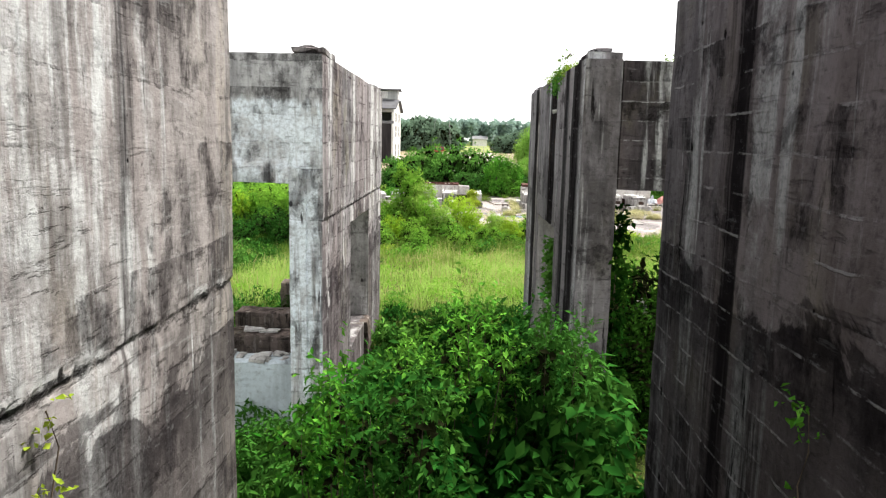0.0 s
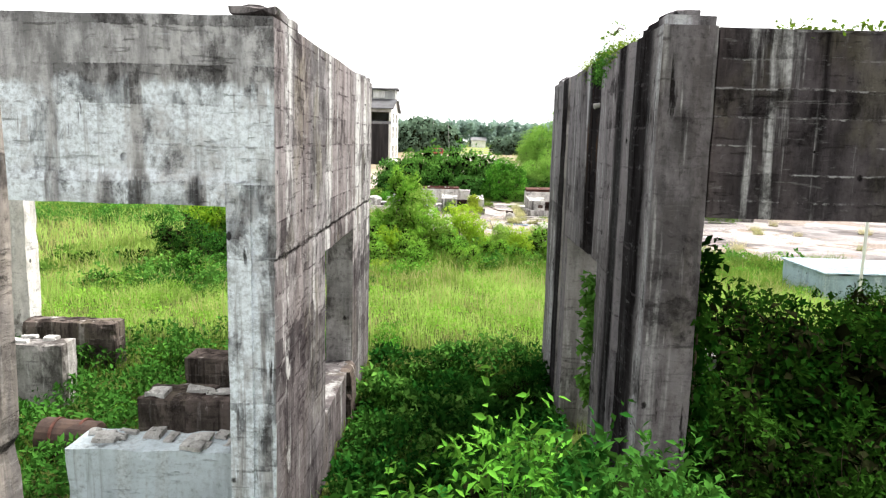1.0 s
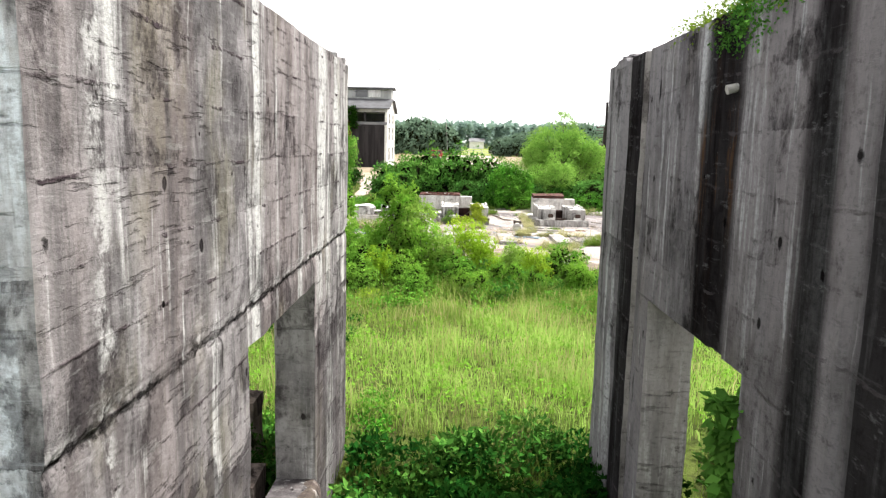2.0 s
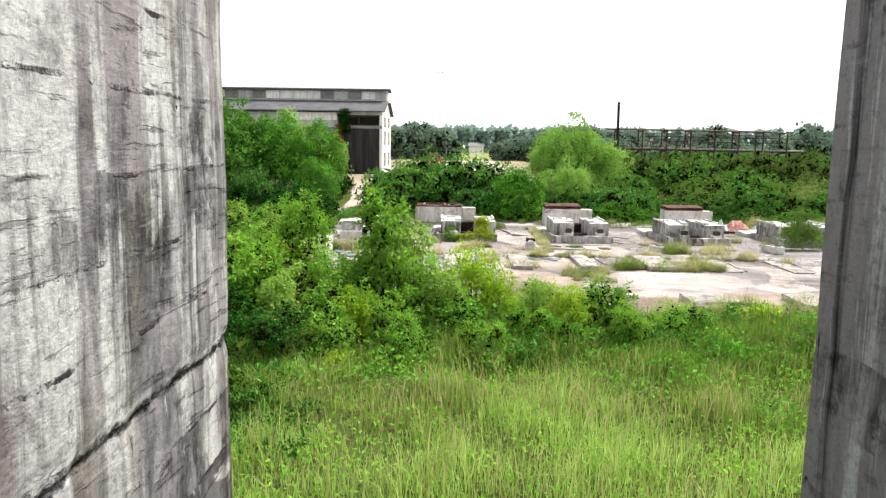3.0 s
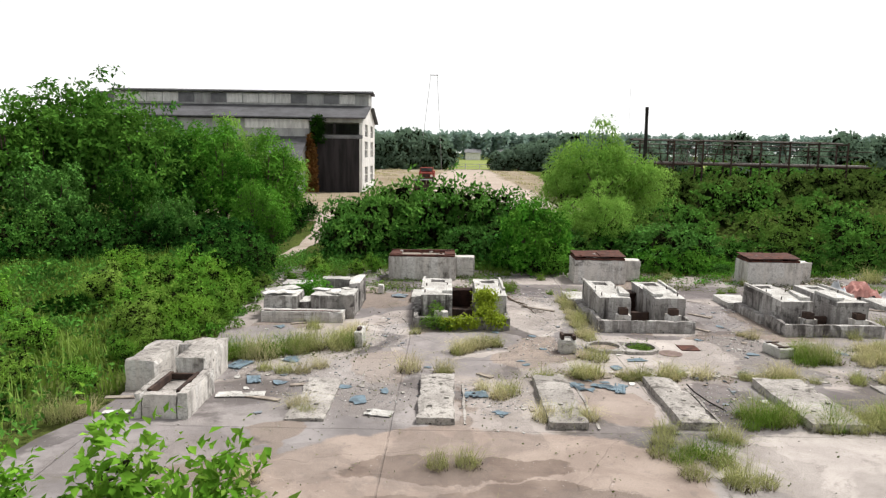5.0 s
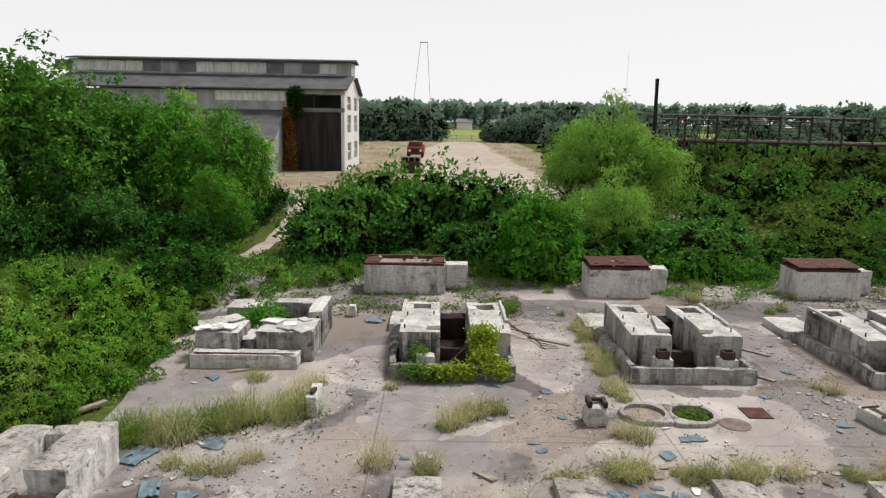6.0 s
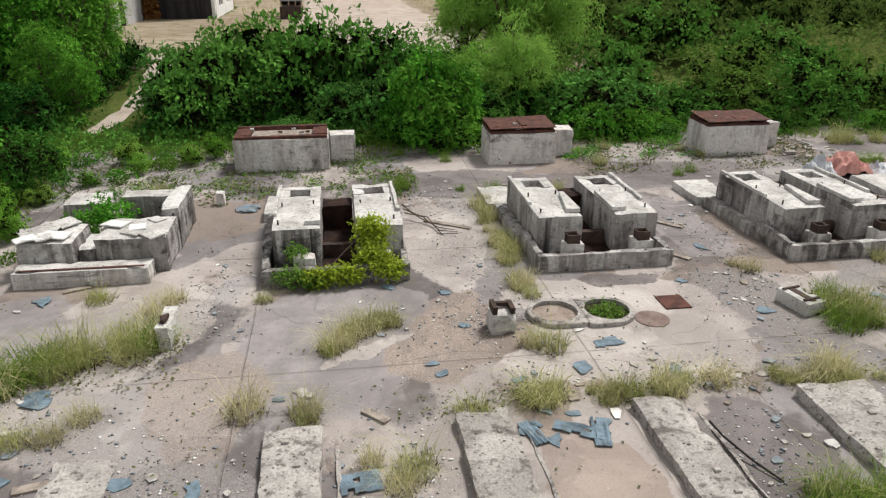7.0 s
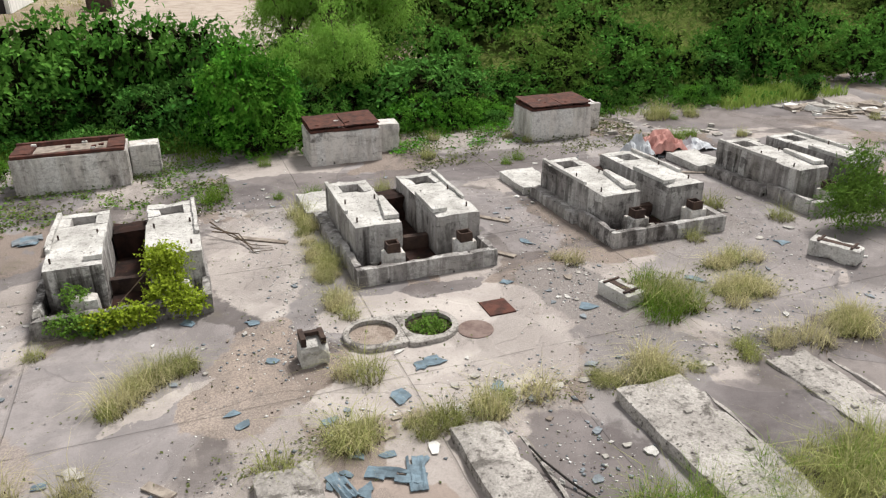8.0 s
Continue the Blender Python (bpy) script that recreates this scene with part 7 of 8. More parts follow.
meadow("pale_grass", 5500, -13, 13, 18.6, 25.5, 0.4, 0.75, 0.018, GRASS_DRY, "pale seeding grass in bands across the meadow", lambda x, y: np.sin(y * 1.5 + 0.35 * x + np.sin(x)) > -0.25)
meadow("weedy_grass", 34000, -14, 14, 24.2, 31.5, 0.35, 0.75, 0.022, GRASS_DEEP, "deep green weedy grass before the thicket", lambda x, y: (y < 31.0 + (x < 2) * 1.5) & (np.sin(x * 0.9 + y) + np.sin(y * 1.3 - x * 0.4) > -0.9 - (y - 26) * 0.5) & ((y > 27) | (np.abs(x) > 3.5)) & (x > -9.8))
meadow("meadow_grass", 20000, -28, -8, 18, 60, 0.35, 0.7, 0.038, GRASS, "tall green grass west of the yard", lambda x, y: ((x < -9.3) | (y > 33.5)) & (y < 46))
meadow("weedy_grass", 26000, -26, -7.2, 40, 60, 0.3, 0.65, 0.035, GRASS_DEEP, "deep green weedy grass west of the yard", lambda x, y: x < -7.2 - 0.8 * (y > 53))
meadow("meadow_grass", 30000, -9, 9, 9, 19, 0.15, 0.4, 0.016, GRASS_DEEP, "low grass on the ruin floor")
def weed_leaves(name, n, x0, x1, y0, y1, h, leaf, mat, label, keep):
    """Leafy weeds among the grass, in uneven patches."""
    x, y = g.uniform(x0, x1, n), g.uniform(y0, y1, n)
    patch = np.sin(x * 2.3 + 2 * np.sin(y * 1.7)) * np.sin(y * 2.1 + 2 * np.sin(x * 1.1))
    ok = (g.random(n) < 0.25 + 0.75 * np.clip(patch + 0.3, 0, 1)) & keep(x, y)
    x, y, patch = x[ok], y[ok], patch[ok]
    m = len(x)
    z = ground_z(x, y) + h * (0.25 + 0.75 * g.random(m) ** 0.6) * (0.75 + 0.35 * patch)
    way = unit(g.normal(size=(m, 3)) + [0, 0, 0.3])
    ln = leaf * (0.6 + 0.8 * g.random(m))
    return tagged(link_mesh(name, leaves_mesh(name, np.stack([x, y, z], 1), way, ln, ln * 0.45, g), mat), label, "weeds", kind="stuff")


weed_leaves("meadow_weeds", 52000, -10, 12, 18.5, 31, 0.42, 0.085, LEAF_BRIGHT, "bright leafy weeds in the meadow", lambda x, y: (y < 24) | (np.sin(x + y) > -0.6))
weed_leaves("meadow_weeds", 45000, -13, 13, 23.5, 31.5, 0.5, 0.09, LEAF_SHRUB, "green leafy weeds before the thicket", lambda x, y: ((y > 25.2) | (x < -3.5) | (x > 4.5)) & (x > -9.6))
weed_leaves("yard_side_weeds", 45000, -24, -7.5, 36, 60, 0.55, 0.14, LEAF_HEDGE, "leafy weeds west of the yard", lambda x, y: x < -7.0 - 0.5 * (y > 52))
weed_leaves("floor_weeds", 32000, -2, 2, 8, 17.6, 0.5, 0.13, LEAF_SHAFT, "dark leafy weeds on the ruin floor", lambda x, y: abs(x) < 1.7)
meadow("hedge_grass", 15000, -9, 26, 56.2, 59.5, 0.12, 0.36, 0.03, GRASS_DEEP, "weedy grass at the foot of the hedge")
weed_leaves("hedge_weeds", 30000, -9, 26, 56.0, 60, 0.5, 0.13, LEAF_HEDGE, "dark leafy weeds at the foot of the hedge", lambda x, y: y > 56.3 + 0.5 * np.sin(x * 0.8))
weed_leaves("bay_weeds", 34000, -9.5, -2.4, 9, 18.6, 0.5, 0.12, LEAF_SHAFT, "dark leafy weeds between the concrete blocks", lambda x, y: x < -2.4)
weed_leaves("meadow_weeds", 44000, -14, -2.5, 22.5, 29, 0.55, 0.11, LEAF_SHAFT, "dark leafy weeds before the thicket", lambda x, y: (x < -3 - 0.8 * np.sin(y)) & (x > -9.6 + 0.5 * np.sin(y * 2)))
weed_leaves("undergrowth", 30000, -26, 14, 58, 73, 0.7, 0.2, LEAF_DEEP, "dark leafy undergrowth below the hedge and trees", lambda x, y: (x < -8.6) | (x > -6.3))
weed_leaves("undergrowth", 26000, 10, 50, 60, 104, 1.2, 0.34, LEAF_BRUSH, "olive undergrowth round the pipe rack", lambda x, y: y > 61)
meadow("slab_edge_grass", 5200, 20.6, 27.0, 55.6, 57.8, 0.25, 0.6, 0.03, GRASS_MID, "pale green grass tussocks at the slab's far edge", lambda x, y: np.abs(y - 56.6 - 0.08 * (x - 23)) < 0.8, z=0.0)
meadow("lot_grass", 26000, -16, 15, 74, 188, 0.12, 0.42, 0.09, GRASS_STRAW, "thin dry grass beside the gravel lot",
       lambda x, y: ((x < -2.6) | (x > 8.6)) & ((x > -8) | (y > 106)) & (np.sin(x * 0.9 + 1.5 * np.sin(y * 0.21)) + np.sin(y * 0.37 + 0.8 * x) > 0.35 - 0.9 * (y < 84)))
meadow("lot_weeds", 9000, -8, 14, 70, 92, 0.2, 0.6, 0.05, GRASS_DEEP, "weedy grass between the hedge and the lot",
       lambda x, y: (np.sin(x * 1.3 + y) + np.sin(y * 0.9 - x * 0.5) > 0.2 + 0.05 * (y - 70)) & ((x < -2.2) | (x > 8.4) | (y < 73)))


# ---- grass and litter on the yard ----
def tuft(name, seed, n, r, h, w, mat, label):
    q = np.random.default_rng(seed)
    a, d = q.random(n) * 6.283, r * np.sqrt(q.random(n))
    v, t = blades(q, d * np.cos(a), d * np.sin(a), np.full(n, -0.01), h * (0.3 + 0.8 * q.random(n) ** 1.3) * (1.2 - 0.5 * d / r), w * (0.6 + 0.8 * q.random(n)), 1.5)
    ob = thing(name, (0, 0, 0), label, "grass tuft", "grass tufts on the yard")
    link_mesh("clump", numpy_mesh("clump", v, t), mat, ob)
    n = 60
    a, d = q.random(n) * 6.283, r * 1.15 * np.sqrt(q.random(n))
    v, t = blades(q, d * np.cos(a), d * np.sin(a), np.full(n, -0.005), 0.05 + 0.12 * q.random(n), np.full(n, 0.016), 3.0)
    link_mesh("thatch", numpy_mesh("thatch", v, t), THATCH, ob, "dead brown thatch at the root")
    return ob


TUFTS = [tuft("grass_tuft", 70 + k, 210, 0.27, 0.72, 0.0075, m, lab) for k, (m, lab) in enumerate(((GRASS_YARD, "dry yellow-green grass tuft in a crack"), (GRASS_YARD, "green grass tuft in a crack"), (GRASS_STRAW, "straw-yellow grass tuft on the yard"), (GRASS_DEEP, "deep green grass tuft on the yard")))]
T = random.Random(33)


def tuft_at(x, y, s, k=None):
    copy_thing(TUFTS[T.choice((0, 2, 2, 1)) if k is None else k], Matrix.Translation((x, y, 0)) @ Matrix.Rotation(T.random() * 6.28, 4, "Z") @ Matrix.Diagonal((s, s, s * T.uniform(0.75, 1.1), 1)))


for x, y, s in ((-1.08, 42.3, 1.1), (-0.25, 42.2, 0.9), (0.15, 43.9, 0.95), (0.4, 44.4, 0.8), (0.95, 44.65, 0.6), (-1.1, 45.8, 0.6), (3.85, 50.5, 1.1), (3.6, 43.5, 1.15), (3.3, 43.6, 0.7), (1.15, 40.8, 1.0), (0.95, 40.5, 0.8), (-4.05, 46.2, 0.9), (-2.95, 45.5, 1.0), (-2.7, 46.0, 0.8),
                (-3.55, 42.05, 0.8), (-3.95, 42.0, 0.8), (-4.45, 42.2, 0.7), (-3.2, 42.45, 0.8), (-3.15, 39.8, 0.9), (-2.9, 39.4, 0.6), (8.5, 45.9, 0.8), (8.3, 46.2, 0.5), (11.5, 46.0, 0.7), (17.4, 55.6, 1.6), (17.7, 55.9, 1.4), (1.75, 39.3, 0.9), (2.2, 39.2, 1.0), (2.6, 39.4, 0.8), (-0.3, 37.1, 0.7), (0.2, 37.2, 0.8), (-3.3, 36.5, 0.9), (-7.5, 38.9, 1.1), (-7.2, 39.2, 0.9), (0.6, 41.0, 0.6), (-0.2, 41.95, 0.6)):
    tuft_at(x, y, s)
for k in range(34):
    f = T.random()
    tuft_at(-5.6 + 3.1 * f + T.uniform(-0.3, 0.3), 43.1 + 1.5 * f + T.gauss(0, 0.22), T.choice((0.6, 0.8, 1.1, 1.4)), T.choice((0, 3, 1, 2, 0)))
for f in (0, 0.2, 0.35, 0.5, 0.62, 0.75, 0.9, 1.0):
    tuft_at(0.05 + 1.1 * f + T.uniform(-0.1, 0.1), 43.75 + 0.9 * f + 0.2 * math.sin(3 * f), T.uniform(0.6, 0.95), T.choice((0, 2)))
for k in range(34):
    y = T.uniform(45.2, 50.6)
    tuft_at(3.72 + (y - 45) * 0.03 + T.uniform(-0.15, 0.15), y, T.uniform(0.45, 0.85), T.choice((0, 2)))
for k in range(46):
    x = T.uniform(1.2, 12.5)
    tuft_at(x, 41.95 + T.uniform(-0.12, 0.3), T.uniform(0.5, 0.95) * (1.2 if (x * 0.7) % 1 < 0.5 else 0.7))
for k in range(9):
    tuft_at(T.gauss(9.3, 0.3), T.gauss(43.9, 0.3), T.uniform(0.8, 1.2), T.choice((3, 1, 0)))
for k in range(9):
    tuft_at(T.gauss(10.6, 0.4), T.gauss(43.8, 0.25), T.uniform(0.7, 1.1), T.choice((0, 2, 2)))
for k in range(6):
    tuft_at(T.gauss(11.5, 0.3), T.gauss(44.7, 0.15), T.uniform(0.6, 0.8), T.choice((0, 2, 2)))
for k in range(24):
    tuft_at(T.uniform(-2.2, 4.6), T.uniform(33.9, 34.9), T.uniform(0.6, 1.1), T.choice((0, 1, 3)))
for k in range(14):
    tuft_at(4.2 + T.uniform(-0.7, 0.9), 37.6 + T.uniform(-1.0, 1.2), T.uniform(0.6, 1.1), T.choice((0, 1, 3)))
for k in range(30):
    tuft_at(T.uniform(5.6, 9.4), 39.2 + T.uniform(-0.25, 0.5), T.uniform(0.6, 1.2), T.choice((0, 1, 3)))
for k in range(40):
    x = T.uniform(-2, 12)
    tuft_at(x, T.uniform(31.5, 33.6), T.uniform(0.7, 1.3), T.choice((0, 1, 2, 3)))
for k in range(26):
    tuft_at(T.uniform(-5, 20), T.uniform(51.5, 56.5), T.uniform(0.5, 0.9), T.choice((1, 3)))
for k in range(22):
    tuft_at(T.uniform(12, 30), T.uniform(33, 56), T.uniform(0.6, 1.3))
for ob in TUFTS:
    retire(ob)


def flake(x, y, r, seed, mat, name, label, category, z=0.004, flat=0.008):
    """A thin broken piece with a jagged outline, lying a little bent."""
    q = random.Random(seed)
    bm = bmesh.new()
    n = q.randrange(6, 12)
    turn, long = q.random() * 6.28, q.uniform(0.5, 1.0)
    pts = []
    for i in range(n):
        a = 6.283 * i / n + q.uniform(-0.3, 0.3)
        d = r * q.uniform(0.4, 1.15)
        u, v = math.cos(a) * d, math.sin(a) * d * long
        pts.append((x + u * math.cos(turn) - v * math.sin(turn), y + u * math.sin(turn) + v * math.cos(turn), z + q.uniform(0.0, 0.12) * r))
    top = [bm.verts.new((a, b, c + flat)) for a, b, c in pts]
    low = [bm.verts.new((a, b, max(0.002, c))) for a, b, c in pts]
    bm.faces.new(top)
    bm.faces.new(low[::-1])
    for i in range(n):
        bm.faces.new((top[i], low[i], low[(i + 1) % n], top[(i + 1) % n]))
    bmesh.ops.triangulate(bm, faces=[f for f in bm.faces if len(f.verts) > 4])
    return tagged(part(name, bm, mat), label, category)


for i, (x, y, r) in enumerate(((3.94, 42.77, 0.2), (5.32, 42.59, 0.13), (2.89, 42.62, 0.13), (2.67, 41.42, 0.2), (3.0, 41.14, 0.17), (3.05, 41.82, 0.18), (2.86, 42.31, 0.12), (3.41, 41.68, 0.13), (1.17, 46.1, 0.18), (1.77, 42.92, 0.13), (-0.65, 42.58, 0.13), (4.71, 43.5, 0.2), (4.45, 43.45, 0.16), (10.27, 44.42, 0.2), (7.79, 44.17, 0.22),
                               (1.65, 43.22, 0.12), (2.21, 45.7, 0.16), (2.35, 44.4, 0.14), (3.76, 41.38, 0.14), (-1.88, 51.0, 0.35), (-5.05, 46.3, 0.26), (-2.41, 41.03, 0.17), (-1.5, 40.8, 0.2), (2.86, 41.5, 0.12), (5.29, 42.5, 0.12), (-2.0, 40.2, 0.25), (-4.0, 43.0, 0.3), (0.9, 39.6, 0.2), (-3.9, 41.2, 0.25), (6.9, 45.6, 0.16), (8.1, 47.2, 0.2), (13.1, 45.2, 0.2))):
    flake(x, y, r, i, BLUE, "roof_fragment", "broken blue roofing fragment on the yard", "debris")
for i in range(100):
    x, y = T.uniform(-6, 17), T.choice((T.uniform(38.6, 42.4), T.uniform(42, 53), T.uniform(50, 53.5)))
    flake(x, y, 0.03 + 0.12 * T.random() ** 2, 200 + i, T.choice((RUBBLE, TIMBER, TOP_PALE, TOP_PALE, WHITE, SLATE, SLATE)), "broken_piece", "small broken slab fragment on the yard", "debris", flat=T.uniform(0.008, 0.03))
for i, (x, y, l, a) in enumerate(((-3.6, 41.0, 1.0, 0.2), (-4.5, 40.3, 0.9, -0.3), (0.5, 42.1, 0.45, -0.8), (-7.6, 43.6, 1.2, 1.2), (-7.3, 43.9, 1.1, 1.0), (-4.8, 46.6, 0.5, 0.4), (7.6, 46.6, 0.9, 2.2), (8.3, 48.4, 0.8, 2.3), (2.3, 49.6, 1.2, -0.6), (-7.2, 40.0, 0.6, 0.1), (13.6, 50.2, 1.6, -0.4), (22.5, 53.4, 1.5, -0.3))):
    ob = thing("broken_plank", (x, y, 0), "grey broken plank lying on the yard", "plank")
    part("board", shake(boxes(((x, y, 0.004), (x + l, y + 0.14, 0.035)), bevel=0.006), 0.01, 3, i), TIMBER, ob)
    ob.rotation_euler = (0, 0, a)
STUMP = thing("wall_stub", (-2.6, 44.2, 0), "broken concrete wall stub beside the long grass", "concrete stub")
part("body", worn(((-2.62, 44.2, -0.02), (-2.4, 45.0, 0.42)), step=0.1, bevel=0.03, amp=0.025, seed=3), TOP_PALE, STUMP)
part("broken_top", worn(((-2.6, 44.25, 0.41), (-2.44, 44.6, 0.5)), step=0.07, bevel=0.03, amp=0.03, seed=4), RUST_DARK, STUMP)


def loose_sheet(x, y, w, d, turn, mat, label, seed):
    """A thin broken board or roofing sheet, buckled, lying on the yard."""
    ob = thing("loose_sheet", (x, y, 0), label, "sheet")
    bm = bmesh.new()
    g = [[bm.verts.new(((i / 6 - 0.5) * w * (1 + 0.12 * noise.noise((i, k, seed))), (k / 4 - 0.5) * d * (1 + 0.2 * noise.noise((k, i, seed + 3))), 0.03 + 0.05 * abs(noise.noise((i * 0.5, k * 0.6, seed))))) for k in range(5)] for i in range(7)]
    for i in range(6):
        for k in range(4):
            if (i * 3 + k * 5 + seed) % 13:
                bm.faces.new((g[i][k], g[i + 1][k], g[i + 1][k + 1], g[i][k + 1]))
    r = bmesh.ops.extrude_face_region(bm, geom=bm.faces[:])
    for v in (q for q in r["geom"] if isinstance(q, bmesh.types.BMVert)):
        v.co.z -= 0.014
    bm.transform(Matrix.Translation((x, y, 0)) @ Matrix.Rotation(turn, 4, "Z"))
    part("board", bm, mat, ob)


for i, (x, y, w, d, turn, mat, lab) in enumerate(((-4.5, 40.4, 1.0, 0.3, 0.1, TOP_PALE, "pale broken board lying on the yard"), (-1.5, 39.45, 0.55, 0.3, -0.2, TOP_PALE, "pale broken board lying on the yard"), (-6.6, 39.25, 0.5, 0.16, 0.1, WHITE, "white broken board in the dirt"),
                                                 (-5.15, 42.5, 0.42, 0.6, -0.3, BLUE, "blue roofing sheet lying on the yard"), (-4.5, 41.4, 0.3, 0.5, 0.3, BLUE, "blue roofing sheet lying on the yard"), (3.4, 41.25, 0.75, 0.2, -0.55, BLUE, "torn blue roofing sheet on the yard"), (3.65, 41.2, 0.22, 0.6, -0.2, BLUE, "torn blue roofing sheet on the yard"),
                                                 (2.75, 41.3, 0.2, 0.5, 0.3, BLUE, "blue roofing sheet beside a plinth"), (0.45, 40.65, 0.5, 0.35, 0.1, BLUE, "blue roofing sheet beside a plinth"), (-1.9, 51.1, 0.6, 0.4, 0.2, SLATE, "grey-blue sheet behind the machine bed"))):
    loose_sheet(x, y, w, d, turn, mat, lab, i + 2)
CABLE = thing("fallen_cable", (5.1, 40.8, 0), "black fallen cable across the plinth gap", "cable")
bm = bmesh.new()
tube(bm, [(5.02, 40.95, 0.24), (5.12, 40.75, 0.14), (5.3, 40.35, 0.06), (5.5, 39.95, 0.02)], 0.015, 6)
part("cable", bm, TIMBER_BLACK, CABLE)
for s in range(3):
    ob = thing("dead_branch", (2.0 + 0.2 * s, 49.4, 0), "dead grey branch lying beside a machine bed", "branch")
    bm = bmesh.new()
    tube(bm, [(1.85, 50.2 - 0.3 * s, 0.25), (2.2 + 0.1 * s, 49.6, 0.12), (2.6, 49.1 - 0.2 * s, 0.03), (3.0, 48.9 - 0.1 * s, 0.02)], [0.018, 0.015, 0.012, 0.006], 5)
    part("twig", bm, BARK, ob)

# crumbs of concrete and gravel
q = np.random.default_rng(8)
n = 1200
cx = np.concatenate([q.uniform(-7, 16, n // 2), q.normal(0, 1, n // 4) * 1.6 - 2.0, q.normal(0, 1, n // 4) * 3 + 8])
cy = np.concatenate([q.uniform(36, 56, n // 2), q.normal(0, 1, n // 4) * 0.8 + 40.5, q.normal(0, 1, n // 4) * 1.8 + 46])
cr = 0.006 + 0.022 * q.random(len(cx)) ** 3
oct6 = np.array([[1, 0, 0], [-1, 0, 0], [0, 1, 0], [0, -1, 0], [0, 0, 0.7], [0, 0, -0.5]])
cv = np.stack([cx, cy, cr * 0.4], 1)[:, None] + oct6[None] * cr[:, None, None] * (0.6 + 0.9 * q.random((len(cx), 6, 1)))
ct = (np.arange(len(cx))[:, None, None] * 6 + np.array([[0, 2, 4], [2, 1, 4], [1, 3, 4], [3, 0, 4], [2, 0, 5], [1, 2, 5], [3, 1, 5], [0, 3, 5]])[None]).reshape(-1, 3)
tagged(link_mesh("gravel", numpy_mesh("gravel", cv.reshape(-1, 3), ct), RUBBLE), "scattered concrete crumbs and gravel on the yard", "gravel", kind="stuff")


def grit(name, n, spread, material, label, seed, big=0.03):
    q = np.random.default_rng(seed)
    pick = q.integers(0, len(spread), n)
    sp = np.array(spread)[pick]
    x, y = sp[:, 0] + q.normal(size=n) * sp[:, 2], sp[:, 1] + q.normal(size=n) * sp[:, 3]
    r = 0.007 + big * q.random(n) ** 3
    v = np.stack([x, y, r * 0.3], 1)[:, None] + oct6[None] * [1, 1, 0.6] * r[:, None, None] * (0.5 + 1.1 * q.random((n, 6, 1)))
    t = (np.arange(n)[:, None, None] * 6 + np.array([[0, 2, 4], [2, 1, 4], [1, 3, 4], [3, 0, 4], [2, 0, 5], [1, 2, 5], [3, 1, 5], [0, 3, 5]])[None]).reshape(-1, 3)
    return tagged(link_mesh(name, numpy_mesh(name, v.reshape(-1, 3), t), material), label, "gravel", kind="stuff")


HEAPS = ((3.0, 47.0, 0.35, 2.0), (2.6, 44.6, 0.7, 0.5), (7.9, 45.2, 0.6, 0.9), (8.6, 47.5, 0.4, 1.6), (5.2, 42.6, 1.8, 0.3), (-2.4, 41.0, 1.0, 0.7), (1.0, 40.6, 0.5, 0.8), (5.6, 40.4, 0.5, 0.8), (13.0, 46.0, 0.8, 1.6), (3.0, 51.5, 1.5, 0.9), (-2.0, 46.0, 0.35, 1.0), (10.5, 42.5, 2.0, 0.4), (13.5, 51.5, 1.5, 1.0), (-4.0, 42.3, 1.0, 0.4))
for i in range(190):
    hx, hy, sx, sy = HEAPS[i % len(HEAPS)]
    flake(T.gauss(hx, sx * 1.1), T.gauss(hy, sy * 1.1), 0.03 + 0.11 * T.random() ** 2, 700 + i, T.choice((SLATE, SLATE, SLATE, RUBBLE, RUBBLE, TOP_PALE, TOP_PALE, TIMBER)), "broken_piece", "small broken slab fragment on the yard", "debris", flat=T.uniform(0.006, 0.022))
grit("gravel", 3200, HEAPS, SLATE, "blue-grey slate crumbs in drifts on the yard", 31, 0.026)
grit("gravel", 1300, HEAPS, RUST_DARK, "dark crumbs and dirt in drifts on the yard", 32, 0.014)
grit("gravel", 2600, HEAPS, WHITE, "white plaster crumbs in drifts on the yard", 33, 0.022)


# ---- climbing plants ----
def vine(name, blobs, n, leaf, mat, label, seed, stemmed=True, category="vine", slim=0.75):
    rng = np.random.default_rng(seed)
    c = blobs[0][0]
    ob = thing(name, c, label, category)
    if stemmed:
        bm = bmesh.new()
        thin = 0.004 if blobs[0][1][0] < 0.05 else 0.012
        way = [(b[0][0] + (0.02 * math.sin(7 * i) if thin < 0.01 else 0), b[0][1] + (0.05 * math.sin(4 * i) if thin < 0.01 else 0), b[0][2]) for i, b in enumerate(blobs)]
        tube(bm, way if len(blobs) > 1 else [(c[0], c[1], c[2] - 0.2), c], thin, 5)
        part("stem", bm, BARK, ob)
    base, way, ln, wd = sprigs(rng, blobs, n, 5, 0.1 if slim > 0.3 else 0.3, leaf, slim, 0.15 if slim > 0.3 else 0.0, 0.2)
    link_mesh("leaves", leaves_mesh("leaves", base, way, ln, wd, rng), mat, ob)
    return ob


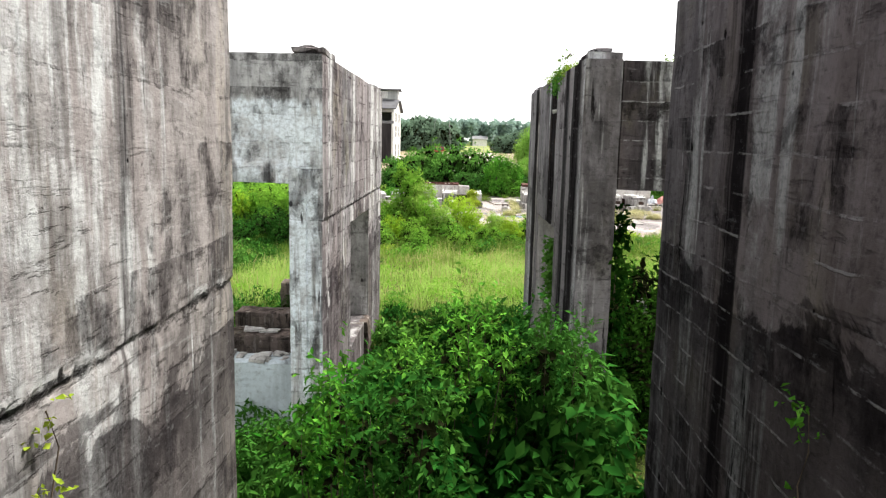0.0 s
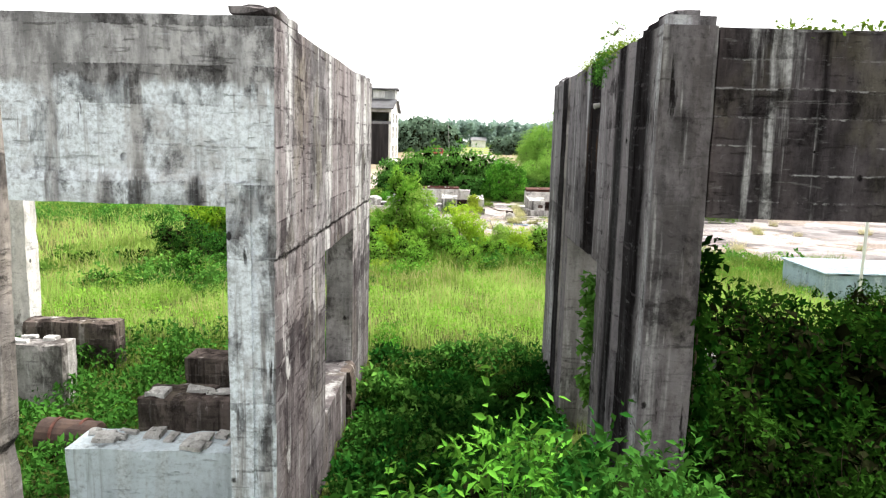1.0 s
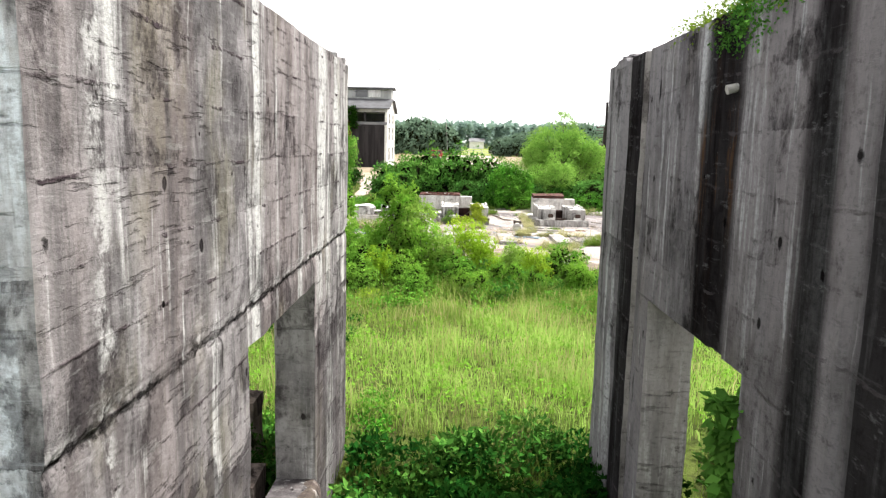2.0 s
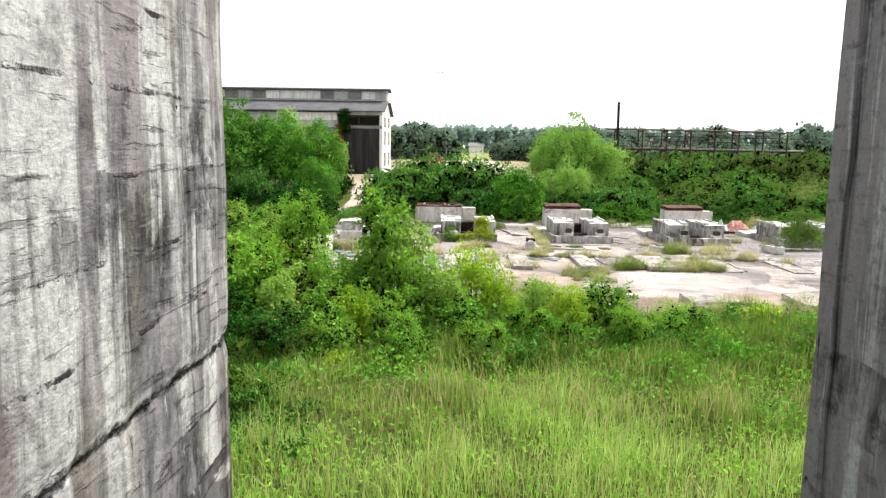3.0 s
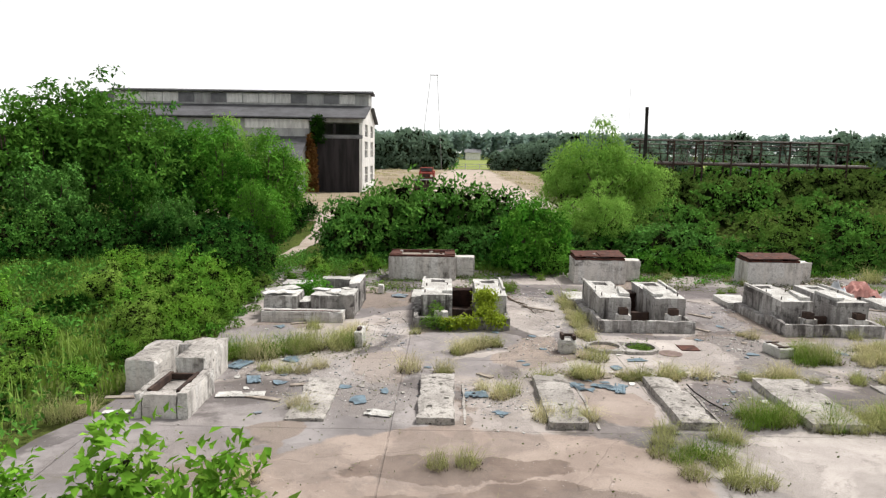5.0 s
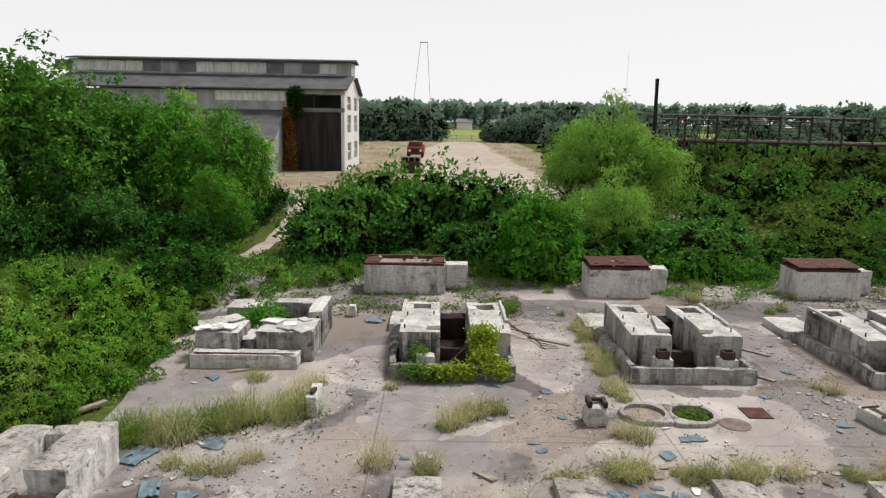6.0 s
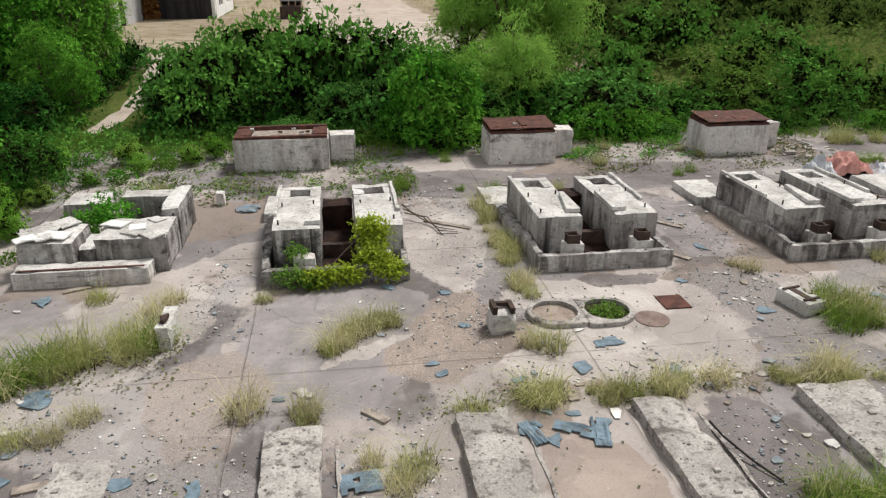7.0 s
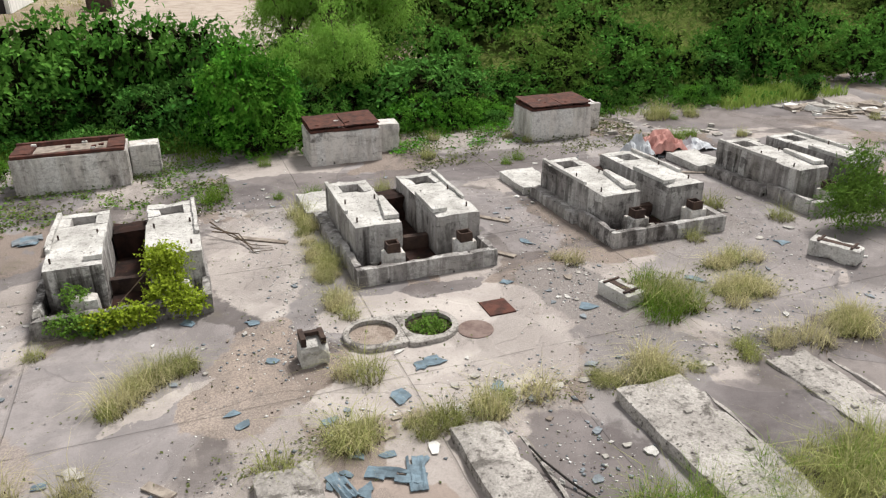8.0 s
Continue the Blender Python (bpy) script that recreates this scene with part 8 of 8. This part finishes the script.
vine("ivy", [((2.3, 10.25, z), (0.13, 0.25, 0.3)) for z in (0.4, 0.9, 1.4, 1.9, 2.4, 2.9, 3.2)], 260, 0.09, LEAF_DARK, "ivy hanging down the concrete pier", 1)
vine("ivy", [((1.72, 12.5, z), (0.1, 0.22, 0.3)) for z in (1.2, 1.6, 2.0, 2.4)], 170, 0.1, LEAF_HEDGE, "ivy growing out of the wall opening", 2)
vine("ivy", [((-1.79, 3.05, z), (0.03, 0.06, 0.16)) for z in (2.4, 2.65, 2.9, 3.1)], 14, 0.04, LEAF_CREEPER, "small yellow-green climber on the pale wall", 3)
vine("ivy", [((1.65, 3.3, z), (0.03, 0.1, 0.12)) for z in (2.3, 2.5, 2.7, 2.9, 3.1)], 14, 0.042, LEAF_SHRUB, "small bright climber on the dark wall", 4)
vine("moss_cushion", [((1.82, 11.9 + 0.4 * k, 5.44), (0.16, 0.3, 0.09)) for k in range(7)], 900, 0.028, MOSS, "bright green moss and weeds on the wall top", 5, False, "moss")
vine("moss_cushion", [((1.7, 12.2 + 0.3 * k, 5.36 - 0.1 * (k % 2)), (0.05, 0.2, 0.1 + 0.06 * (k % 3))) for k in range(4)], 420, 0.03, LEAF_HEDGE, "green moss and weeds hanging over the wall edge", 25, False, "moss")
vine("moss_cushion", [((3.0 + 0.3 * k, 10.15, 5.42), (0.2, 0.12, 0.04)) for k in range(4)], 70, 0.05, MOSS, "thin green moss along the lintel top", 6, False, "moss")
vine("wall_top_sapling", [((1.85, 12.4 + 0.25 * k, 5.75 + 0.06 * (k % 2)), (0.12, 0.2, 0.08)) for k in range(4)], 9, 0.05, LEAF_OLIVE, "thin sapling rooted on the wall top", 7, True, "sapling")
vine("yellow_creeper", [((0.95, 46.95, 0.75), (0.38, 0.25, 0.3)), ((0.95, 46.6, 0.4), (0.4, 0.25, 0.25)), ((1.25, 46.35, 0.28), (0.35, 0.2, 0.18)), ((0.4, 46.3, 0.24), (0.4, 0.2, 0.16)), ((-0.1, 46.25, 0.2), (0.4, 0.18, 0.14)), ((0.95, 47.05, 0.95), (0.34, 0.2, 0.12))], 1900, 0.05, LEAF_CREEPER, "yellow-green creeper over the machine bed", 8)
vine("creeper", [((-0.5, 46.8, 0.5), (0.2, 0.2, 0.2)), ((-0.6, 46.3, 0.25), (0.4, 0.2, 0.18)), ((-0.3, 46.2, 0.15), (0.5, 0.15, 0.12))], 420, 0.045, LEAF_OLIVE, "olive creeper over the basin wall", 9, False)
vine("pit_weed", [((4.95, 44.5, 0.03), (0.33, 0.32, 0.06))], 200, 0.04, LEAF_OLIVE, "green weeds filling a round pit", 10, False, "weed")
vine("bed_weed", [((-4.5, 49.1, 0.55), (0.5, 0.45, 0.4)), ((-4.7, 49.7, 0.5), (0.6, 0.4, 0.45)), ((-5.2, 49.3, 0.4), (0.5, 0.5, 0.35))], 620, 0.06, LEAF_SHRUB, "green weeds growing inside the broken bed", 11, False, "weed")
vine("red_creeper", [((-13.2, 93.5, z), (0.9 - 0.1 * z, 0.4, 0.9)) for z in (1.8, 2.8, 3.8, 4.8, 5.8)], 500, 0.3, LEAF_RED, "rust-red creeper climbing the mill wall", 12)
vine("creeper", [((-12.6, 93.6, z), (0.7, 0.4, 0.6)) for z in (6.2, 7.0, 7.8)], 220, 0.25, LEAF_DARK, "dark creeper around the mill opening", 13)
vine("sapling", [((15.1, 45.3, 0.3), (0.3, 0.3, 0.3)), ((15.3, 45.4, 0.8), (0.35, 0.3, 0.4)), ((14.85, 45.3, 0.9), (0.3, 0.3, 0.35)), ((15.35, 45.5, 1.35), (0.28, 0.25, 0.4)), ((14.6, 45.2, 0.6), (0.4, 0.4, 0.35)), ((15.7, 45.4, 0.7), (0.4, 0.3, 0.3)), ((16.0, 45.2, 0.35), (0.4, 0.3, 0.25)), ((14.95, 45.4, 1.25), (0.2, 0.2, 0.3))], 1150, 0.13, LEAF_OLIVE, "feathery olive-green sapling beside a machine bed", 14, True, "sapling", 0.18)
W = random.Random(3)


def ground_creeper(name, n, x0, x1, y0, y1, leaf, mat, label, seed, cut=0.1):
    """Flat creeping weeds spread in ragged patches over the slab."""
    q = np.random.default_rng(seed)
    x, y = q.uniform(x0, x1, n), q.uniform(y0, y1, n)
    patch = np.sin(x * 1.9 + 1.7 * np.sin(y * 1.4 + seed)) * np.sin(y * 1.6 + 1.8 * np.sin(x * 0.9)) + 0.5 * np.sin(x * 4.7 + y * 3.1) * np.sin(y * 5.3 - x * 2.2)
    ok = q.random(n) < np.clip(patch + 0.5, cut, 1)
    x, y, patch = x[ok], y[ok], patch[ok]
    m = len(x)
    z = 0.01 + 0.1 * q.random(m) ** 2 * np.clip(patch + 0.7, 0.2, 1.4)
    way = unit(q.normal(size=(m, 3)) * [1, 1, 0.35] + [0, 0, 0.15])
    ln = leaf * (0.5 + 0.9 * q.random(m))
    return tagged(link_mesh(name, leaves_mesh(name, np.stack([x, y, z], 1), way, ln, ln * 0.6, q), mat), label, "weeds", kind="stuff")


ground_creeper("creeping_weeds", 15000, -9, 2.5, 51.3, 57.5, 0.085, LEAF_LITTER, "dusty grey-green creeping weeds at the back of the yard", 1)
ground_creeper("creeping_weeds", 11000, -9, 2.5, 51.6, 57.8, 0.09, LEAF_OLIVE, "olive creeping weeds at the back of the yard", 2, 0.0)
ground_creeper("creeping_weeds", 6000, 7.3, 12.5, 54.5, 58, 0.09, LEAF_SHRUB, "green creeping weeds between the tanks", 8, 0.05)
ground_creeper("creeping_weeds", 9000, 7.3, 16, 52.8, 58, 0.085, LEAF_LITTER, "dusty creeping weeds between the tanks", 3)
ground_creeper("creeping_weeds", 5000, -7.5, 18, 36, 51, 0.05, LEAF_LITTER, "thin scattered weeds and dead leaves on the slab", 4, 0.0)
ground_creeper("creeping_weeds", 1400, -5.2, -2.2, 43.1, 44.6, 0.06, LEAF_LITTER, "low dark weeds among the yard grass", 5, 0.3)
ground_creeper("creeping_weeds", 1100, 8.8, 11.8, 43.3, 44.9, 0.06, LEAF_LITTER, "low dark weeds among the yard grass", 6, 0.3)
ground_creeper("creeping_weeds", 1400, 1.0, 12.6, 41.8, 42.4, 0.05, LEAF_LITTER, "low dark weeds along the slab joint", 7, 0.3)
